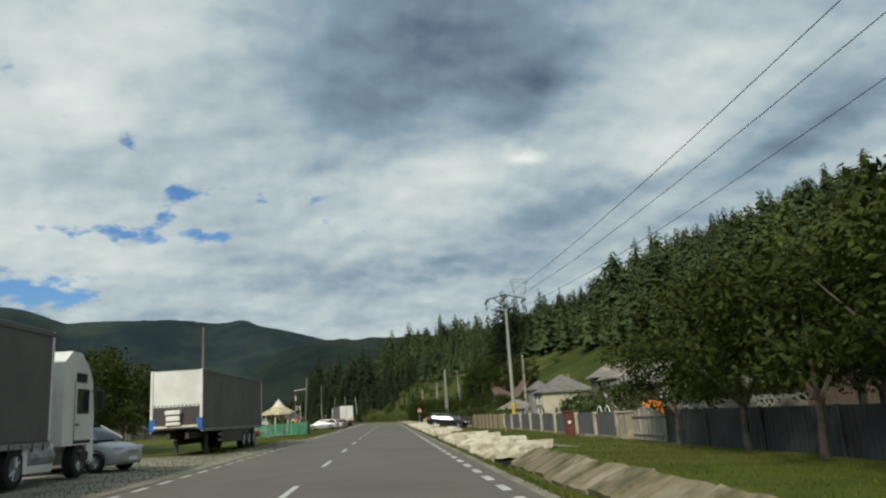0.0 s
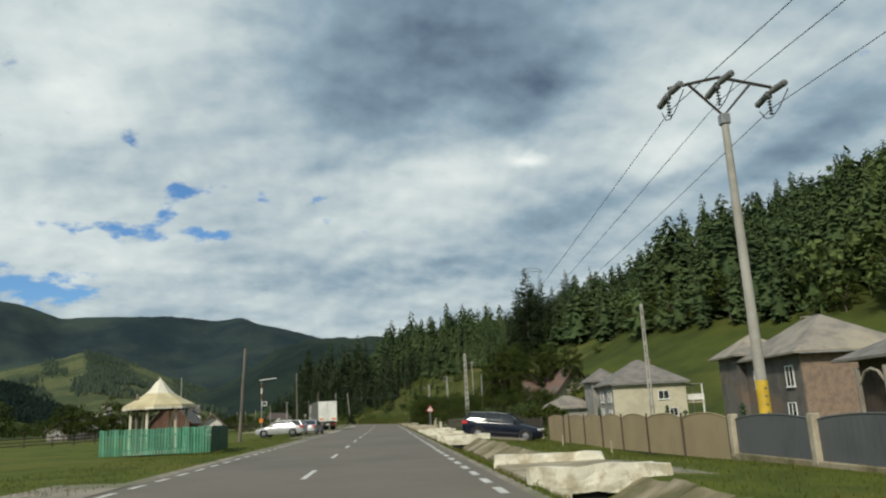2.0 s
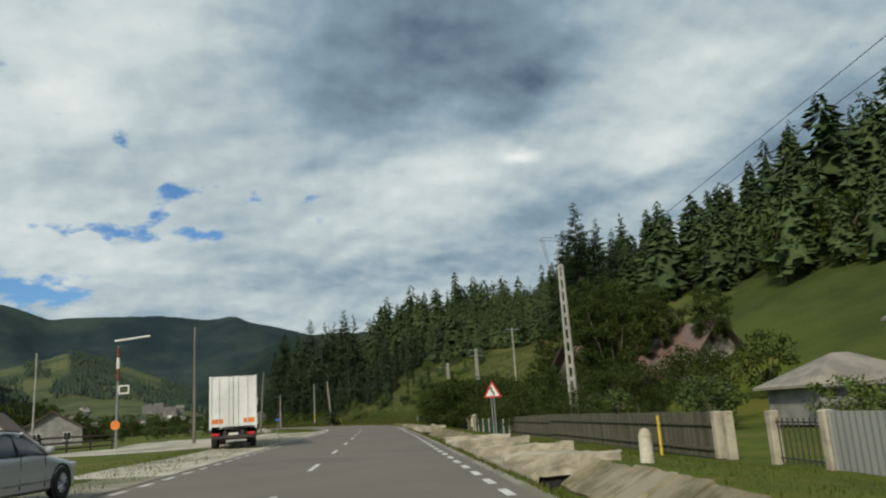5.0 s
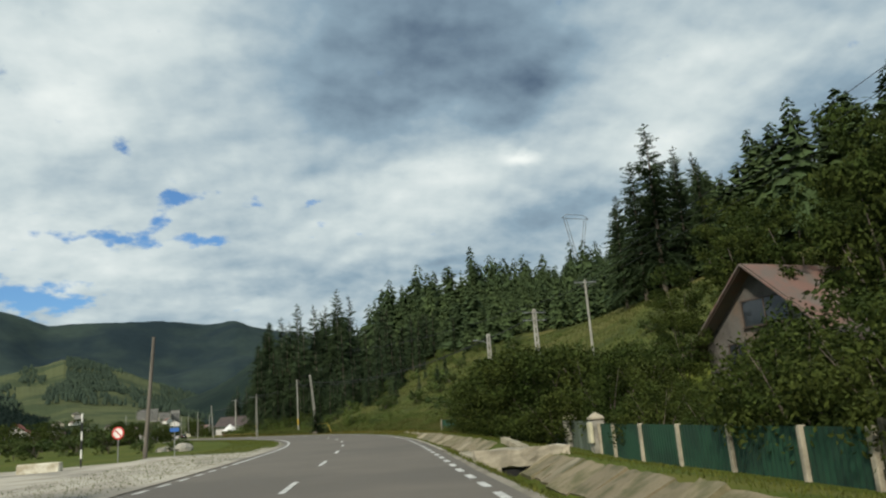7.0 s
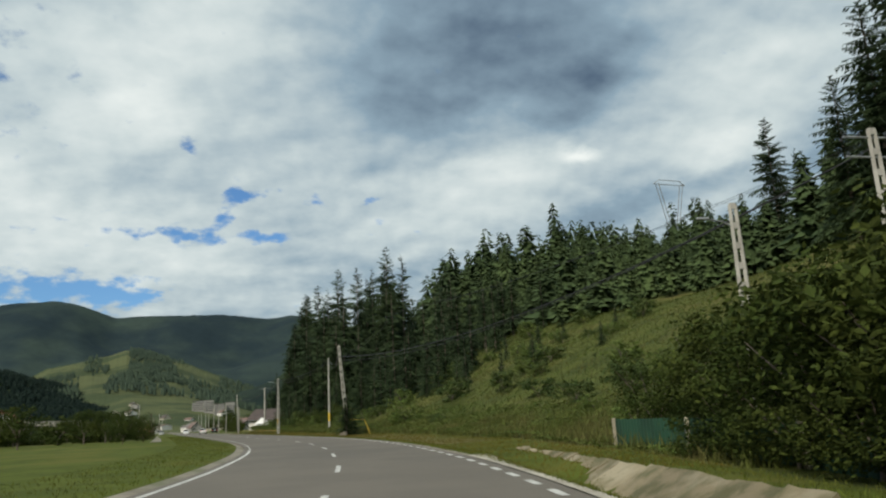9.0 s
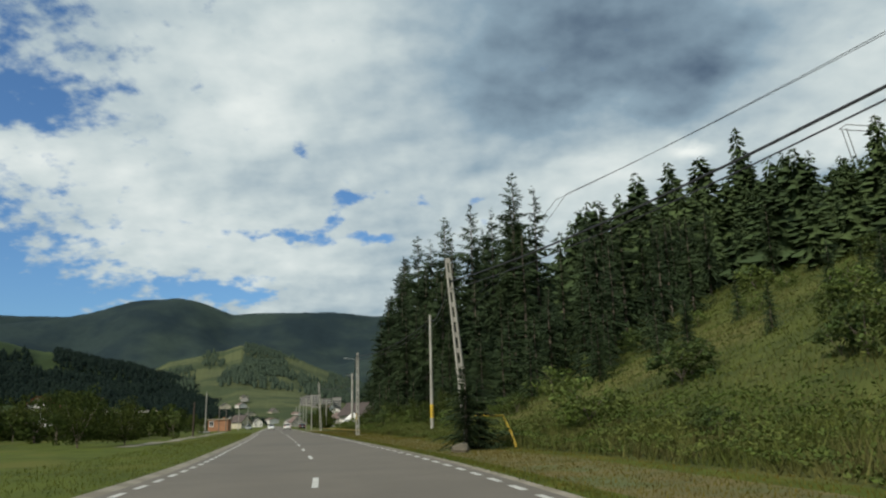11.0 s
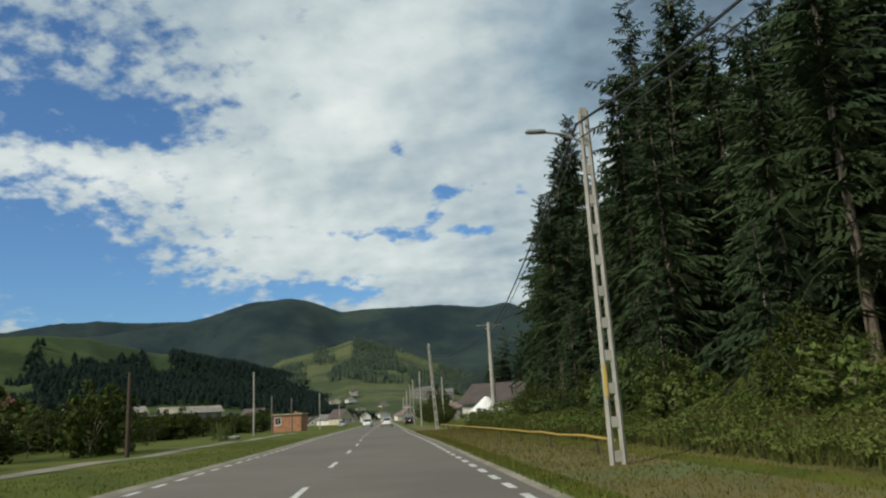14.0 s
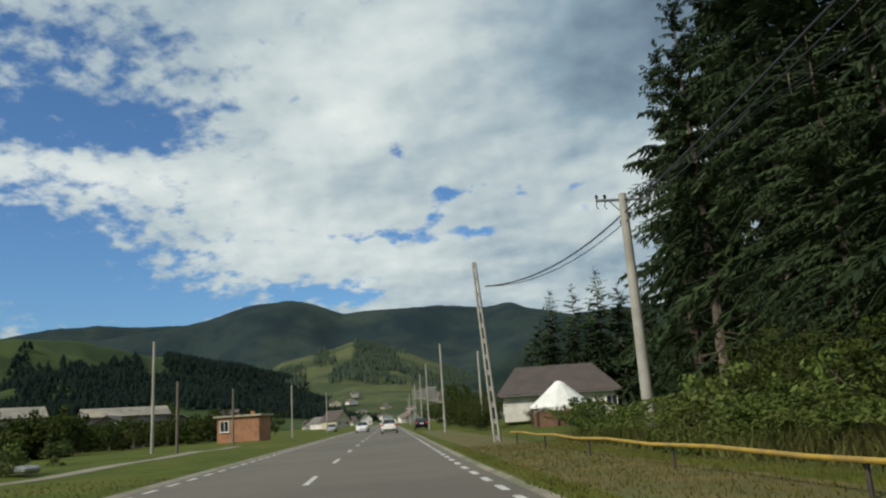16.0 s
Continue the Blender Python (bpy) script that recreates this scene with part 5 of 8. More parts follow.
def grass_tufts(name, label, spots, low, high, mat, seed):
    """Loose blades of grass in one mesh."""
    rng = np.random.default_rng(seed)
    k = len(spots)
    p = np.array(spots)
    h = rng.uniform(low, high, k)
    a = rng.uniform(0, 6.283, k)
    w = 0.012 + 0.03 * h
    lean = rng.normal(0, 0.35, (k, 2)) * h[:, None]
    v = np.empty((k, 3, 3))
    v[:, 0] = p + np.stack([np.cos(a) * w, np.sin(a) * w, np.zeros(k)], 1)
    v[:, 1] = p - np.stack([np.cos(a) * w, np.sin(a) * w, np.zeros(k)], 1)
    v[:, 2] = p + np.stack([lean[:, 0], lean[:, 1], h], 1)
    me = bpy.data.meshes.new(name)
    me.from_pydata(v.reshape(-1, 3).tolist(), [], np.arange(3 * k).reshape(-1, 3).tolist())
    me.materials.append(mat)
    return tagged(new(name, me), label, "grass", kind="stuff")


BLADE = material("grass blades", (0.080, 0.102, 0.016), 0.8, (0.104, 0.108, 0.022), 0.4, 6, island=0.35, spec=0.15, bump=0, translucent=0.2)
BLADE_DRY = material("dry mown grass", (0.128, 0.102, 0.022), 0.85, (0.094, 0.090, 0.016), 0.5, 6, island=0.25, spec=0.12, bump=0, translucent=0.2)
BLADE_LONG = material("tall weeds", (0.078, 0.096, 0.021), 0.8, (0.108, 0.104, 0.036), 0.25, 6, island=0.4, spec=0.15, bump=0, translucent=0.2)


def sow(n, s0, s1, u0, u1, seed, skip=None):
    rng = np.random.default_rng(seed)
    S, U = rng.uniform(s0, s1, n), rng.uniform(u0, u1, n)
    Z = lie(S, U)
    h = np.interp(S, _s, _h)
    X, Y = np.interp(S, _s, _x) + U * np.cos(h), np.interp(S, _s, _y) + U * np.sin(h)
    return np.stack([X, Y, Z - 0.01], 1).tolist()


grass_tufts("verge_grass", "short roadside grass", sow(26000, 5, 350, 4.45, 5.1, 1) + sow(40000, 5, 360, -9, -4.7, 2) + sow(30000, 5, 215, 6.9, 11.3, 3), 0.04, 0.12, BLADE, 5)
grass_tufts("bank_weeds", "tall dry grass and weeds on the bank", sow(36000, 205, 368, 9.2, 14, 6), 0.15, 0.7, BLADE_LONG, 8)
grass_tufts("dry_grass", "short dry grass on the earth bank", sow(60000, 205, 368, 4.6, 9.3, 7), 0.03, 0.10, BLADE_DRY, 9)
grass_tufts("slope_grass", "tufts of long grass on the open slope", sow(36000, 205, 330, 12, 50, 11), 0.2, 0.6, BLADE_LONG, 12)


def leaf_weeds(n, s0, s1, u0, u1, low, high, leaf, seed):
    """Broad-leaved weeds in uneven mounds, one mesh."""
    rng = np.random.default_rng(seed)
    base = np.array(sow(n, s0, s1, u0, u1, seed))
    mound = np.array([0.5 + 0.9 * noise.noise((x * 0.35, y * 0.35, 4.0)) + 0.35 * noise.noise((x * 1.1, y * 1.1, 8.0)) for x, y, z in base])
    h = np.clip(low + (high - low) * mound, 0.05, high)
    base[:, 2] += h * rng.uniform(0.25, 1.0, n)
    nrm = rng.normal(0, 0.6, (n, 3))
    nrm[:, 2] = 1.0
    nrm /= np.linalg.norm(nrm, axis=1)[:, None]
    t = np.cross(nrm, rng.normal(0, 1, (n, 3)))
    t /= np.linalg.norm(t, axis=1)[:, None]
    b = np.cross(nrm, t)
    L = leaf * rng.uniform(0.6, 1.4, n)[:, None]
    v = np.stack([base - t * L, base - b * L * 0.5 - nrm * L * 0.15, base + t * L, base + b * L * 0.5 - nrm * L * 0.15], 1).reshape(-1, 3)
    i = np.arange(n) * 4
    me = bpy.data.meshes.new("broadleaf_weeds")
    me.from_pydata(v.tolist(), [], np.stack([i, i + 1, i + 2, i + 3], 1).tolist())
    me.materials.append(WEED)
    return tagged(new("broadleaf_weeds", me), "lush broad-leaved weeds covering the bank", "weeds", kind="stuff")


WEED = material("weed leaves", (0.072, 0.104, 0.020), 0.75, (0.104, 0.120, 0.028), 0.35, 5, island=0.4, spec=0.2, bump=0, translucent=0.2)
leaf_weeds(100000, 270, 370, 9.0, 14.5, 0.25, 1.5, 0.06, 41)
leaf_weeds(40000, 208, 275, 9.0, 17, 0.15, 1.0, 0.07, 43)
leaf_weeds(60000, 212, 335, 14, 48, 0.05, 0.8, 0.085, 45)

# ---- poles and wires ----


def base_at(x, y, dz=-0.3):
    return Vector((x, y, ground_z(x, y) + dz))


def insulator(m, p, length=0.45):
    """A string of bell-shaped discs hanging from p."""
    n, line = 6, []
    for i in range(n):
        z = p[2] - 0.06 - length * i / n
        line += [(0.012, z + 0.035), (0.06, z + 0.01), (0.07, z - 0.01), (0.012, z - 0.02)]
    return m.lathe(line, 8, "Z", (p[0], p[1], 0))


def round_pole(x, y, top, label, yellow=0.0, turn=0.0, arm="", r=(0.17, 0.105), mat=None, lean=(0, 0)):
    """A tapered pole; arm: 'vee' (three wires), 'cross', or none."""
    z0 = ground_z(x, y)
    h = top - z0
    ob = thing("utility_pole", pose(x, y, z0, lean[0], lean[1], turn), label, "pole", "poles along the road")
    part("shaft", M().tube((0, 0, -0.5), (0, 0, h), r[0], r[1], 14), mat or POLE_CONC, ob, smooth=True)
    if yellow:
        part("yellow_band", M().tube((0, 0, yellow), (0, 0, yellow + 1.1), r[0] + 0.004, r[0] - 0.006, 14, caps=False), YELLOW, ob, "yellow painted band", smooth=True)
        for k in range(4):
            part("band_mark", M().box((0, -r[0] - 0.004, yellow + 0.22 + 0.22 * k), (0.07, 0.012, 0.05)), WOODPOLE, ob)
    if arm == "vee":
        a = M().box((0, 0, h - 0.12), (0.28, 0.28, 0.34), bevel=0.03)
        part("collar", a, STEEL, ob)
        vee = M().path([(-0.95, 0, h + 1.0), (0, 0, h), (0.95, 0, h + 1.0)], 0.045, 6)
        part("vee_brace", vee, IRON, ob, "dark steel V brace")
        part("crossarm", M().path([(-1.62, 0, h + 0.9), (0, 0, h + 1.25), (1.62, 0, h + 0.9)], 0.05, 6), IRON, ob, "dark steel bent crossarm")
        for dx, dz in ((-1.58, 0.9), (0, 1.22), (1.58, 0.9)):
            part("hanger", M().tube((dx, 0, h + dz), (dx, 0, h + dz - 0.34), 0.03, 0.03, 5), IRON, ob)
            for sg in (-1, 1):
                m = M()
                for k in range(6):
                    y = sg * (0.14 + 0.13 * k)
                    m.lathe([(0.02, y - 0.05), (0.10, y - 0.02), (0.11, y + 0.02), (0.02, y + 0.04)], 10, "Y", (dx, 0, h + dz - 0.16 - 0.012 * k))
                part("insulator", m, PORCELAIN, ob, "string of grey glass discs", smooth=True)
            part("jumper", M().path([(dx + 0.05, -0.85, h + dz - 0.42), (dx - 0.05, -0.4, h + dz - 0.85), (dx - 0.08, 0, h + dz - 0.98), (dx - 0.05, 0.4, h + dz - 0.85), (dx + 0.05, 0.85, h + dz - 0.42)], 0.016, 5), WIRE, ob)
            part("hanging_insulator", insulator(M(), (dx - 0.08, 0, h + dz - 0.3), 0.6), GLASS, ob, smooth=True)
    elif arm == "cross":
        part("crossarm", M().box((0, 0, h - 0.25), (2.3, 0.1, 0.1), bevel=0.01).tube((-0.6, 0, h - 0.28), (0, 0, h - 0.9), 0.025, 0.025, 5).tube((0.6, 0, h - 0.28), (0, 0, h - 0.9), 0.025, 0.025, 5), STEEL, ob, "steel crossarm")
        for dx in (-1.1, -0.75, 0.75, 1.1):
            part("insulator", M().lathe([(0.02, h - 0.2), (0.06, h - 0.15), (0.07, h - 0.06), (0.03, h)], 8, "Z", (dx, 0, 0)), GLASS, ob, smooth=True)
            part("bracket", M().path([(dx, 0, h - 0.3), (dx, 0.16, h - 0.45), (dx + 0.05, 0.05, h - 0.6)], 0.02, 5), IRON, ob)
    return ob


def slotted_pole(x, y, top, label, turn=0.0, yellow=0.0, lamp=0.0, arms=False, wide=0.32, lean=0.0):
    """A flat concrete pole with a ladder of slots."""
    z0 = ground_z(x, y)
    h = top - z0
    ob = thing("slotted_pole", pose(x, y, z0, 0, lean, turn), label, "pole", "poles along the road")
    b, t = wide / 2, wide / 2 * 0.55
    for sg in (-1, 1):
        part("stile", M().tube((sg * b, 0, -0.5), (sg * t, 0, h), wide * 0.27, wide * 0.2, 4), POLE_CONC, ob)
    n = int(h / 0.75)
    for i in range(n + 1):
        z = 0.2 + (h - 0.25) * i / n
        wv = b + (t - b) * z / h
        part("rung", M().box((0, 0, z), (2 * wv, wide * 0.26, 0.24)), POLE_CONC, ob)
    if yellow:
        part("yellow_plate", M().box((-b * 0.95, -wide * 0.2, yellow), (0.07, 0.02, 0.75)), YELLOW, ob, "yellow warning plate")
    if lamp:
        part("lamp_arm", M().path([(0, 0, h - 0.9), (-0.5, 0, h - 0.62), (-1.05, 0, h - 0.55)], 0.03, 6), STEEL, ob)
        part("lamp_head", M().box((-1.25, 0, h - 0.53), (0.5, 0.16, 0.10), bevel=0.03), STEEL, ob, "street lamp head")
    if arms:
        for dz in (0.25, 0.95):
            part("crossarm", M().tube((-1.1, 0, h - dz), (1.1, 0, h - dz - 0.05), 0.04, 0.04, 5), STEEL, ob)
            for dx in (-1.0, -0.5, 0.5, 1.0):
                part("insulator", M().lathe([(0.02, h - dz), (0.06, h - dz + 0.08), (0.02, h - dz + 0.18)], 8, "Z", (dx, 0, 0)), GLASS, ob)
    return ob


def wire(points, sag, label="thin black overhead cable", r=0.012):
    pts = []
    for a, b in zip(points, points[1:]):
        a, b = Vector(a), Vector(b)
        for i in range(14):
            q = i / 14
            p = a.lerp(b, q)
            p.z -= sag * 4 * q * (1 - q)
            pts.append(p)
    pts.append(Vector(points[-1]))
    return solid("overhead_cable", M().path(pts, r, 5), WIRE, label, "cable", "overhead cables")


round_pole(12.35, 62, 9.65, "round grey concrete pole with V crossarm and yellow band", 1.0, 0, "vee")
slotted_pole(17.9, 86.3, 7.4, "slim weathered slotted pole in the garden", 0, 0, 0, False, 0.22)
round_pole(-10, 50, 7.9, "old wooden pole beside the lorry trailer", 0, 0, "", (0.13, 0.09), WOODPOLE)
round_pole(-8.75, 98.4, 6.9, "old wooden pole on the grass verge", 0, 0, "", (0.13, 0.09), WOODPOLE, (0, 3.0))
round_pole(-10.6, 81.3, 3.1, "short dark wooden post beside the green fence", 0, 0, "", (0.09, 0.08), WOODPOLE)
round_pole(-12.3, 164, 9.0, "wooden pole on the grass", 0, 0, "", (0.13, 0.09), WOODPOLE)
round_pole(-40, 200, 11.5, "thin concrete pole beyond the wooden barn", 0, 0, "", (0.14, 0.09))
round_pole(-11.8, 192, 7.1, "leaning wooden pole on the grass", 0, 0, "", (0.13, 0.09), WOODPOLE, (0, 3.5))
slotted_pole(13.6, 150.0, 9.9, "tall slotted concrete pole behind the fence", 0, 0, 0, False, 0.42)
round_pole(17.8, 165.3, 7.7, "slim pale metal pole behind the fence", 0, 0, "", (0.11, 0.08), STEEL)
slotted_pole(11.9, 214.9, 8.3, "short slotted concrete pole on the slope", 10, 0, 0.9, False, 0.4)
slotted_pole(15.9, 212.4, 10.0, "slotted concrete pole with crossarms on the slope", 8, 0, 0, True, 0.42)
round_pole(22.5, 218, 13.4, "grey pole with crossarm on the slope", 0, 8, "cross", (0.14, 0.1))
slotted_pole(-8.7, 265.7, 9.0, "tall leaning slotted concrete pole behind a young spruce", 17, 0, 0, False, 0.3, -5.0)
round_pole(-14.68, 293.1, 10.2, "round concrete pole with a yellow band", 1.3, 20, "", (0.15, 0.10))
slotted_pole(-25.0, 308.3, 8.6, "slotted concrete pole with street lamp and yellow plate", 20, 1.9, 0.45, False, 0.28)
round_pole(-39.4, 360.4, 9.9, "round concrete pole with crossarm and insulators", 0, 20, "cross", (0.25, 0.17))
slotted_pole(-46.7, 365.6, 8.8, "slim leaning slotted concrete pole by the road", 20, 0, 0, False, 0.26, -3.2)
round_pole(-74.0, 375.7, 8.1, "thin concrete lamp pole on the meadow", 0, 20, "", (0.13, 0.09))
round_pole(-69.7, 372.6, 4.8, "short dark wooden post on the meadow", 0, 0, "", (0.10, 0.08), WOODPOLE)
round_pole(-51.2, 324.3, 4.5, "short dark wooden post beside the garden trees", 0, 0, "", (0.12, 0.09), WOOD_DARK)
for s, u, h in ((402, -11.5, 5.0), (430, -10, 6.5), (470, -9, 7), (404, 7.0, 8), (428, 6.8, 8), (452, 7, 8.2), (478, 7, 8), (505, 7.5, 8), (535, 7.5, 8), (400, 10, 6.8), (570, 8, 8)):
    p = on_road(s, u)
    round_pole(p.x, p.y, h, "slim pole along the road", 0, 20, "", (0.11, 0.08), POLE_CONC if h > 6 else WOODPOLE)
# cables on the V crossarm
for dx, dz in ((-1.58, 9.9), (0, 10.2), (1.58, 9.9)):
    wire([(12.9 + dx * 1.1, -26, dz + 0.4), (12.35 + dx, 62, dz), (22.5 + dx * 0.75, 218, 13.2)], 1.6)
wire([(-8.75, 98.4, 6.6), (20, 100.2, 10.8)], 0.45, "thin black cable crossing over the road", 0.007)
for dz, r in ((8.9, 0.035), (8.5, 0.02)):
    wire([(15.9, 212.4, 9.4), (-9.4, 265.6, dz - 1.0)], 1.8, "thick black overhead cable", r)
    wire([(-9.4, 265.6, dz - 1.0), (-14.68, 293.1, dz + 0.9), (-25.2, 308.4, dz - 0.6), (-39.4, 360.4, dz + 0.2), (-46.7, 365.6, 7.6)], 0.7, "thick black overhead cable", r)
for k in range(2):
    wire([(22.5 + 0.5 * k, 218, 12.9), (-4 + 0.6 * k, 268, 12.4 + 0.3 * k), (-18 + 1.6 * k, 318, 12.0 + 0.4 * k), (-39.4, 360.4, 9.6)], 1.0)

# ---- steel pylon on the hill ----


def pylon(x, y, top):
    z0 = ground_z(x, y)
    h = top - z0
    ob = thing("pylon", pose(x, y, z0, 0, 0, 20), "tall grey steel lattice pylon on the wooded hill", "pylon")
    waist = h * 0.62
    for sx in (-1, 1):
        for sy in (-1, 1):
            part("leg", M().tube((sx * 3, sy * 3, -1), (sx * 0.8, sy * 0.8, waist), 0.2, 0.16, 5).tube((sx * 0.8, sy * 0.8, waist), (sx * 5.0, sy * 0.8, h), 0.16, 0.14, 5), STEEL, ob)
    m = M()
    for i in range(8):
        z0_, z1_ = waist * i / 8, waist * (i + 1) / 8
        r0, r1 = 3 - 2.2 * i / 8, 3 - 2.2 * (i + 1) / 8
        for s in (-1, 1):
            m.tube((-r0, s * r0, z0_), (r1, s * r1, z1_), 0.06, 0.06, 4).tube((r0, s * r0, z0_), (-r1, s * r1, z1_), 0.06, 0.06, 4).tube((s * r0, -r0, z0_), (s * r1, r1, z1_), 0.06, 0.06, 4)
    part("bracing", m, STEEL, ob)
    part("crossarm", M().path([(-6.5, 0, h), (-4.2, 0, h + 1.6), (4.2, 0, h + 1.6), (6.5, 0, h)], 0.14, 5).path([(-6.5, 0, h), (6.5, 0, h)], 0.14, 5), STEEL, ob)
    return ob


pylon(83.8, 434.8, 76)

# ---- fences ----


def row_fence(name, label, x, ys, z_low, z_high, mat, post_mat, post, curve=0.0, cap=None, group="", rib=0.022):
    """Sheet panels between posts, along the road; x may be a pair for a slanting line."""
    ob = thing(name, pose(0, 0, 0), label, "fence", group)
    xf = (lambda y: x) if not isinstance(x, tuple) else (lambda y: x[0] + (x[1] - x[0]) * (y - ys[0]) / (ys[-1] - ys[0]))
    zl = (lambda y: z_low) if not isinstance(z_low, tuple) else (lambda y: z_low[0] + (z_low[1] - z_low[0]) * (y - ys[0]) / (ys[-1] - ys[0]))
    for a, b in zip(ys, ys[1:]):
        m, g = M(), 0.05
        k = max(4, int((b - a - 2 * g) / 0.11))
        for i in range(k + 1):
            y = a + g + (b - a - 2 * g) * i / k
            zt = z_high - curve + curve * math.sin(math.pi * (y - a) / (b - a)) ** 0.6
            off = -rib if i % 2 else 0.0
            m.v += [(xf(y) + off, y, zl(y)), (xf(y) + off, y, zt), (xf(y) + off + 0.02, y, zt), (xf(y) + off + 0.02, y, zl(y))]
        m.f += [(4 * i + c, 4 * i + (c + 1) % 4, 4 * i + 4 + (c + 1) % 4, 4 * i + 4 + c) for i in range(k) for c in range(4)] + [(0, 1, 2, 3), (4 * k + 3, 4 * k + 2, 4 * k + 1, 4 * k)]
        part("panel", m, mat, ob)
        if curve:
            pts = [(xf(y), y, z_high - curve + curve * math.sin(math.pi * (y - a) / (b - a)) ** 0.6 + 0.012) for y in np.linspace(a + 0.06, b - 0.06, 15)]
            part("top_rail", M().path(pts, 0.022, 6), cap or mat, ob)
    for y in ys:
        part("post", M().box((xf(y) - 0.02, y, (zl(y) + z_high) / 2 - 0.02), (post, post, z_high - zl(y) + 0.1), bevel=0.02), post_mat, ob)
    return ob


def slat_fence(name, label, line, height, mat, width=0.11, gap=0.03, category="fence", wave=0.0, thick=0.025, rails=True, lift=0.05):
    """Upright boards on rails along a polyline of (x, y, z)."""
    ob = thing(name, pose(0, 0, 0), label, category)
    k = 0
    for a, b in zip(line, line[1:]):
        a, b = Vector(a), Vector(b)
        d = b - a
        n = max(1, int(d.length / (width + gap)))
        yaw = math.degrees(math.atan2(d.y, d.x))
        base = M().box((0, 0, 0.5), (width, thick, 1.0), bevel=0.006).mesh("board", mat)
        for i in range(n):
            p = a.lerp(b, (i + 0.5) / n)
            q = (i + 0.5) / n
            h = height - wave + wave * math.sin(math.pi * q) + RNG.normal(0, 0.012)
            part("board", base, None, ob, mtx=pose(p.x, p.y, p.z + lift, 0, RNG.normal(0, 0.6), yaw) @ Matrix.Diagonal((1, 1, h, 1)))
            k += 1
        if rails:
            nrm = Vector((-d.y, d.x, 0)).normalized() * 0.05
            for f in (0.25, 0.78):
                m = a.lerp(b, 0.5) + nrm
                part("rail", M().box((0, 0, 0), (d.length, 0.05, 0.08)), mat, ob, mtx=pose(m.x, m.y, m.z + height * f, 0, 0, yaw))
    return ob


row_fence("dark_metal_fence", "sheet metal fence coloured dark for tree shade", 11.9, [2.0, 5.5, 9.0, 12.5, 16.0, 19.5, 23.0, 26.4], -0.35, 0.95, PANEL_SHADE, PANEL_SHADE, 0.10)
slat_fence("picket_fence", "weathered pale wooden picket fence with arched top", [(11.85, 26.6, -0.25), (11.85, 30.1, -0.25)], 1.28, WOOD_GREY, 0.13, 0.02, wave=0.28)
solid("wall_pier", M().box((0, 0, 0.52), (0.35, 1.2, 1.1), bevel=0.02).box((0, 0, 1.1), (0.45, 1.3, 0.08), bevel=0.02), CONCRETE, "grey concrete wall pier between fences", "pillar", mtx=pose(11.8, 30.85, -0.2))
row_fence("grey_metal_fence", "dark grey sheet fence with rounded tops and concrete posts", (11.7, 11.5), [31.6, 34.7, 37.8], -0.12, 0.92, PANEL_GREY, CONCRETE, 0.20, 0.16, rib=0.005)
row_fence("grey_metal_fence", "dark grey sheet fence with rounded tops and concrete posts", (11.5, 11.55), [38.9, 42.8, 46.7, 50.4, 54.3, 58.3, 62.3], -0.12, 0.92, PANEL_GREY, CONCRETE, 0.22, 0.16, rib=0.005)
solid("fence_plinth", M().box((11.56, 47.0, -0.24), (0.26, 31.0, 0.3), bevel=0.02), SLAB, "low concrete plinth under the grey fence", "plinth")
gate = thing("gate_pillar", pose(11.2, 38.35, -0.3), "red-brown gate pillar with a small notice", "pillar")
part("shaft", M().box((0, 0, 0.62), (0.42, 0.42, 1.3), bevel=0.02), PILLAR_RED, gate)
part("cap", M().box((0, 0, 1.30), (0.52, 0.52, 0.09), bevel=0.02), PILLAR_RED, gate)
part("notice", M().box((-0.02, -0.216, 0.78), (0.16, 0.008, 0.14)), SIGN_WHITE, gate, "small white notice plate")
row_fence("beige_metal_fence", "beige sheet fence with scalloped tops", (11.5, 11.7), [62.5, 65.9, 69.3, 72.4, 75.4, 78.5, 81.7, 83.0, 87.1], (-0.3, -0.62), 0.98, PANEL_BEIGE, WOOD_DARK, 0.07, 0.2, PANEL_BEIGE, rib=0.005)
row_fence("corrugated_fence", "pale corrugated sheet fence with a ragged top", 11.6, [102.4, 104.8], -0.48, 0.86, PANEL_LIGHT, PANEL_LIGHT, 0.08, 0.06)
row_fence("corrugated_fence", "grey corrugated sheet gate leaf", 11.6, [104.85, 106.4], -0.5, 0.82, PANEL_GREY, PANEL_GREY, 0.08)
row_fence("corrugated_fence", "long light grey corrugated sheet fence", 11.6, [106.5, 110.0, 113.5, 117.0, 120.6], -0.5, 0.8, PANEL_LIGHT, PANEL_LIGHT, 0.1)
gate2 = thing("garden_gate", pose(11.6, 121.9, -0.5), "dark wrought iron garden gate between concrete posts", "gate")
for y in (-1.15, 1.15, 4.3, 3.6):
    part("post", M().box((0, y, 0.66), (0.26, 0.26, 1.35), bevel=0.03), CONCRETE, gate2)
for k in range(9):
    part("bar", M().tube((0, -0.95 + 0.235 * k, 0.1), (0, -0.95 + 0.235 * k, 1.15), 0.018, 0.018, 5), IRON, gate2)
for z in (0.2, 1.05):
    part("rail", M().box((0, 0, z), (0.03, 2.0, 0.04)), IRON, gate2)
iron = thing("iron_fence", pose(11.65, 95.2, -0.5), "dark iron bar fence on a low concrete plinth", "fence")
part("plinth", M().box((0, 0, 0.1), (0.24, 12.6, 0.3), bevel=0.02), CONCRETE, iron)
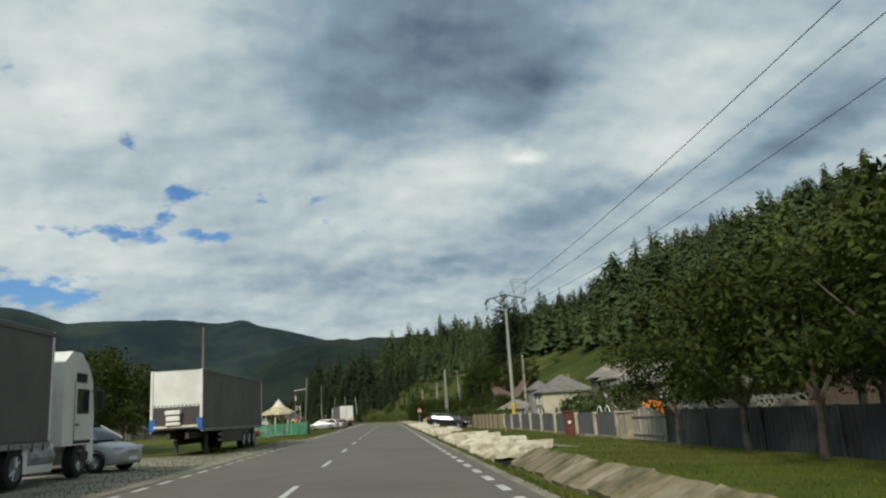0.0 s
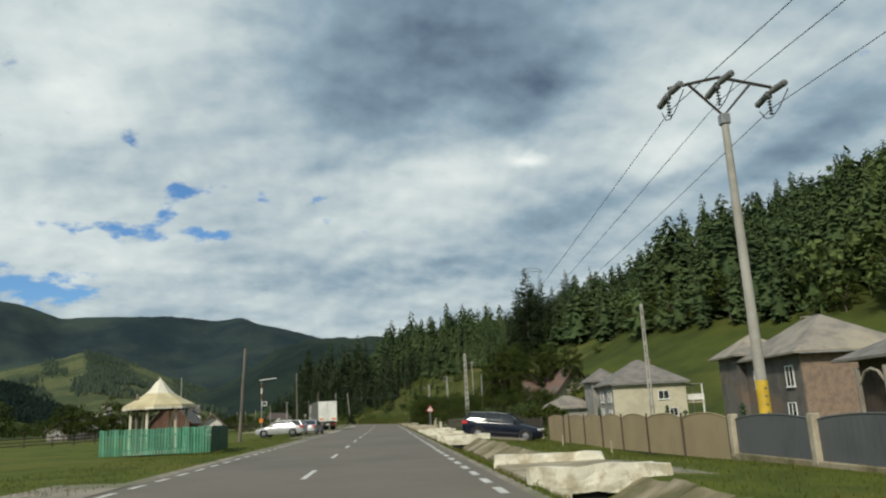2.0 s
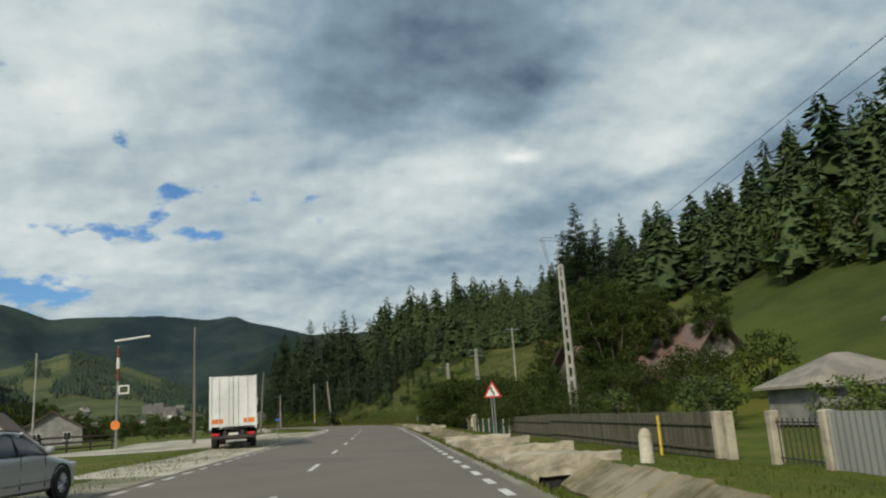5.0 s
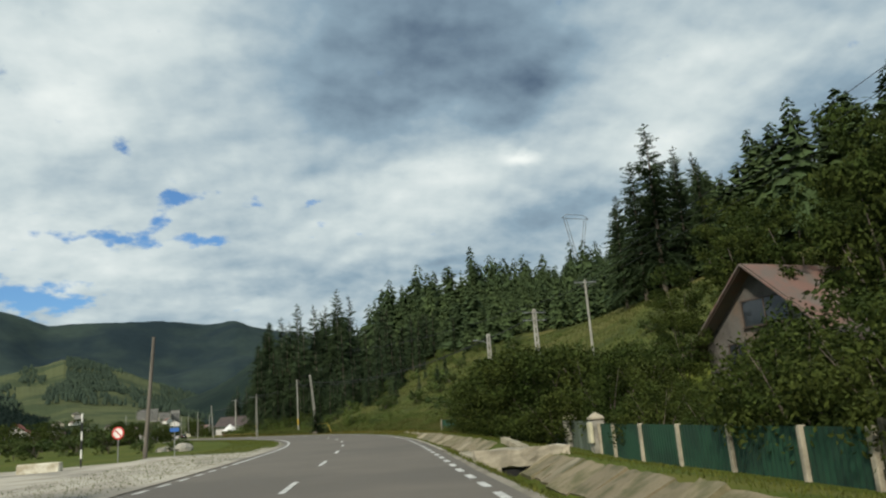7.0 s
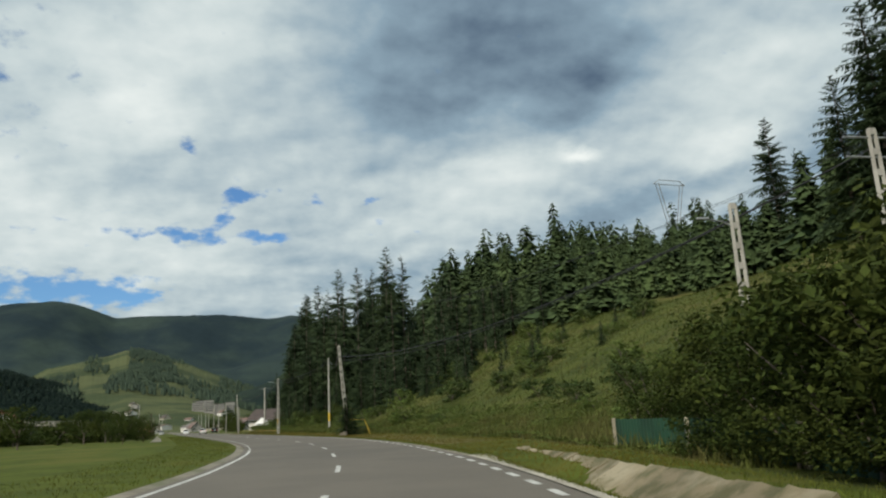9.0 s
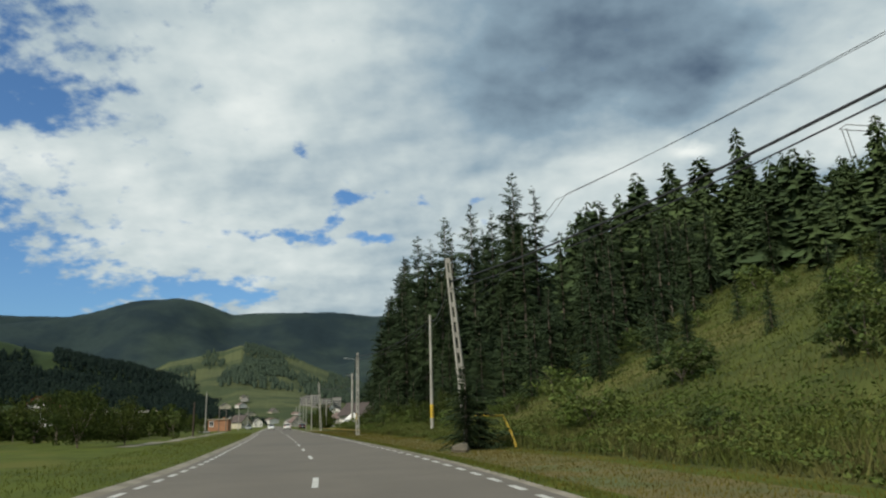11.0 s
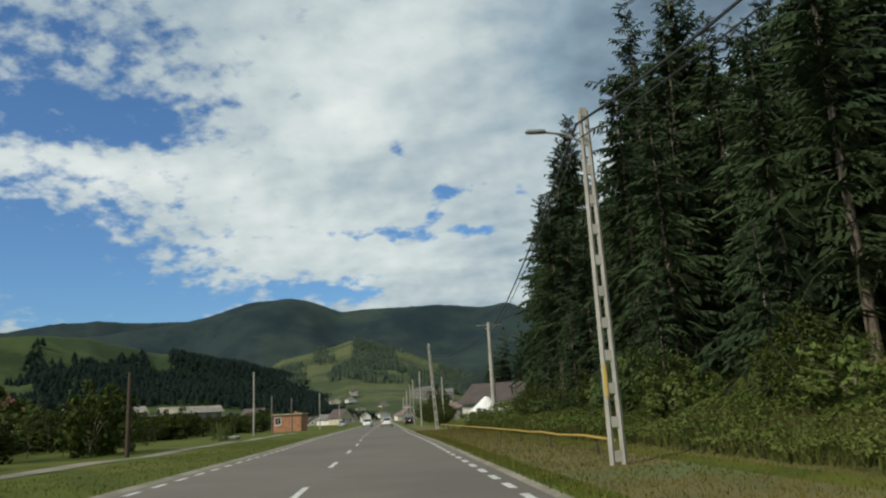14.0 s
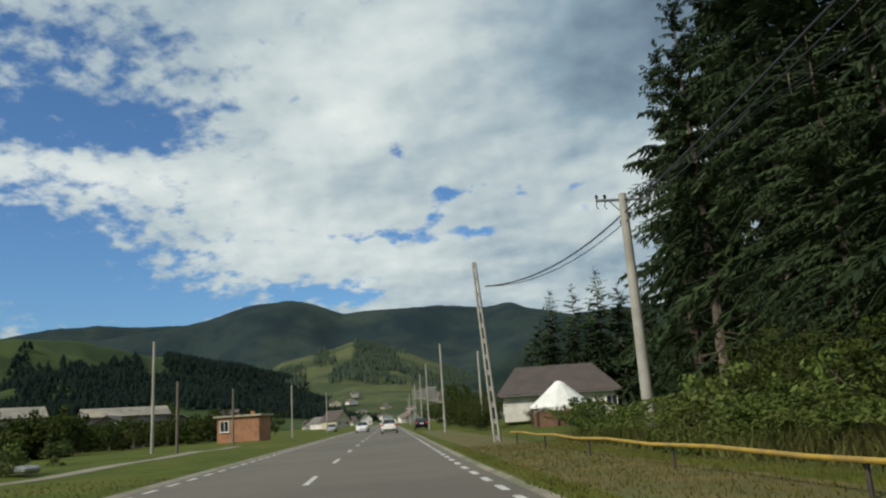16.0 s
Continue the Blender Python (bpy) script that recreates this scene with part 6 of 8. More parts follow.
for k in range(6):
    part("post", M().box((0, -6.2 + 2.48 * k, 0.72), (0.14, 0.14, 1.35), bevel=0.02), IRON, iron)
bar = M().tube((0, 0, 0), (0, 0, 1.05), 0.014, 0.014, 5).mesh("bar", IRON)
for k in range(82):
    part("bar", bar, None, iron, mtx=pose(0, -6.1 + 0.15 * k, 0.25))
for z in (0.35, 1.2):
    part("rail", M().box((0, 0, z), (0.03, 12.4, 0.04)), IRON, iron)
slat_fence("board_fence", "grey board fence along the verge", [(11.6, 126.4, -0.55), (11.6, 148, -0.6), (11.4, 160.8, -0.75)], 1.33, WOOD_OLIVE, 0.17, 0.01)
row_fence("green_fence", "green sheet fence with leaning concrete posts", (11.4, 11.0), [161, 163.4, 166.8, 170.2, 173.5, 176.5, 178.3], (-0.75, -0.9), 0.47, PANEL_GREEN, CONCRETE, 0.17)
row_fence("green_fence", "green sheet fence below dark bushes", (10.95, 9.3), [183.6, 186.5, 190, 194, 198, 202, 206.5], (-0.85, -0.35), 0.55, PANEL_GREEN, CONCRETE, 0.15)
row_fence("green_fence", "green sheet fence below dark bushes", (9.25, 7.1), [206.6, 211.4, 216.2], (-0.35, -0.05), 0.9, PANEL_GREEN, CONCRETE, 0.13)
yard = thing("yard_gate", pose(10.95, 181, -0.88), "weathered grey-green board gate between stone pillars", "gate")
for y in (-2.3, 2.3):
    for k in range(6):
        part("stone", rough_block((0.52, 0.52, 0.26), 40 + 7 * y + k, 0.04, (2, 2, 1)), STONE, yard, mtx=pose(0, y, 0.1 + 0.25 * k, 0, 0, 7 * (k % 3) - 7))
    part("pillar_cap", M().lathe([(0.0, 1.86), (0.42, 1.62), (0.42, 1.54), (0.0, 1.54)], 4), CONCRETE, yard, "low pyramid cap", mtx=pose(0, y, 0, 0, 0, 45))
for k in range(16):
    part("board", M().box((-0.02, -1.9 + 0.253 * k, 0.78), (0.03, 0.24, 1.36), bevel=0.006), PANEL_GATE, yard)
for z in (0.35, 1.2):
    part("rail", M().box((0.03, 0, z), (0.05, 4.0, 0.09)), WOOD_DARK, yard)
part("meter_box", M().box((-0.32, -2.45, 1.0), (0.16, 0.42, 0.85), bevel=0.02), METER, yard, "cream gas meter box")
slab = solid("fallen_slab", rough_block((0.34, 5.2, 0.2), 91, 0.04, (2, 12, 2)), DIRT, "broken concrete slab tilted over the ditch", "slab", mtx=pose(6.75, 174.0, 0.02, 3.5, 4, 2))
slat_fence("green_picket_fence", "green painted board fence round the gazebo", [(-11.6, 79.1, 0.1), (-6.4, 79.0, 0.08)], 1.22, PICKET_GREEN, 0.10, 0.035)
slat_fence("green_picket_fence", "green board side of the gazebo fence, coloured as shaded", [(-6.38, 79.1, 0.08), (-6.75, 84.6, 0.08)], 1.2, PICKET_SHADE, 0.12, 0.01)
slat_fence("green_picket_fence", "green board fence behind the gazebo", [(-6.8, 84.7, 0.08), (-11.8, 85.2, 0.1)], 1.2, PICKET_SHADE, 0.12, 0.03)


def rail_fence(line, label):
    ob = thing("rail_fence", pose(0, 0, 0), label, "fence")
    for a, b in zip(line, line[1:]):
        a, b = Vector((*a, ground_z(*a))), Vector((*b, ground_z(*b)))
        n = max(1, int((b - a).length / 2.6))
        for i in range(n + 1):
            p = a.lerp(b, i / n)
            part("post", M().tube((p.x, p.y, p.z - 0.2), (p.x, p.y, p.z + 1.25), 0.07, 0.06, 7), WOOD_DARK, ob)
        for z in (0.35, 0.72, 1.1):
            m = a.lerp(b, 0.5)
            part("rail", M().tube(a + Vector((0, 0, z)), b + Vector((0, 0, z + 0.02)), 0.075, 0.07, 6), WOOD_DARK, ob)
    return ob


rail_fence([(-64, 112), (-48, 124), (-37, 134), (-27, 146), (-20.5, 157), (-19, 166)], "dark wooden rail fence across the meadow")

# ---- ditch, driveways ----


def slab_row(y0, y1, x0, label):
    ob = thing("ditch_lining", pose(0, 0, 0), label, "ditch lining")
    y = y0
    while y < y1 - 0.4:
        ln = min(RNG.uniform(0.8, 1.7), y1 - y)
        p = on_road(y + ln / 2, x0 + 0.55 + RNG.normal(0, 0.02))
        me = rough_block((RNG.uniform(0.95, 1.15), ln - 0.02, 0.16), y, 0.03, (4, 4, 1))
        part("slab", me, SLAB, ob, mtx=pose(p.x, p.y, -0.235 + RNG.normal(0, 0.02), RNG.normal(0, 1.0), -27 + RNG.normal(0, 1.6), road_yaw(y) + RNG.normal(0, 1.2)))
        y += ln


def driveway(y0, y1, label, reach=11.2, white=True, near=True, far=True, slope=-0.4):
    ob = thing("driveway", pose(0, 0, 0), label, "driveway", "driveways over the ditch")
    w = y1 - y0
    yaw = road_yaw((y0 + y1) / 2)

    def spot(u, z):
        q = on_road((y0 + y1) / 2, u, z)
        return pose(q.x, q.y, q.z, 0, 0, yaw)
    part("deck", M().box((0, 0, -0.09), (2.6, w, 0.22), bevel=0.02), DIRT, ob, mtx=spot(5.95, 0.03))
    if y0 < 90:
        part("apron", M().box((0, 0, 0), (reach - 7.25, w * 0.92, 0.1), bevel=0.01), GRAVEL, ob, mtx=spot((reach + 7.25) / 2, slope / 2) @ pose(0, 0, 0, 0, math.degrees(math.atan2(-slope, reach - 7.25)), 0))
    for on, yy, side in ((near, y0, -1), (far, y1, 1)):
        if not on:
            continue
        q = on_road(yy, 5.98)
        m = rough_block((2.75, 0.36, 0.5), yy, 0.06, (11, 2, 4))
        part("parapet", m, WHITEWASH if white else CONCRETE, ob, "chipped whitewashed parapet", mtx=pose(q.x, q.y, 0.0, RNG.normal(0, 1.0), RNG.normal(0, 1.0), yaw))
        part("abutment", rough_block((0.45, 0.34, 0.6), yy + 1, 0.05, (3, 2, 3)), CONCRETE, ob, mtx=pose(q.x, q.y, 0.0, 0, 0, yaw) @ pose(-0.85, 0, -0.35))
        part("abutment", rough_block((0.6, 0.34, 0.5), yy + 2, 0.05, (3, 2, 3)), CONCRETE, ob, mtx=pose(q.x, q.y, 0.0, 0, 0, yaw) @ pose(0.8, 0, -0.3))
        # No opening is cut: a black block gives the shade inside the culvert.
        part("culvert_mouth", M().box((0, 0, -0.4), (1.15, 0.2, 0.38)), HOLLOW_SHADE, ob, "culvert mouth, its inner shade drawn as a dark block", mtx=pose(q.x, q.y + 0.04, 0.0, 0, 0, yaw))


DRIVES = [(25.0, 29.8, True), (36.7, 40.9, True), (56.3, 60.8, True), (81.9, 92.1, True), (101.8, 106.8, True), (122.0, 126.5, False), (133.0, 137.0, False), (168.3, 172.5, False)]
for y0, y1, wht in DRIVES:
    driveway(y0, y1, "concrete driveway bridging the roadside ditch", far=y0 < 160, reach=9.4 if y0 > 80 else 11.3, white=wht, slope=-0.2 if y0 > 80 else -0.4)
edges = [2.0] + [v for d in DRIVES for v in d[:2]] + [217.0]
edges = edges[:-1] + [172.6, 177.5, 217.0]
for y0, y1 in zip(edges[0::2], edges[1::2]):
    if y1 - y0 > 1.5:
        slab_row(y0 + 0.3, y1 - 0.3, 5.75, "sloping mossy concrete slabs lining the ditch")

# ---- signs and road furniture ----
ws = thing("warning_sign", pose(7.9, 144.9, ground_z(7.9, 144.9), 0, 0, -4), "red-bordered triangular bend warning sign", "road sign")
part("post", M().tube((-0.06, 0, -0.3), (-0.1, 0, 2.05), 0.032, 0.032, 8).tube((0.07, 0, -0.3), (0.05, 0, 2.05), 0.032, 0.032, 8), STEEL, ws, smooth=True)
part("plate", M().prism([(-0.5, -0.04, 2.02), (0.5, -0.04, 2.02), (0, -0.04, 2.90)], (0, 0.03, 0)), SIGN_RED, ws, "red triangle border")
part("face", M().prism([(-0.36, -0.048, 2.10), (0.36, -0.048, 2.10), (0, -0.048, 2.73)], (0, 0.006, 0)), SIGN_WHITE, ws)
part("bend_arrow", M().path([(0.06, -0.05, 2.14), (0.06, -0.05, 2.30), (-0.06, -0.05, 2.36), (-0.06, -0.05, 2.50)], 0.042, 6).prism([(-0.15, -0.09, 2.46), (0.03, -0.09, 2.46), (-0.06, -0.09, 2.60)], (0, 0.01, 0)), BLACK, ws, "black double bend arrow")
ps = thing("prohibition_sign", pose(-12.0, 188.2, ground_z(-12, 188.2), 0, 0, -8), "round white sign with red border and red bar", "road sign")
part("post", M().tube((0, 0, -0.3), (0, 0, 1.7), 0.03, 0.03, 8), STEEL, ps, smooth=True)
part("plate", M().lathe([(0.0, -0.05), (0.33, -0.05), (0.33, -0.02), (0.0, -0.02)], 28, "Y", (0, 0, 1.55)), SIGN_RED, ps)
part("face", M().lathe([(0.0, -0.057), (0.25, -0.057), (0.25, -0.05)], 28, "Y", (0, 0, 1.55)), SIGN_WHITE, ps)
part("bar", M().prism([(-0.19, -0.062, 1.70), (-0.15, -0.062, 1.74), (0.19, -0.062, 1.40), (0.15, -0.062, 1.36)], (0, 0.004, 0)), SIGN_RED, ps)
pk = thing("banded_post", pose(-13.4, 187, ground_z(-13.4, 187)), "thin black and white banded post", "post")
for k in range(6):
    part("band", M().tube((0, 0, 0.45 * k), (0, 0, 0.45 * k + 0.45), 0.05, 0.05, 8), SIGN_WHITE if k % 2 else BLACK, pk)
bs = thing("information_sign", pose(-9.6, 190, ground_z(-9.6, 190), 0, 0, -5), "small blue road sign on a thin post", "road sign")
part("post", M().tube((0, 0, -0.2), (0, 0, 1.6), 0.025, 0.025, 7), STEEL, bs)
part("plate", M().box((0, -0.03, 1.5), (0.5, 0.02, 0.22), bevel=0.005), BLUE, bs)
solid("concrete_block", M().box((0, 0, 0.22), (1.9, 0.5, 0.5), bevel=0.05), WHITEWASH, "whitewashed concrete block at the layby edge", "block", mtx=pose(-14.3, 184.5, ground_z(-14.3, 184.5), 0, 0, 5))
sg = thing("signal_mast", pose(-17.7, 163, ground_z(-17.7, 163)), "red and white signal mast with lamp arm and orange plate", "signal")
part("mast", M().tube((0, 0, -0.3), (0, 0, 7.6), 0.1, 0.07, 8), STEEL, sg, smooth=True)
part("lamp_arm", M().tube((-0.3, 0, 8.0), (2.3, 0, 8.25), 0.07, 0.07, 6), SIGN_WHITE, sg)
part("red_section", M().tube((0, 0, 5.0), (0, 0, 7.5), 0.105, 0.1, 8), PILLAR_RED, sg)
part("white_section", M().tube((0, -0.02, 5.9), (0, -0.02, 6.7), 0.12, 0.12, 8), SIGN_WHITE, sg)
part("frame_sign", M().box((0.45, 0, 4.6), (0.8, 0.08, 0.1)).box((0.45, 0, 4.05), (0.8, 0.08, 0.1)).box((0.1, 0, 4.32), (0.1, 0.08, 0.5)).box((0.8, 0, 4.32), (0.1, 0.08, 0.5)), SIGN_WHITE, sg)
part("orange_plate", M().lathe([(0.0, -0.15), (0.34, -0.15), (0.34, -0.1), (0, -0.1)], 18, "Y", (-0.05, 0, 1.75)), ORANGE, sg)
for x, y in ((7.6, 121), (12.6, 128.5)):
    solid("white_marker", M().tube((x, y, -0.4), (x, y, 0.55), 0.16, 0.14, 10).lathe([(0.14, 0.55), (0.1, 0.66), (0.0, 0.7)], 10, "Z", (x, y, 0)), WHITEWASH, "short whitewashed marker post", "post", smooth=True)
solid("gas_riser", M().tube((10.9, 129.0, -0.5), (10.9, 129.0, 0.75), 0.05, 0.05, 8), YELLOW, "yellow upright gas pipe by the fence", "pipe", smooth=True)
for x, y in ((10.3, 69.9), (10.1, 86.2), (9.7, 50.1), (9.9, 76)):
    solid("marker_peg", M().box((x, y, ground_z(x, y) + 0.2), (0.06, 0.06, 0.5), bevel=0.01), WOOD_GREY, "small pale wooden peg in the grass", "peg")
# yellow gas pipes
z = ground_z(-7.3, 266.3)
solid("gas_pipe", M().path([(-8.6, 267.3, 1.5), (-8.15, 266.95, 1.5), (-7.13, 266.4, 1.47), (-6.73, 266.0, 0.65), (-6.45, 265.7, min(z - 0.2, 0.1))], 0.055, 8), YELLOW, "yellow gas pipe bending down to the ground", "pipe", smooth=True)
pipe = thing("gas_pipeline", pose(0, 0, 0), "long yellow gas pipe on low supports along the bank", "pipe")
pts = [on_road(s, 7.4, 0.5 + 0.03 * math.sin(s)) for s in np.arange(312, 372, 3.0)]
part("pipe", M().path(pts, 0.038, 8), YELLOW_OLD, pipe, smooth=True)
for s in np.arange(314, 370, 6.0):
    q = on_road(s, 7.5)
    part("support", M().tube((q.x, q.y, -0.1), (q.x, q.y, 0.5), 0.035, 0.035, 6), IRON, pipe)
# stones
for i, (s, u, r) in enumerate(((261.6, 6.2, 0.42), (216, -14.0, 0.55), (207, -11.5, 0.5), (212, -12.3, 0.75), (213.5, -14.2, 0.45))):
    q = on_road(s, u)
    m = M()
    bm = bmesh.new()
    bmesh.ops.create_icosphere(bm, subdivisions=2, radius=r)
    for v in bm.verts:
        v.co *= 1 + 0.28 * noise.noise(v.co * (1.6 / r) + Vector((i * 3.0, 0, 0)))
        v.co.z *= 0.65
    m.add([v.co.copy() for v in bm.verts], [tuple(w.index for w in f.verts) for f in bm.faces])
    bm.free()
    solid("boulder", m, STONE if i else STONE_BROWN, "pale rough boulder on the verge" if i else "grey-brown boulder at the foot of a young spruce", "stone", "boulders", mtx=pose(q.x, q.y, float(lie(s, u)) + r * 0.25, 0, 0, 40 * i))
# gravel layby and footpath
for nm, lb, m, mat in (("dusty_edge", "pale dusty gravel along the outer edge of the bend", M().add(*carpet(176, 214, 4.27, 5.0, 0.012, 4)), GRAVEL_PALE), ("layby", "pale gravel layby beside the road", M().add(*carpet(128, 150, -7.6, -4.27, 0.012, 6)).add(*carpet(150, 189, -20, -4.27, 0.02, 16)).add(*carpet(189, 193, -11.0, -4.27, 0.02, 8)).add(*carpet(193, 201, -5.6, -4.27, 0.012, 4)), GRAVEL_PALE), ("footpath", "narrow pale path through the meadow", M().add(*carpet(282, 400, -11.5, -10.3, 0.02, 3)), GRAVEL), ("lorry_park", "gravel parking strip beside the road", M().add(*carpet(8, 62, -6.3, -4.27, 0.012, 6)).add(*carpet(8, 38, -14, -6.3, 0.02, 8)), GRAVEL), ("car_pull_in", "gravel pull-in under the parked cars", M().add(*carpet(104, 128, -6.2, -4.27, 0.012, 5)), GRAVEL)):
    solid(nm, m, mat, lb, "ground", kind="structure")

# ---- buildings ----


def window_part(parent, m, w, h, frame_mat=None, bars=1):
    """A window in its own plane: x along the wall, z up, the outside at -y."""
    f = 0.07
    ob = part("window", M().box((0, 0.01, 0), (w, 0.06, h)), GLASS, parent, mtx=m)
    frame_m = M().box((0, -0.03, h / 2 + f / 2 - 0.02), (w + 2 * f, 0.07, f)).box((0, -0.03, -h / 2 - f / 2 + 0.02), (w + 2 * f, 0.07, f)).box((-w / 2 - f / 2 + 0.02, -0.03, 0), (f, 0.07, h)).box((w / 2 + f / 2 - 0.02, -0.03, 0), (f, 0.07, h))
    for k in range(bars):
        frame_m.box((-w / 2 + w * (k + 1) / (bars + 1), -0.03, 0), (0.05, 0.06, h))
    part("window_frame", frame_m, frame_mat or WHITE_PLASTIC, ob)
    part("window_sill", M().box((0, -0.07, -h / 2 - 0.07), (w + 0.25, 0.16, 0.04)), frame_mat or WHITE_PLASTIC, ob)
    return ob


def roof_hip(w, d, z0, z1, over, thick=0.14, ridge_len=None):
    m = M()
    hw, hd = w / 2 + over, d / 2 + over
    along = w >= d
    r = ridge_len / 2 if ridge_len is not None else abs(w - d) / 2
    ra, rb = ((-r, 0, z1), (r, 0, z1)) if along else ((0, -r, z1), (0, r, z1))
    c = [(-hw, -hd, z0), (hw, -hd, z0), (hw, hd, z0), (-hw, hd, z0)]
    m.add(c + [ra, rb], [(0, 1, 5, 4), (1, 2, 5), (2, 3, 4, 5), (3, 0, 4)] if along else [(0, 1, 4), (1, 2, 5, 4), (2, 3, 5), (3, 0, 4, 5)])
    low = [(x, y, z - thick) for x, y, z in c]
    m.add(c + low, [(0, 4, 5, 1), (1, 5, 6, 2), (2, 6, 7, 3), (3, 7, 4, 0), (4, 7, 6, 5)])
    return m


def roof_gable(w, d, z0, z1, over, thick=0.12):
    """Ridge along y."""
    m = M()
    hw, hd = w / 2 + over, d / 2 + over
    zz = z0 - (z1 - z0) * over / (w / 2)
    prof = [(-hw, zz), (0, z1), (hw, zz), (hw, zz - thick), (0, z1 - thick), (-hw, zz - thick)]
    m.add([(x, -hd, z) for x, z in prof] + [(x, hd, z) for x, z in prof], [(0, 1, 7, 6), (1, 2, 8, 7), (2, 3, 9, 8), (3, 4, 10, 9), (4, 5, 11, 10), (5, 0, 6, 11), (0, 5, 4, 1), (1, 4, 3, 2), (6, 7, 10, 11), (7, 8, 9, 10)])
    return m


FACES = {"front": (0, -1), "back": (180, 1), "left": (-90, 0), "right": (90, 0)}


def house(name, label, x, y, w, d, yaw, eave, top, wall_mat, roof_mat, hip=True, windows=(), chimneys=(), over=0.55, z=None, category="house", ridge_len=None, group="", walls=None, frames=None):
    z = ground_z(x, y) - 0.15 if z is None else z
    ob = thing(name, pose(x, y, z, 0, 0, yaw), label, category, group)
    walls = walls or {}
    t = 0.25
    part("wall", M().box((0, -d / 2 + t / 2, eave / 2), (w, t, eave)), walls.get("front", wall_mat), ob)
    part("wall", M().box((0, d / 2 - t / 2, eave / 2), (w, t, eave)), walls.get("back", wall_mat), ob)
    part("wall", M().box((-w / 2 + t / 2 - 0.003, 0, eave / 2), (t, d - 2 * t, eave)), walls.get("left", wall_mat), ob)
    part("wall", M().box((w / 2 - t / 2 + 0.003, 0, eave / 2), (t, d - 2 * t, eave)), walls.get("right", wall_mat), ob)
    if hip:
        part("roof", roof_hip(w, d, eave, top, over, ridge_len=ridge_len), roof_mat, ob)
    else:
        for sg in (-1, 1):
            part("gable", M().prism([(-w / 2, sg * (d / 2 - 0.05), eave), (w / 2, sg * (d / 2 - 0.05), eave), (0, sg * (d / 2 - 0.05), top - 0.12)], (0, -sg * 0.15, 0)), walls.get("gable", wall_mat), ob)
        part("roof", roof_gable(w, d, eave, top, over), roof_mat, ob)
    part("gutter", M().box((0, -d / 2 - over + 0.02, eave - 0.16) if hip else (-w / 2 - over, 0, eave - 0.35), (w + over, 0.09, 0.08) if hip else (0.09, d + over, 0.08)), STEEL, ob)
    for cx, cy, cz in chimneys:
        ch = part("chimney", M().box((cx, cy, cz - 0.5), (0.45, 0.45, 1.4), bevel=0.02), BRICK_OLD, ob)
        part("chimney_cap", M().box((cx, cy, cz + 0.24), (0.6, 0.6, 0.08)), CONCRETE, ch)
    for face, along, zc, ww, hh in windows:
        if face == "front":
            m = pose(along, -d / 2 - 0.005, zc)
        elif face == "back":
            m = pose(-along, d / 2 + 0.005, zc, 0, 0, 180)
        elif face == "left":
            m = pose(-w / 2 - 0.008, along, zc, 0, 0, -90)
        else:
            m = pose(w / 2 + 0.008, along, zc, 0, 0, 90)
        window_part(ob, m, ww, hh, frame_mat=frames)
    return ob


h1 = house("village_house", "two-storey house with beige wall, bare grey side and grey hipped roof", 33.0, 132.0, 8.6, 8.0, -3, 4.5, 7.4, PLASTER, ROOF_GREY, True,
           [("front", 1.6, 3.0, 1.2, 0.95), ("front", 2.6, 1.0, 0.9, 0.9), ("left", -2.2, 3.1, 1.5, 1.25), ("left", 1.6, 3.1, 1.5, 1.25), ("left", -2.2, 0.9, 1.2, 1.3), ("left", 1.8, 0.9, 1.2, 1.6)], [(1.2, -0.6, 7.1)], walls={"front": PLASTER_BEIGE}, z=-0.6)
part("side_wing", M().box((-3.2, 6.2, 2.6), (3.6, 4.6, 5.2)), PLASTER, h1)
part("wing_roof", roof_hip(3.6, 4.6, 5.2, 6.9, 0.5), ROOF_GREY, h1, mtx=pose(-3.2, 6.2, 0))
part("porch_roof", M().box((5.4, -1.5, 4.1), (2.6, 3.6, 0.12)), ROOF_GREY, h1)
for dx, dy in ((6.5, -3.2), (6.5, 0.2)):
    part("porch_post", M().box((dx, dy, 2.1), (0.14, 0.14, 4.1)), WHITE_PLASTIC, h1)
part("porch_rail", M().box((5.5, -3.2, 2.6), (2.3, 0.08, 0.7)), PLASTER_WHITE, h1)
part("porch_floor", M().box((5.4, -1.5, 2.0), (2.5, 3.6, 0.2)), CONCRETE, h1)
house("garden_shed", "low shed with rusty brown roof beside the house", 26.5, 143, 6, 5, 0, 2.0, 3.6, PLASTER, ROOF_PALE, True, z=-0.5, category="shed")
h2 = house("village_house", "unplastered brick and grey house with weathered grey roof", 34.4, 95.5, 7.4, 9.6, -4, 5.0, 7.9, PLASTER_DIRTY, ROOF_PALE, True,
           [("left", -2.9, 3.4, 1.1, 1.4), ("left", 2.4, 3.4, 1.2, 1.3), ("left", -2.6, 1.0, 1.1, 1.1)], [(0, 1, 7.7)], walls={"front": BRICK_OLD}, z=-0.6, over=0.7)
part("side_wing", M().box((-2.2, 6.6, 2.75), (4.2, 4.0, 5.5)), PLASTER_DIRTY, h2)
part("wing_roof", roof_hip(4.2, 4.4, 5.5, 7.3, 0.6), ROOF_PALE, h2, mtx=pose(-2.2, 6.6, 0))
part("orange_tarp", M().box((0.6, -4.86, 1.9), (1.1, 0.06, 0.7)), ORANGE, h2, "orange sheet on the wall")
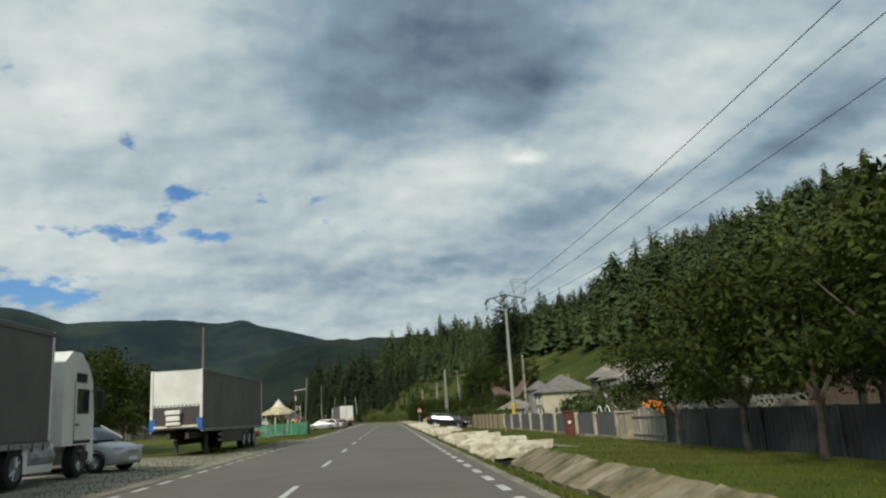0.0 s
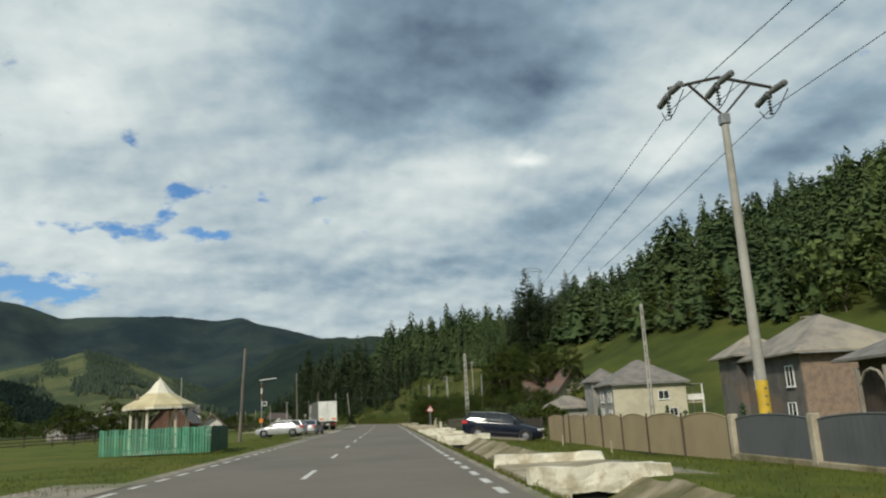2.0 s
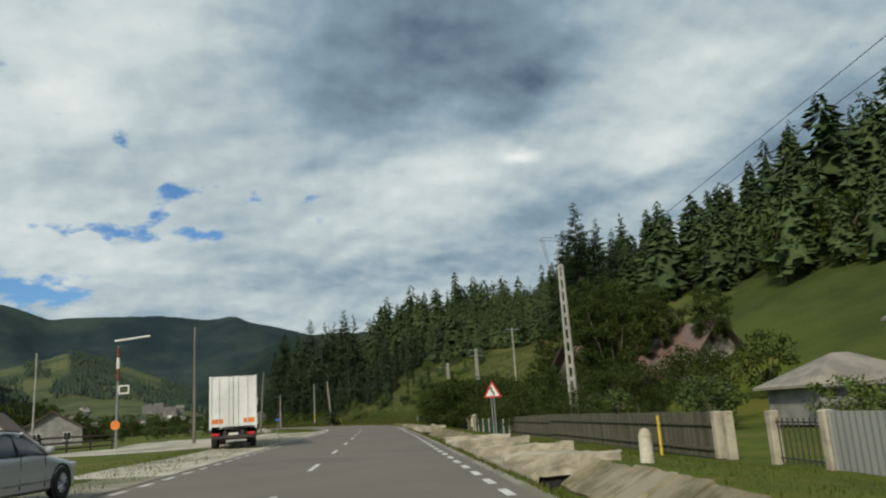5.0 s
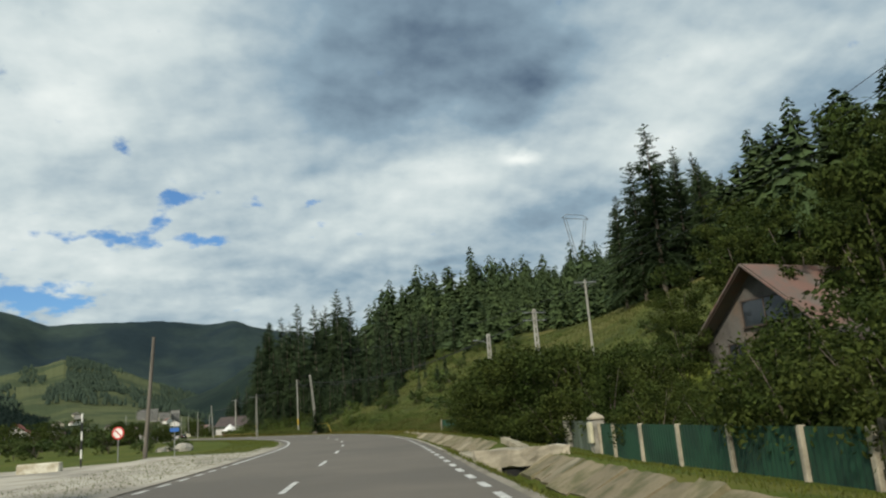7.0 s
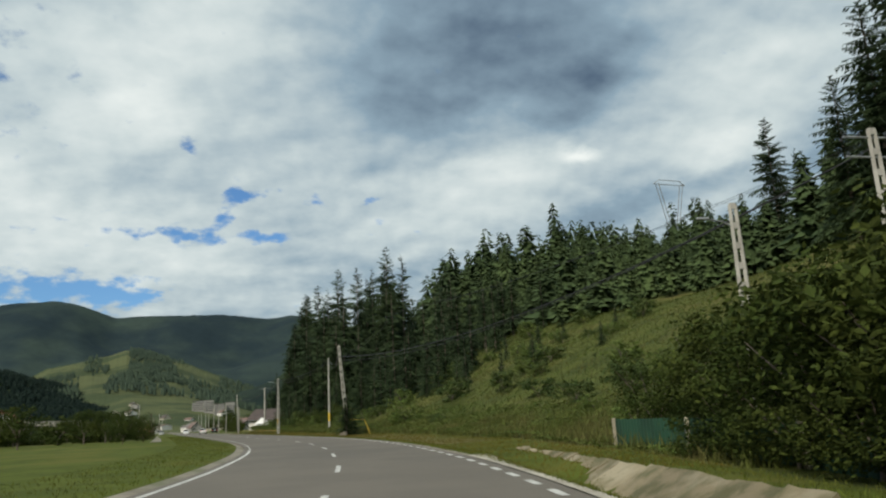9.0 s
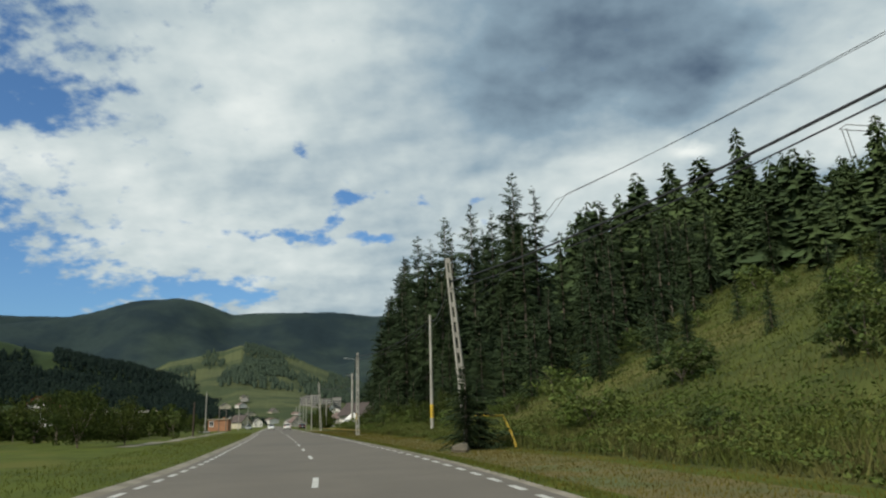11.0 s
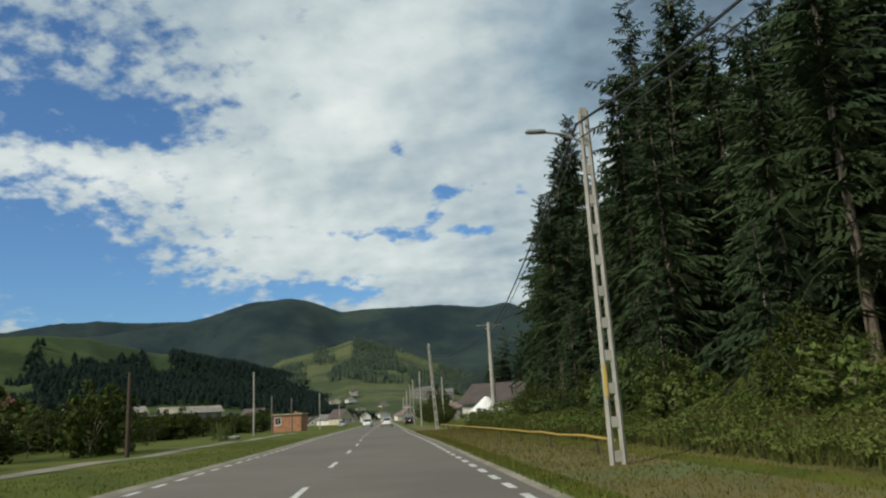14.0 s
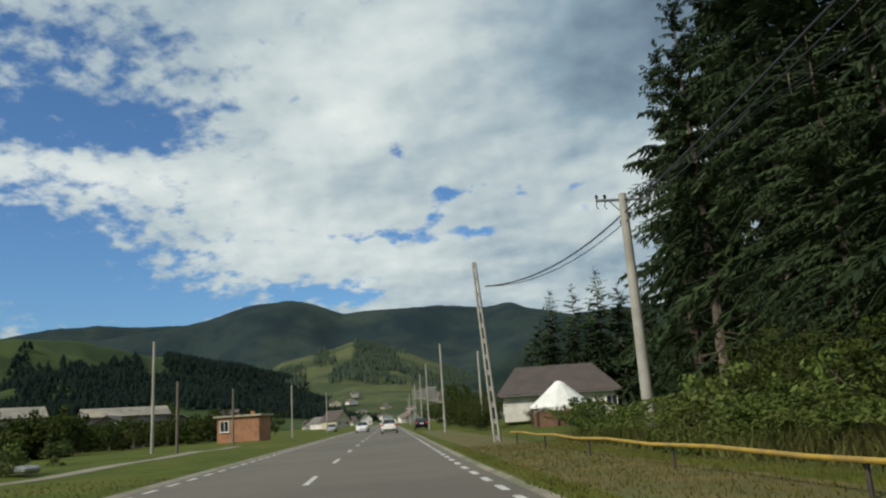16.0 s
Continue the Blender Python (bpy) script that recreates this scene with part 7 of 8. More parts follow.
h3 = house("wooden_house", "dark timber house with arched porch and grey hipped roof", 31.0, 73.5, 10.5, 9.0, -4, 3.7, 6.1, WOOD_DARK, ROOF_GREY, True, [("left", 0, 2.0, 1.2, 1.2), ("front", -2.5, 2.0, 1.1, 1.2)], z=-0.6, over=0.9)
for k in range(4):
    part("porch_column", M().box((-5.9, -3.6 + 2.4 * k, 1.6), (0.2, 0.2, 3.2), bevel=0.02), WOOD_GREY, h3)
for k in range(3):
    part("porch_arch", M().path([(-5.9, -3.5 + 2.4 * k, 2.4), (-5.9, -3.0 + 2.4 * k, 2.95), (-5.9, -2.4 + 2.4 * k, 3.1), (-5.9, -1.8 + 2.4 * k, 2.95), (-5.9, -1.3 + 2.4 * k, 2.4)], 0.07, 6), WOOD_GREY, h3)
house("wooden_house", "dark timber house under a large grey roof", 34.0, 56.5, 11, 10, -4, 3.8, 7.0, WOOD_DARK, ROOF_GREY, True, [("left", -2, 2.0, 1.1, 1.2), ("left", 2, 2.0, 1.1, 1.2)], z=-0.6, over=0.9)
house("garden_shed", "plastered garden shed behind the picket fence", 21, 40, 5.5, 4.5, 0, 2.3, 3.4, PLASTER, ROOF_GREY, True, z=-0.4, category="shed")
solid("orange_tarpaulin", M().box((0, 0, 0.5), (0.9, 0.7, 0.9), bevel=0.12), ORANGE, "orange tarpaulin bundle behind the fence", "tarpaulin", mtx=pose(15.0, 36.4, -0.2, 0, 0, 20) @ Matrix.Translation((0, 0, 0.55)))
arch = thing("rose_arch", pose(13.2, 39.6, -0.3), "white garden arch overgrown with leaves", "arch")
arch.scale = (0.62, 0.62, 0.62)
part("hoop", M().path([(0, -0.9, 0), (0, -0.85, 1.7), (0, -0.45, 2.25), (0, 0, 2.4), (0, 0.45, 2.25), (0, 0.85, 1.7), (0, 0.9, 0)], 0.045, 6), WHITE_PLASTIC, arch)
part("hoop", M().path([(0.7, -0.9, 0), (0.7, -0.85, 1.7), (0.7, -0.45, 2.25), (0.7, 0, 2.4), (0.7, 0.45, 2.25), (0.7, 0.85, 1.7), (0.7, 0.9, 0)], 0.045, 6), WHITE_PLASTIC, arch)
for x, y, h in ((22.0, 112, 2.2), (24, 119, 2.4), (19, 84, 1.9), (19.5, 78, 2.0), (21, 92, 2.1)):
    me = M()
    for k in range(7):
        me.lathe([(0.02, h * (k + 1.6) / 8.5), (0.36 * (1 - k / 8.5) + 0.08, h * k / 8.5 + 0.15), (0.05, h * k / 8.5 + 0.12)], 9)
    ob = thing("thuja", pose(x, y, ground_z(x, y) - 0.2), "narrow dark evergreen thuja in the garden", "shrub", "thujas")
    part("crown", me, NEEDLE, ob)
    part("stem", M().tube((0, 0, -0.1), (0, 0, 0.5), 0.05, 0.05, 6), BARK, ob)

oh = house("old_house", "old L-shaped house with a collapsing faded red roof", 29.6, 189.9, 9.2, 12.0, -70, 4.8, 8.9, WOOD_GREY, ROOF_RED, False, [("front", 0.3, 6.1, 3.2, 1.5), ("right", -3.0, 3.2, 1.0, 1.2), ("front", -2.1, 3.6, 1.3, 1.7), ("front", 1.9, 3.6, 1.3, 1.7), ("front", -1.7, 1.0, 1.3, 1.5), ("front", 1.9, 1.0, 1.3, 1.5)], z=-0.3, over=1.15, walls={"gable": PLASTER_DIRTY, "front": PLASTER_DIRTY}, frames=WOOD_DARK)
for sg in (-1, 1):
    part("barge_board", M().path([(sg * 0.02, -6.98, 8.82), (sg * 5.5, -6.98, 3.9)], 0.1, 4), WOOD_DARK, oh)
wing = oh.matrix_basis.inverted() @ pose(36.5, 184.6, 1.2, 0, 0, 10)
part("wing_wall", M().box((0, 0, 1.9), (7.0, 8.6, 3.8)), WOOD_GREY, oh, mtx=wing)
part("wing_gable", M().prism([(-3.5, -4.25, 3.8), (3.5, -4.25, 3.8), (0, -4.25, 7.9)], (0, 0.15, 0)), WOOD_GREY, oh, mtx=wing)
part("wing_roof", roof_gable(7.0, 9.4, 3.8, 8.0, 0.7), ROOF_RED, oh, "dark eaves over pale boards", mtx=wing)
for sg in (-1, 1):
    part("barge_board", M().path([(sg * 0.02, -5.45, 7.95), (sg * 4.3, -5.45, 2.9)], 0.09, 4), WOOD_DARK, oh, mtx=wing)
wb = house("wooden_barn", "reddish plank barn with grey shingle roof on the meadow", -29.6, 158.6, 5.4, 8.4, 4, 2.7, 5.8, WOOD_RED, ROOF_GREY, False, (), z=-0.2, category="barn", over=0.5)
for k in range(14):
    part("plank", M().box((-2.5 + 0.385 * k, -4.23, 1.35), (0.35, 0.04, 2.7)), WOOD_RED, wb)
house("garden_shed", "small white shed with a red-brown roof", -24.2, 158.4, 2.8, 2.8, 10, 1.9, 3.2, PLASTER_WHITE, ROOF_RED, False, [("front", 0.4, 1.2, 0.6, 0.7)], z=0, category="shed", over=0.7)
for x, y, w_, d_, yaw, rm in ((-85, 190, 9, 9, -10, ROOF_GREY), (-48, 225, 8, 8, 20, ROOF_RED), (-75, 235, 9, 8, 0, ROOF_GREY)):
    house("village_house", "village house across the meadow", x, y, w_, d_, yaw, 3.0, 5.4, PLASTER, rm, False, [("front", -2, 1.6, 1, 1.1), ("front", 2, 1.6, 1, 1.1)], group="houses of the village")

# gazebo with a flared roof
gz = thing("gazebo", pose(-9.75, 82.1, 0.1, 0, 0, 8), "open wooden gazebo with a flared cream roof", "gazebo")
for k in range(6):
    a = math.pi / 3 * k + 0.25
    part("post", M().box((1.35 * math.cos(a), 1.35 * math.sin(a), 1.15), (0.13, 0.13, 2.3), bevel=0.015), WHITEWASH, gz)
ring = [(1.80, 2.30), (1.78, 2.42), (1.2, 2.72), (0.72, 3.02)]
part("roof_tip", M().lathe([(0.72, 3.02), (0.46, 3.28), (0.24, 3.58), (0.05, 3.76)], 8), WHITEWASH, gz, "white upper roof cone")
part("roof", M().lathe(ring, 8), material("cream roof sheet", (0.56, 0.49, 0.30), 0.6, (0.46, 0.39, 0.23), 1.4, 18, bump=0.15), gz)
part("fascia", M().lathe([(1.78, 2.2), (1.82, 2.2), (1.82, 2.32), (1.78, 2.32)], 8), WHITEWASH, gz)
part("finial", M().tube((0, 0, 3.68), (0, 0, 3.86), 0.05, 0.02, 8), WHITEWASH, gz)
part("beam", M().lathe([(1.25, 2.15), (1.42, 2.15), (1.42, 2.32), (1.25, 2.32)], 6), WOOD_DARK, gz)
part("floor_deck", M().lathe([(0, 0.0), (1.7, 0.0), (1.7, 0.12), (0, 0.12)], 8), WOOD_GREY, gz)
part("bench", M().box((0, 0.95, 0.5), (1.6, 0.35, 0.06)).box((-0.7, 0.95, 0.28), (0.08, 0.3, 0.44)).box((0.7, 0.95, 0.28), (0.08, 0.3, 0.44)), WOOD_DARK, gz)

# brick kiosk on the meadow
kp = Vector((-83.6, 403.6, 0.15))
kk = thing("brick_kiosk", pose(kp.x, kp.y, kp.z, 0, 0, 12), "small orange brick kiosk with a flat concrete roof", "kiosk")
part("wall", M().box((0, 0, 1.35), (4.6, 4.0, 2.7)), BRICK, kk)
part("roof", M().box((0, 0, 2.78), (5.2, 4.6, 0.2), bevel=0.02), CONCRETE, kk)
part("chimney", M().box((0.8, 0.5, 3.05), (0.4, 0.4, 0.4)), BRICK, kk)
window_part(kk, pose(-1.5, -2.0, 1.75), 0.9, 1.1)
course = M().box((0, 0, 0), (0.24, 0.02, 0.065)).mesh("brick", BRICK)
for r in range(26):
    for c in range(17):
        xx = -2.2 + 0.26 * c + (0.13 if r % 2 else 0)
        if xx < 2.22 and not (-2.05 < xx < -0.95 and 1.1 < 0.12 + 0.1 * r < 2.35) and r % 2 == 0 and c % 2 == 0:
            part("brick", course, None, kk, mtx=pose(xx, -2.008, 0.12 + 0.1 * r))

# pavilion with white conical roof, and the brown-roofed house
pv = thing("pavilion", pose(-46.6, 388.2, 0.05), "round pavilion with a white conical canvas roof", "pavilion")
part("canvas_roof", M().lathe([(2.45, 1.5), (2.4, 1.62), (1.15, 2.65), (0.3, 3.4), (0.0, 3.5)], 12), CANVAS_WHITE, pv)
part("wall", M().lathe([(2.2, 0.0), (2.2, 1.2), (2.05, 1.2), (2.05, 0)], 12), WOOD_RED, pv)
for k in range(8):
    a = math.pi / 4 * k
    part("post", M().tube((2.3 * math.cos(a), 2.3 * math.sin(a), 0), (2.3 * math.cos(a), 2.3 * math.sin(a), 1.7), 0.06, 0.06, 6), WOOD_DARK, pv)
house("village_house", "long low house with brown sheet roof and white wall", -50.6, 414.4, 11.8, 9, 12, 2.8, 5.9, PLASTER_WHITE, ROOF_BROWN, True, [("front", 5.5, 1.6, 1.1, 1.0), ("front", 2.5, 1.6, 1.1, 1.0), ("left", 0, 1.5, 1.1, 1.1)], z=0.4, over=0.7, ridge_len=8.6)
house("village_house", "white house with a red tiled roof behind trees", -94.0, 353.4, 6.4, 5.6, 14, 4.9, 7.5, PLASTER_WHITE, ROOF_TILE, False, [("right", -2.0, 1.6, 1, 1.2), ("right", 2.0, 1.6, 1, 1.2), ("right", -2.0, 4.1, 1, 1.2), ("right", 2.0, 4.1, 1, 1.2), ("front", -1.5, 1.6, 1.1, 1.2), ("front", 1.5, 1.6, 1.1, 1.2), ("front", 0, 4.3, 1.1, 1.2)], over=0.6)
for x, y, ln, yaw in ((-121.0, 404.0, 13.0, -38), (-122.0, 431.0, 12.0, -42)):
    house("long_shed", "long low shed with a pale worn sheet roof", x, y, 6.0, ln, yaw, 5.3, 6.5, PLASTER, ROOF_PALE, False, [("right", -2.0, 1.9, 1.0, 0.8), ("right", 1.5, 1.9, 1.0, 0.8)], category="shed", over=0.5, group="long sheds")
for s, u, rm in ((453, -51, ROOF_GREY), (448, -38, ROOF_BROWN), (450, -45, ROOF_GREY), (470, -34, ROOF_GREY)):
    house("village_house", "low white house behind garden trees", *on_road(s, u)[:2], 7, 5, 15 + 10 * (s % 3), 3.0, 5.0, PLASTER, rm, False, [("front", -1.5, 1.6, 1, 1), ("right", 0, 1.6, 1, 1)], group="houses of the village")
for i in range(34):
    s, u = RNG.uniform(500, 980), RNG.uniform(12, 75) * (1 if RNG.random() < 0.42 else -1)
    q = on_road(s, u)
    house("village_house", "distant village house with pitched roof", q.x, q.y, RNG.uniform(6, 9), RNG.uniform(6, 9), RNG.uniform(0, 90), RNG.uniform(2.6, 4.2), RNG.uniform(5, 7), (PLASTER_WHITE, PLASTER, PLASTER_BEIGE)[i % 3], (ROOF_GREY, ROOF_RED, ROOF_BROWN)[i % 3], False, [("front", -1.8, 1.8, 1.1, 1.2), ("front", 1.8, 1.8, 1.1, 1.2)], group="houses of the village")
town = HILLS["meadow_hill"][0]
for az, r, w_, h_ in ((-16.3, 985, 13, 13), (-17.1, 1000, 12, 15), (-15.5, 1000, 11, 17), (-17.9, 1010, 14, 10)):
    x, y, z = town(az, r)
    ob = thing("apartment_block", pose(x, y, z, 0, 0, 20), "pale grey apartment block on the far hillside", "building", "apartment blocks")
    part("wall", M().box((0, 0, h_ / 2 - 4), (w_, 12, h_ + 8)), PLASTER, ob)
    part("roof", M().box((0, 0, h_ + 0.3), (w_ + 0.6, 12.6, 0.6)), ROOF_GREY, ob)
    for r_ in range(5):
        for c in range(6):
            part("window", M().box((-w_ / 2 + w_ * (c + 0.5) / 6, -6.02, 1.5 + r_ * 2.7), (1.4, 0.06, 1.3)), GLASS, ob)
for i in range(18):
    x, y, z = town(RNG.uniform(-25, -14.5), RNG.uniform(790, 1090))
    house("village_house", "small pale house on the foot of the far hill", x, y, RNG.uniform(8, 13), RNG.uniform(7, 10), RNG.uniform(0, 90), RNG.uniform(3, 5), RNG.uniform(6, 8), (PLASTER, PLASTER_WHITE, PLASTER_BEIGE)[i % 3], (ROOF_GREY, ROOF_RED, ROOF_BROWN)[i % 3], False, (), z=z - 1, group="houses of the village")

# ---- vehicles ----


def wheel_parts(parent, x, y, z, r, w, out, spokes=10, rim_mat=None):
    """A wheel on the local x-side out (+1 or -1); the axle runs along x."""
    t = part("wheel", M().lathe([(r * 0.62, -w / 2), (r * 0.92, -w / 2), (r, -w / 2 + 0.03), (r, w / 2 - 0.03), (r * 0.92, w / 2), (r * 0.62, w / 2)], 28, "X"), TYRE, parent, smooth=True, mtx=pose(x, y, z))
    m = M().lathe([(r * 0.66, out * (w / 2 - 0.005)), (r * 0.60, out * (w / 2 - 0.01)), (r * 0.58, out * (w / 2 - 0.06)), (0.0, out * (w / 2 - 0.07))], 24, "X")
    for k in range(spokes):
        a = 2 * math.pi * k / spokes
        ca, sa = math.cos(a), math.sin(a)
        m.tube((out * (w / 2 - 0.02), 0.05 * ca, 0.05 * sa), (out * (w / 2 - 0.015), r * 0.6 * ca, r * 0.6 * sa), 0.035, 0.022, 4)
    m.lathe([(0.07, out * (w / 2 - 0.03)), (0.06, out * (w / 2 + 0.0)), (0.0, out * (w / 2 + 0.004))], 12, "X")
    part("rim", m, rim_mat or RIM, t)
    return t


def smooth_line(keys, x):
    xs, ys = [k[0] for k in keys], [k[1] for k in keys]
    return float(np.interp(x, xs, ys))


def car(name, label, paint, m, length=4.5, width=1.78, height=1.46, style="wagon", rear_lights_on=False):
    """A passenger car: front at -y local, wheels on z = 0."""
    ob = thing(name, m, label, "car", "parked cars" if style != "suv" else "")
    L, hw = length, width / 2
    nose, tail = -L / 2, L / 2
    wb = L * 0.595
    fy, ry = nose + L * 0.195, nose + L * 0.195 + wb
    hood = 0.62 * height
    belt = 0.655 * height
    # lower body: outline by stations from nose to tail
    ys = np.concatenate([np.linspace(nose, nose + 0.25, 5), np.linspace(nose + 0.4, tail - 0.4, 22), np.linspace(tail - 0.25, tail, 5)])
    deck = belt + 0.02 if style in ("wagon", "hatch", "suv", "mpv") else belt + 0.01
    topk = [(nose, 0.40 * height), (nose + 0.12, 0.47 * height), (nose + 0.45, 0.535 * height), (nose + L * 0.27, hood), (nose + L * 0.33, belt), (tail - 0.25, deck), (tail - 0.05, deck - 0.04), (tail, deck - 0.12)]
    botk = [(nose, 0.30), (nose + 0.12, 0.20), (nose + 0.5, 0.19), (tail - 0.5, 0.20), (tail - 0.1, 0.26), (tail, 0.36)]
    widk = [(nose, 0.70), (nose + 0.1, 0.84), (nose + 0.35, 0.95), (nose + 0.9, 1.0), (tail - 0.7, 1.0), (tail - 0.25, 0.95), (tail - 0.06, 0.87), (tail, 0.80)]
    body = M()
    ring_n = 0
    for y in ys:
        zt, zb, w = smooth_line(topk, y), smooth_line(botk, y), hw * smooth_line(widk, y)
        mid = zb + (zt - zb) * 0.55
        half = [(0, zb), (w * 0.86, zb), (w * 0.97, zb + 0.07), (w * 0.985, zb + 0.2), (w, mid), (w * 0.985, zt - 0.12), (w * 0.95, zt - 0.045), (w * 0.86, zt), (w * 0.45, zt + 0.025), (0, zt + 0.03)]
        ring = half + [(-x, z) for x, z in reversed(half[1:-1])]
        ring_n = len(ring)
        body.v += [(x, float(y), z) for x, z in ring]
    n = len(ys)
    for i in range(n - 1):
        body.f += [(i * ring_n + j, i * ring_n + (j + 1) % ring_n, (i + 1) * ring_n + (j + 1) % ring_n, (i + 1) * ring_n + j) for j in range(ring_n)]
    body.f += [tuple(range(ring_n - 1, -1, -1)), tuple((n - 1) * ring_n + j for j in range(ring_n))]
    part("body", body, paint, ob, smooth=True)
    # greenhouse
    rear_top = {"wagon": tail - 0.42, "hatch": tail - 0.5, "suv": tail - 0.45, "mpv": tail - 0.35, "sedan": tail - 1.35}[style]
    rear_low = {"wagon": tail - 0.08, "hatch": tail - 0.12, "suv": tail - 0.1, "mpv": tail - 0.1, "sedan": tail - 0.62}[style]
    w0, w1 = nose + L * (0.275 if style != "mpv" else 0.2), nose + L * (0.425 if style != "mpv" else 0.38)
    roofk = [(w1, height - 0.035), (w1 + 0.5, height), (rear_top - 0.6, height - 0.01), (rear_top, height - 0.06)]
    glass = M()
    stations = []
    for q in np.linspace(0, 1, 5):
        stations.append((w0 + (w1 - w0) * q, belt - 0.02 + (smooth_line(roofk, w1) - 0.03 - belt) * q ** 0.85))
    for y in np.linspace(w1 + 0.3, rear_top, 6):
        stations.append((float(y), smooth_line(roofk, y) - 0.03))
    for q in (0.35, 0.7, 1.0):
        stations.append((rear_top + (rear_low - rear_top) * q, smooth_line(roofk, rear_top) - 0.03 - (smooth_line(roofk, rear_top) - belt) * q ** 1.1))
    gn = 0
    for y, zt in stations:
        f = max(0.02, (zt - belt) / (height - belt))
        half = [(hw * 0.92, belt - 0.04), (hw * 0.91, belt), (hw * (0.91 - 0.13 * f), belt + (zt - belt) * 0.72), (hw * (0.90 - 0.22 * f), zt - 0.03 * f), (hw * (0.88 - 0.34 * f), zt), (0, zt + 0.02 * f)]
        ring = half + [(-x, z) for x, z in reversed(half[:-1])]
        gn = len(ring)
        glass.v += [(x, y, z) for x, z in ring]
    for i in range(len(stations) - 1):
        glass.f += [(i * gn + j, i * gn + j + 1, (i + 1) * gn + j + 1, (i + 1) * gn + j) for j in range(gn - 1)]
    part("glasshouse", glass, GLASS, ob, "dark tinted windows", smooth=True)
    # roof skin and pillars
    roof = M()
    ry_list = np.linspace(w1 - 0.02, rear_top + 0.03, 9)
    for y in ry_list:
        zt = smooth_line(roofk, y)
        half = [(hw * 0.715, zt - 0.075), (hw * 0.70, zt - 0.045), (hw * 0.60, zt - 0.012), (hw * 0.3, zt + 0.006), (0, zt + 0.012)]
        ring = half + [(-x, z) for x, z in reversed(half[:-1])]
        roof.v += [(x, float(y), z) for x, z in ring]
    for i in range(len(ry_list) - 1):
        roof.f += [(i * 9 + j, i * 9 + j + 1, (i + 1) * 9 + j + 1, (i + 1) * 9 + j) for j in range(8)]
    part("roof", roof, paint, ob, smooth=True)
    for sg in (-1, 1):
        part("front_pillar", M().tube((sg * hw * 0.90, w0 + 0.02, belt), (sg * hw * 0.715, w1, height - 0.075), 0.04, 0.035, 6), paint, ob)
        part("rear_pillar", M().tube((sg * hw * 0.90, rear_low - 0.03, belt), (sg * hw * 0.70, rear_top, height - 0.10), 0.06, 0.05, 6), paint, ob)
        for y in (nose + L * 0.50, nose + L * 0.70):
            part("door_pillar", M().tube((sg * hw * 0.925, y, belt), (sg * hw * 0.735, y + 0.06, height - 0.085), 0.028, 0.025, 5), BLACK, ob)
        part("roof_rail" if style in ("wagon", "mpv", "suv") else "roof_trim", M().path([(sg * hw * 0.71, w1 + 0.1, height - 0.04), (sg * hw * 0.72, (w1 + rear_top) / 2, height - 0.01), (sg * hw * 0.71, rear_top, height - 0.06)], 0.018, 5), STEEL if style == "wagon" else BLACK, ob)
        mir = part("mirror", M().box((sg * (hw + 0.09), w0 + 0.28, belt + 0.07), (0.17, 0.13, 0.13), bevel=0.035), paint, ob)
        part("head_light", M().box((sg * hw * 0.66, nose + 0.17, 0.455 * height), (0.36, 0.26, 0.13), bevel=0.04), LENS_CLEAR, ob)
        part("tail_light", M().box((sg * hw * 0.77, tail - 0.15, belt - 0.12), (0.36, 0.34, 0.17), bevel=0.04), LENS_RED, ob, "red tail light")
        part("side_trim", M().box((sg * hw * 0.998, 0, 0.42), (0.02, wb - 0.75, 0.05), bevel=0.008), BLACK if paint is not SILVER else STEEL, ob)
        for y in (nose + L * 0.47, nose + L * 0.66):
            part("door_handle", M().box((sg * hw * 0.995, y + 0.12, belt - 0.14), (0.035, 0.17, 0.03), bevel=0.008), paint, ob)
        for y in (nose + L * 0.325, nose + L * 0.505, nose + L * 0.695):
            part("door_gap", M().box((sg * hw * 0.988, y, 0.36 * height + 0.1), (0.012, 0.012, belt - 0.32)), BLACK, ob)
        for y in (fy, ry):
            part("wheel_arch", M().lathe([(0.0, sg * (hw * 0.96)), (0.375, sg * (hw * 0.96)), (0.385, sg * (hw + 0.004)), (0.345, sg * (hw + 0.004)), (0.34, sg * hw * 0.9)], 26, "X", (0, y, 0.335)), BLACK, ob)
            wheel_parts(ob, sg * (hw - 0.075), y, 0.32, 0.32, 0.2, sg)
    part("rear_bumper", M().box((0, tail - 0.06, 0.43), (width * 0.86, 0.2, 0.16), bevel=0.05), BLACK if style in ("suv",) else paint, ob)
    part("number_plate", M().box((0, tail + 0.012, belt - 0.2), (0.5, 0.02, 0.11)), SIGN_WHITE, ob)
    part("front_grille", M().box((0, nose + 0.03, 0.36 * height), (0.6, 0.06, 0.14), bevel=0.02), BLACK, ob)
    part("front_plate", M().box((0, nose - 0.01, 0.38), (0.5, 0.02, 0.11)), SIGN_WHITE, ob)
    return ob


car("estate_car", "silver estate car parked across the verge", SILVER, pose(-7.6, 111.9, 0.14, 0, 0, -99), 4.45, 1.72, 1.42, "wagon")
car("saloon_car", "silver saloon car parked beside the road", SILVER, pose(-5.7, 120.1, 0.06, 0, 0, 174), 4.7, 1.83, 1.43, "sedan")
car("estate_car", "dark blue estate car nosing down a driveway", NAVY, pose(8.6, 85.2, -0.22) @ pose(0, 0, 0, 0, 0, 72) @ pose(0, 0, 0, 6.0, 0, 0), 4.55, 1.82, 1.5, "wagon")
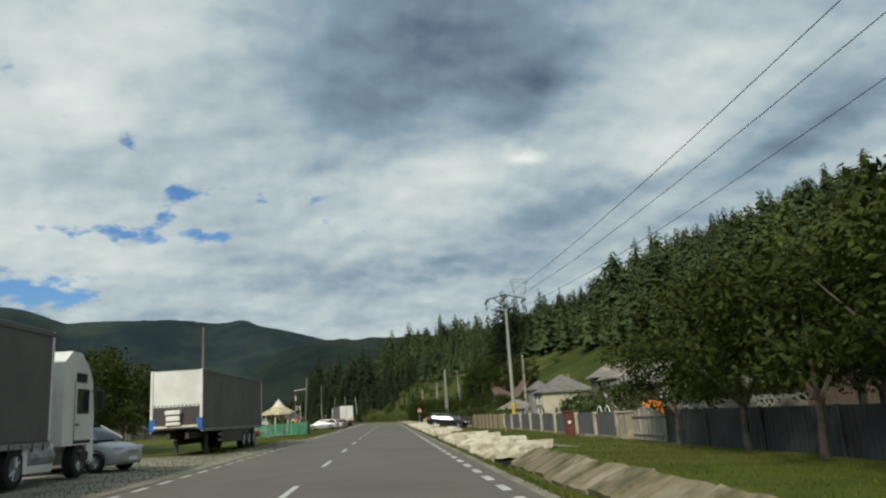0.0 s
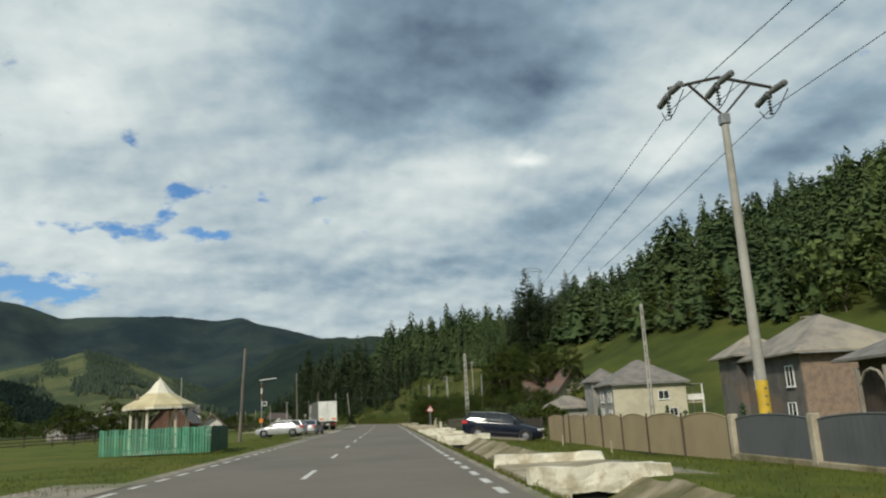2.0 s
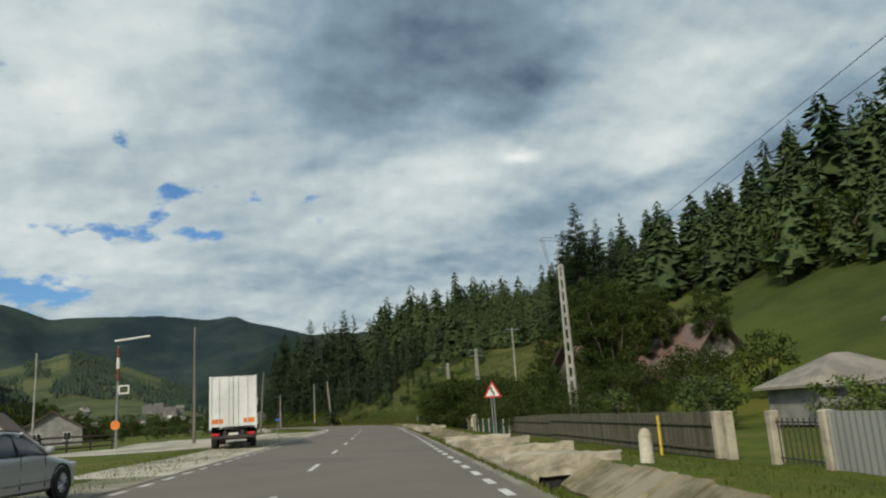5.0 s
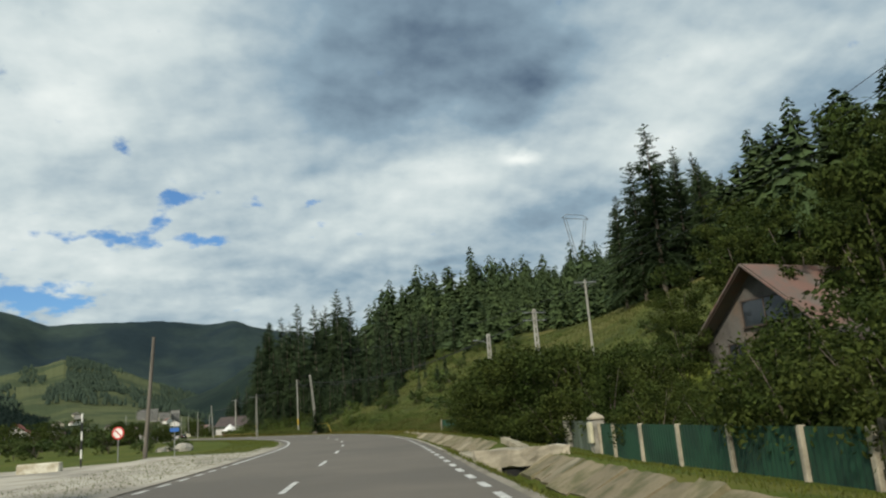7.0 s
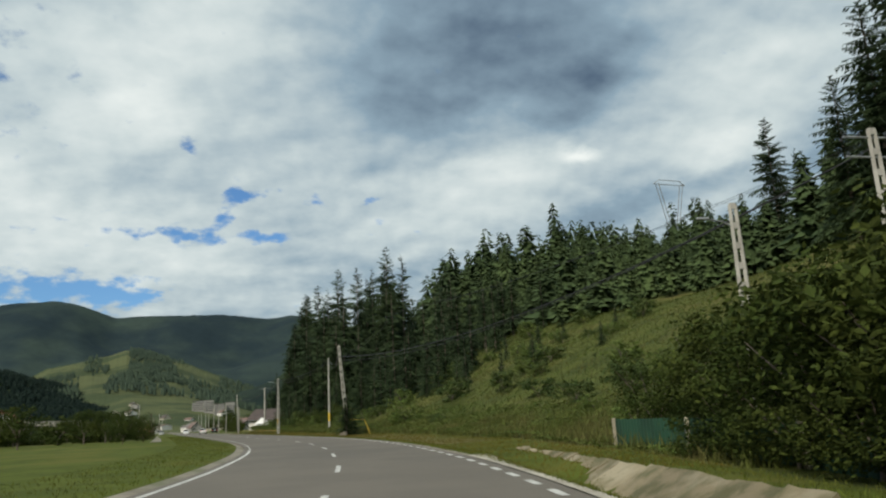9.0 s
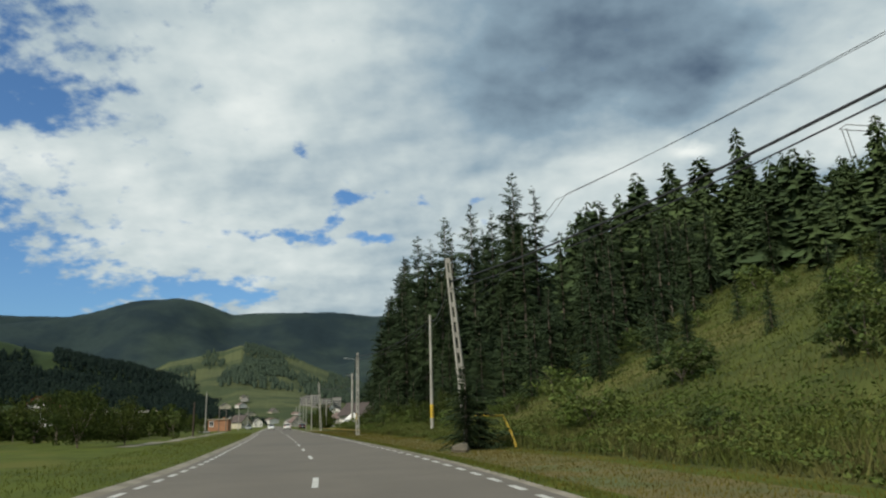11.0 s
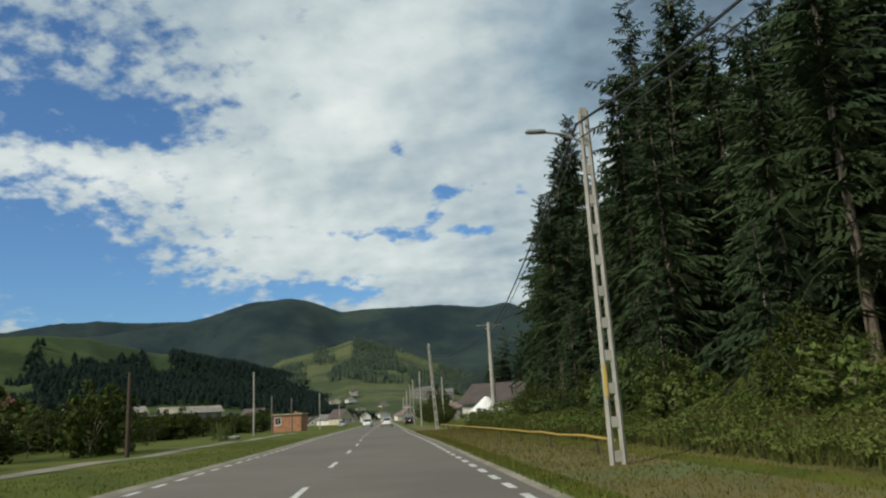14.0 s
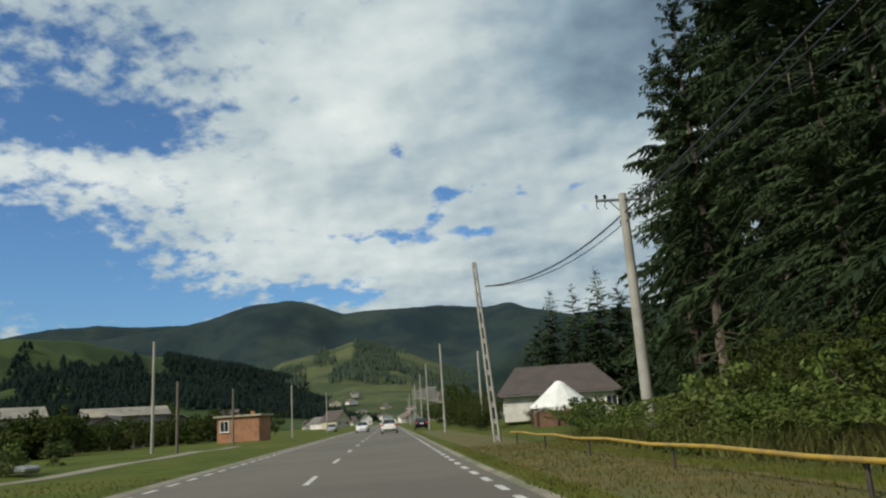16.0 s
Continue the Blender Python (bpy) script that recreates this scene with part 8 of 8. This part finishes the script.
car("compact_van", "silver compact family car beside the lorry", SILVER, pose(-8.8, 27.1, 0.13, 0, 0, 77), 4.3, 1.74, 1.6, "mpv")
q = on_road(421, 1.95)
car("white_car", "white hatchback driving ahead on the road", CAR_WHITE, pose(q.x, q.y, 0.0, 0, 0, 180 + 20.7), 4.3, 1.8, 1.58, "suv")
for s, u, pm, lb in ((437, 6.2, NAVY, "dark car parked on the verge"), (445, -1.95, CAR_WHITE, "white car coming along the road"), (150 + 330, -9, SILVER, "silver car parked in the village")):
    q = on_road(s, u)
    car("parked_car", lb, pm, pose(q.x, q.y, 0.03, 0, 0, 20 if u < 0 else 200), 4.3, 1.76, 1.48, "hatch")


def trailer(m, label, length=13.6, height=4.0, floor=1.15, rear="doors", coupled=True, front_panel=False, tarp=None, skirt=True):
    """A curtain-sided semi-trailer: rear end at y = 0 local, front at +length."""
    ob = thing("lorry_trailer", m, label, "trailer")
    w = 2.5
    tarp = tarp or CANVAS
    curtain = M()
    n = int(length / 0.6)
    for sg in (-1, 1):
        prof = []
        for i in range(n + 1):
            y = 0.12 + (length - 0.24) * i / n
            prof.append((sg * (w / 2 - (0.012 if i % 2 else 0.0)), y))
        k = len(curtain.v)
        curtain.v += [(x, y, floor - 0.18) for x, y in prof] + [(x * 0.998, y, height - 0.12) for x, y in prof]
        curtain.f += [(k + i, k + i + 1, k + n + 2 + i, k + n + 1 + i) for i in range(n)]
    part("side_curtain", curtain, tarp, ob, "grey tarpaulin side curtains")
    part("roof", M().box((0, length / 2, height - 0.03), (w, length, 0.07), bevel=0.02), tarp, ob)
    for sg in (-1, 1):
        part("roof_rail", M().box((sg * (w / 2 - 0.02), length / 2, height - 0.10), (0.08, length, 0.12)), tarp, ob)
        part("side_rave", M().box((sg * (w / 2 - 0.03), length / 2, floor - 0.09), (0.08, length, 0.18)), STEEL, ob)
        part("strap", M().box((sg * (w / 2 + 0.004), length / 2, floor - 0.02), (0.012, length - 0.3, 0.035)), BLACK, ob)
        for k in range(int(length / 0.6)):
            part("buckle", M().box((sg * (w / 2 + 0.008), 0.4 + 0.6 * k, floor - 0.16), (0.02, 0.05, 0.2)), BLACK, ob)
    for y, nm in ((0.0, "rear"), (length, "front")):
        sy = 1 if y == 0 else -1
        dark_low = front_panel and y == length
        mat = TRUCK_WHITE
        part(nm + "_wall", M().box((0, y + sy * 0.03, (height + floor) / 2), (w - 0.04, 0.06, height - floor - 0.05)), mat, ob)
        for sg in (-1, 1):
            part("corner_post", M().box((sg * (w / 2 - 0.06), y + sy * 0.02, (height + floor) / 2 - 0.05), (0.13, 0.13, height - floor + 0.1), bevel=0.02), mat, ob)
        if nm == "rear" and rear == "doors":
            part("door_gap", M().box((0, -0.004, (height + floor) / 2), (0.02, 0.012, height - floor - 0.15)), BLACK, ob)
            for dx in (-0.75, -0.25, 0.25, 0.75):
                part("lock_rod", M().tube((dx, -0.03, floor + 0.05), (dx, -0.03, height - 0.15), 0.016, 0.016, 6), TRUCK_WHITE, ob)
            for dx in (-0.85, 0.85):
                part("marker_board", M().box((dx, -0.012, floor + 0.32), (0.62, 0.02, 0.24)), ORANGE, ob, "orange reflective board")
    part("chassis", M().box((-0.45, length / 2, floor - 0.34), (0.16, length - 0.4, 0.3)).box((0.45, length / 2, floor - 0.34), (0.16, length - 0.4, 0.3)), IRON, ob)
    part("rear_bumper", M().box((0, 0.12, 0.62), (2.3, 0.1, 0.16), bevel=0.02), IRON, ob)
    for dx in (-0.95, 0.95):
        part("tail_light", M().box((dx, 0.03, 0.78), (0.4, 0.06, 0.13)), LENS_RED, ob)
    part("number_plate", M().box((0, 0.05, 0.78), (0.5, 0.03, 0.12)), SIGN_WHITE, ob)
    axles = (2.2, 3.5, 4.8) if length > 10 else (2.3,)
    for ay in axles:
        for sg in (-1, 1):
            wheel_parts(ob, sg * (w / 2 - 0.2), ay, 0.5, 0.5, 0.34, sg, 10, RIM)
        part("axle", M().tube((-1.0, ay, 0.5), (1.0, ay, 0.5), 0.07, 0.07, 8), IRON, ob)
    if skirt and length > 10:
        for sg in (-1, 1):
            part("side_guard", M().box((sg * 1.18, 8.2, 0.62), (0.04, 4.2, 0.12)).box((sg * 1.18, 8.2, 0.9), (0.04, 4.2, 0.1)), STEEL, ob)
    if not coupled:
        for sg in (-1, 1):
            part("landing_leg", M().box((sg * 0.75, length - 2.4, 0.5), (0.14, 0.14, 1.0)).box((sg * 0.75, length - 2.4, 0.03), (0.35, 0.35, 0.06)), IRON, ob)
    return ob


def tractor(m, label, white=True):
    """A tall cab-over tractor: rear of the cab at y = 0 local, front at +2.2."""
    ob = thing("lorry_tractor", m, label, "truck")
    hw = 1.22
    prof = [(0, 0.95), (0, 3.35), (0.5, 3.72), (1.15, 3.7), (1.75, 3.3), (2.05, 2.85), (2.2, 1.8), (2.22, 0.5), (1.75, 0.45), (1.7, 0.95)]
    part("cab", M().prism([(-hw, y, z) for y, z in prof], (2 * hw, 0, 0)), TRUCK_WHITE, ob)
    for sg in (-1, 1):
        part("side_window", M().box((sg * (hw + 0.004), 1.35, 2.25), (0.02, 0.85, 0.75), bevel=0.005), GLASS, ob)
        part("sleeper_window", M().box((sg * (hw + 0.004), 1.2, 2.95), (0.02, 0.75, 0.28), bevel=0.005), GLASS, ob)
        part("door_gap", M().box((sg * (hw + 0.003), 0.75, 1.9), (0.012, 0.025, 1.9)), BLACK, ob)
        part("mirror", M().box((sg * (hw + 0.22), 2.1, 2.3), (0.22, 0.14, 0.62), bevel=0.04).tube((sg * hw, 1.95, 2.6), (sg * (hw + 0.2), 2.08, 2.55), 0.025, 0.025, 6), BLACK, ob)
        part("door_handle", M().box((sg * (hw + 0.012), 0.95, 1.55), (0.03, 0.22, 0.06)), BLACK, ob)
        part("step", M().box((sg * (hw - 0.06), 1.55, 0.62), (0.14, 0.6, 0.28), bevel=0.02), BLACK, ob)
        part("fuel_tank", M().tube((sg * 0.95, -1.9, 0.72), (sg * 0.95, -0.5, 0.72), 0.33, 0.33, 14), STEEL, ob)
        part("side_fairing", M().box((sg * 1.18, -1.3, 0.7), (0.05, 1.7, 0.75), bevel=0.02), TRUCK_WHITE, ob)
        wheel_parts(ob, sg * 1.02, 1.35, 0.5, 0.5, 0.34, sg)
        wheel_parts(ob, sg * 0.95, -2.5, 0.5, 0.5, 0.5, sg)
        part("wheel_arch", M().box((sg * 1.1, 1.35, 1.05), (0.3, 1.2, 0.1), bevel=0.03), BLACK, ob)
        part("head_light", M().box((sg * 0.9, 2.21, 0.75), (0.4, 0.06, 0.2), bevel=0.02), LENS_CLEAR, ob)
    part("windscreen", M().prism([(-1.1, 2.06, 2.8), (1.1, 2.06, 2.8), (1.1, 2.19, 1.85), (-1.1, 2.19, 1.85)], (0, 0.03, 0)), GLASS, ob)
    part("visor", M().box((0, 2.05, 2.98), (2.2, 0.3, 0.12), bevel=0.03), BLACK, ob)
    part("chassis", M().box((0, -1.4, 0.75), (0.9, 4.2, 0.26)), IRON, ob)
    part("bumper", M().box((0, 2.18, 0.55), (2.4, 0.16, 0.4), bevel=0.05), TRUCK_WHITE, ob)
    return ob


# first lorry, facing away
trailer(pose(-8.85, 8.4, 0.12, 0, 0, -1), "dark grey curtain-sided trailer on the gravel strip", 13.4, 4.15)
tractor(pose(-8.6, 22.6, 0.12, 0, 0, -1), "white lorry tractor with tall cab on the gravel strip")
# unhitched trailer with its front wall to the road's traffic
t2 = trailer(pose(-7.6, 50.7, 0.1, 0, 0, 177.4), "unhitched grey trailer with white front wall and blue corners", 13.4, 4.1, 1.3, "doors", False, True)
for sg in (-1, 1):
    part("side_guard", M().box((sg * 1.18, 6.6, 0.82), (0.05, 6.4, 0.75)), IRON, t2, "dark side skirt")
part("front_recess", M().box((0, 13.43, 1.80), (2.2, 0.05, 1.05)), IRON, t2, "dark lower front panel")
part("front_rail", M().box((0, 13.46, 1.4), (2.1, 0.08, 0.1)), WHITEWASH, t2)
for sg in (-1, 1):
    part("blue_corner", M().box((sg * 1.12, 13.42, 1.5), (0.3, 0.14, 0.55), bevel=0.02), BLUE, t2, "blue corner panel")
part("white_case", M().box((0.1, 13.58, 2.06), (0.74, 0.26, 0.22), bevel=0.03).box((0.1, 13.56, 1.78), (0.66, 0.2, 0.24), bevel=0.03).box((0.1, 13.54, 1.53), (0.7, 0.16, 0.16), bevel=0.03), TRUCK_WHITE, t2, "white equipment case")
for k in range(12):
    part("lace_hook", M().box((-1.05 + 0.19 * k, 13.44, 2.40), (0.05, 0.03, 0.07)), BLACK, t2)
# lorry with white rear doors
t3 = trailer(pose(-6.13, 147.1, 0.1, 0, 0, 10), "lorry trailer with white rear doors and dark grey sides", 13.6, 3.9, 1.15)
tractor(pose(-6.13 - math.sin(radians(10)) * 13.9, 147.1 + math.cos(radians(10)) * 13.9, 0.1, 0, 0, 10), "white lorry tractor in front of the dark grey trailer")
# upturned boat-like trough beside the left meadow
q = on_road(368, -13.2)
solid("metal_trough", M().box((0, 0, 0.22), (0.7, 3.2, 0.3), bevel=0.1), STEEL, "long grey metal trough on the meadow", "trough", mtx=pose(q.x, q.y, 0.15, 0, 0, 60))
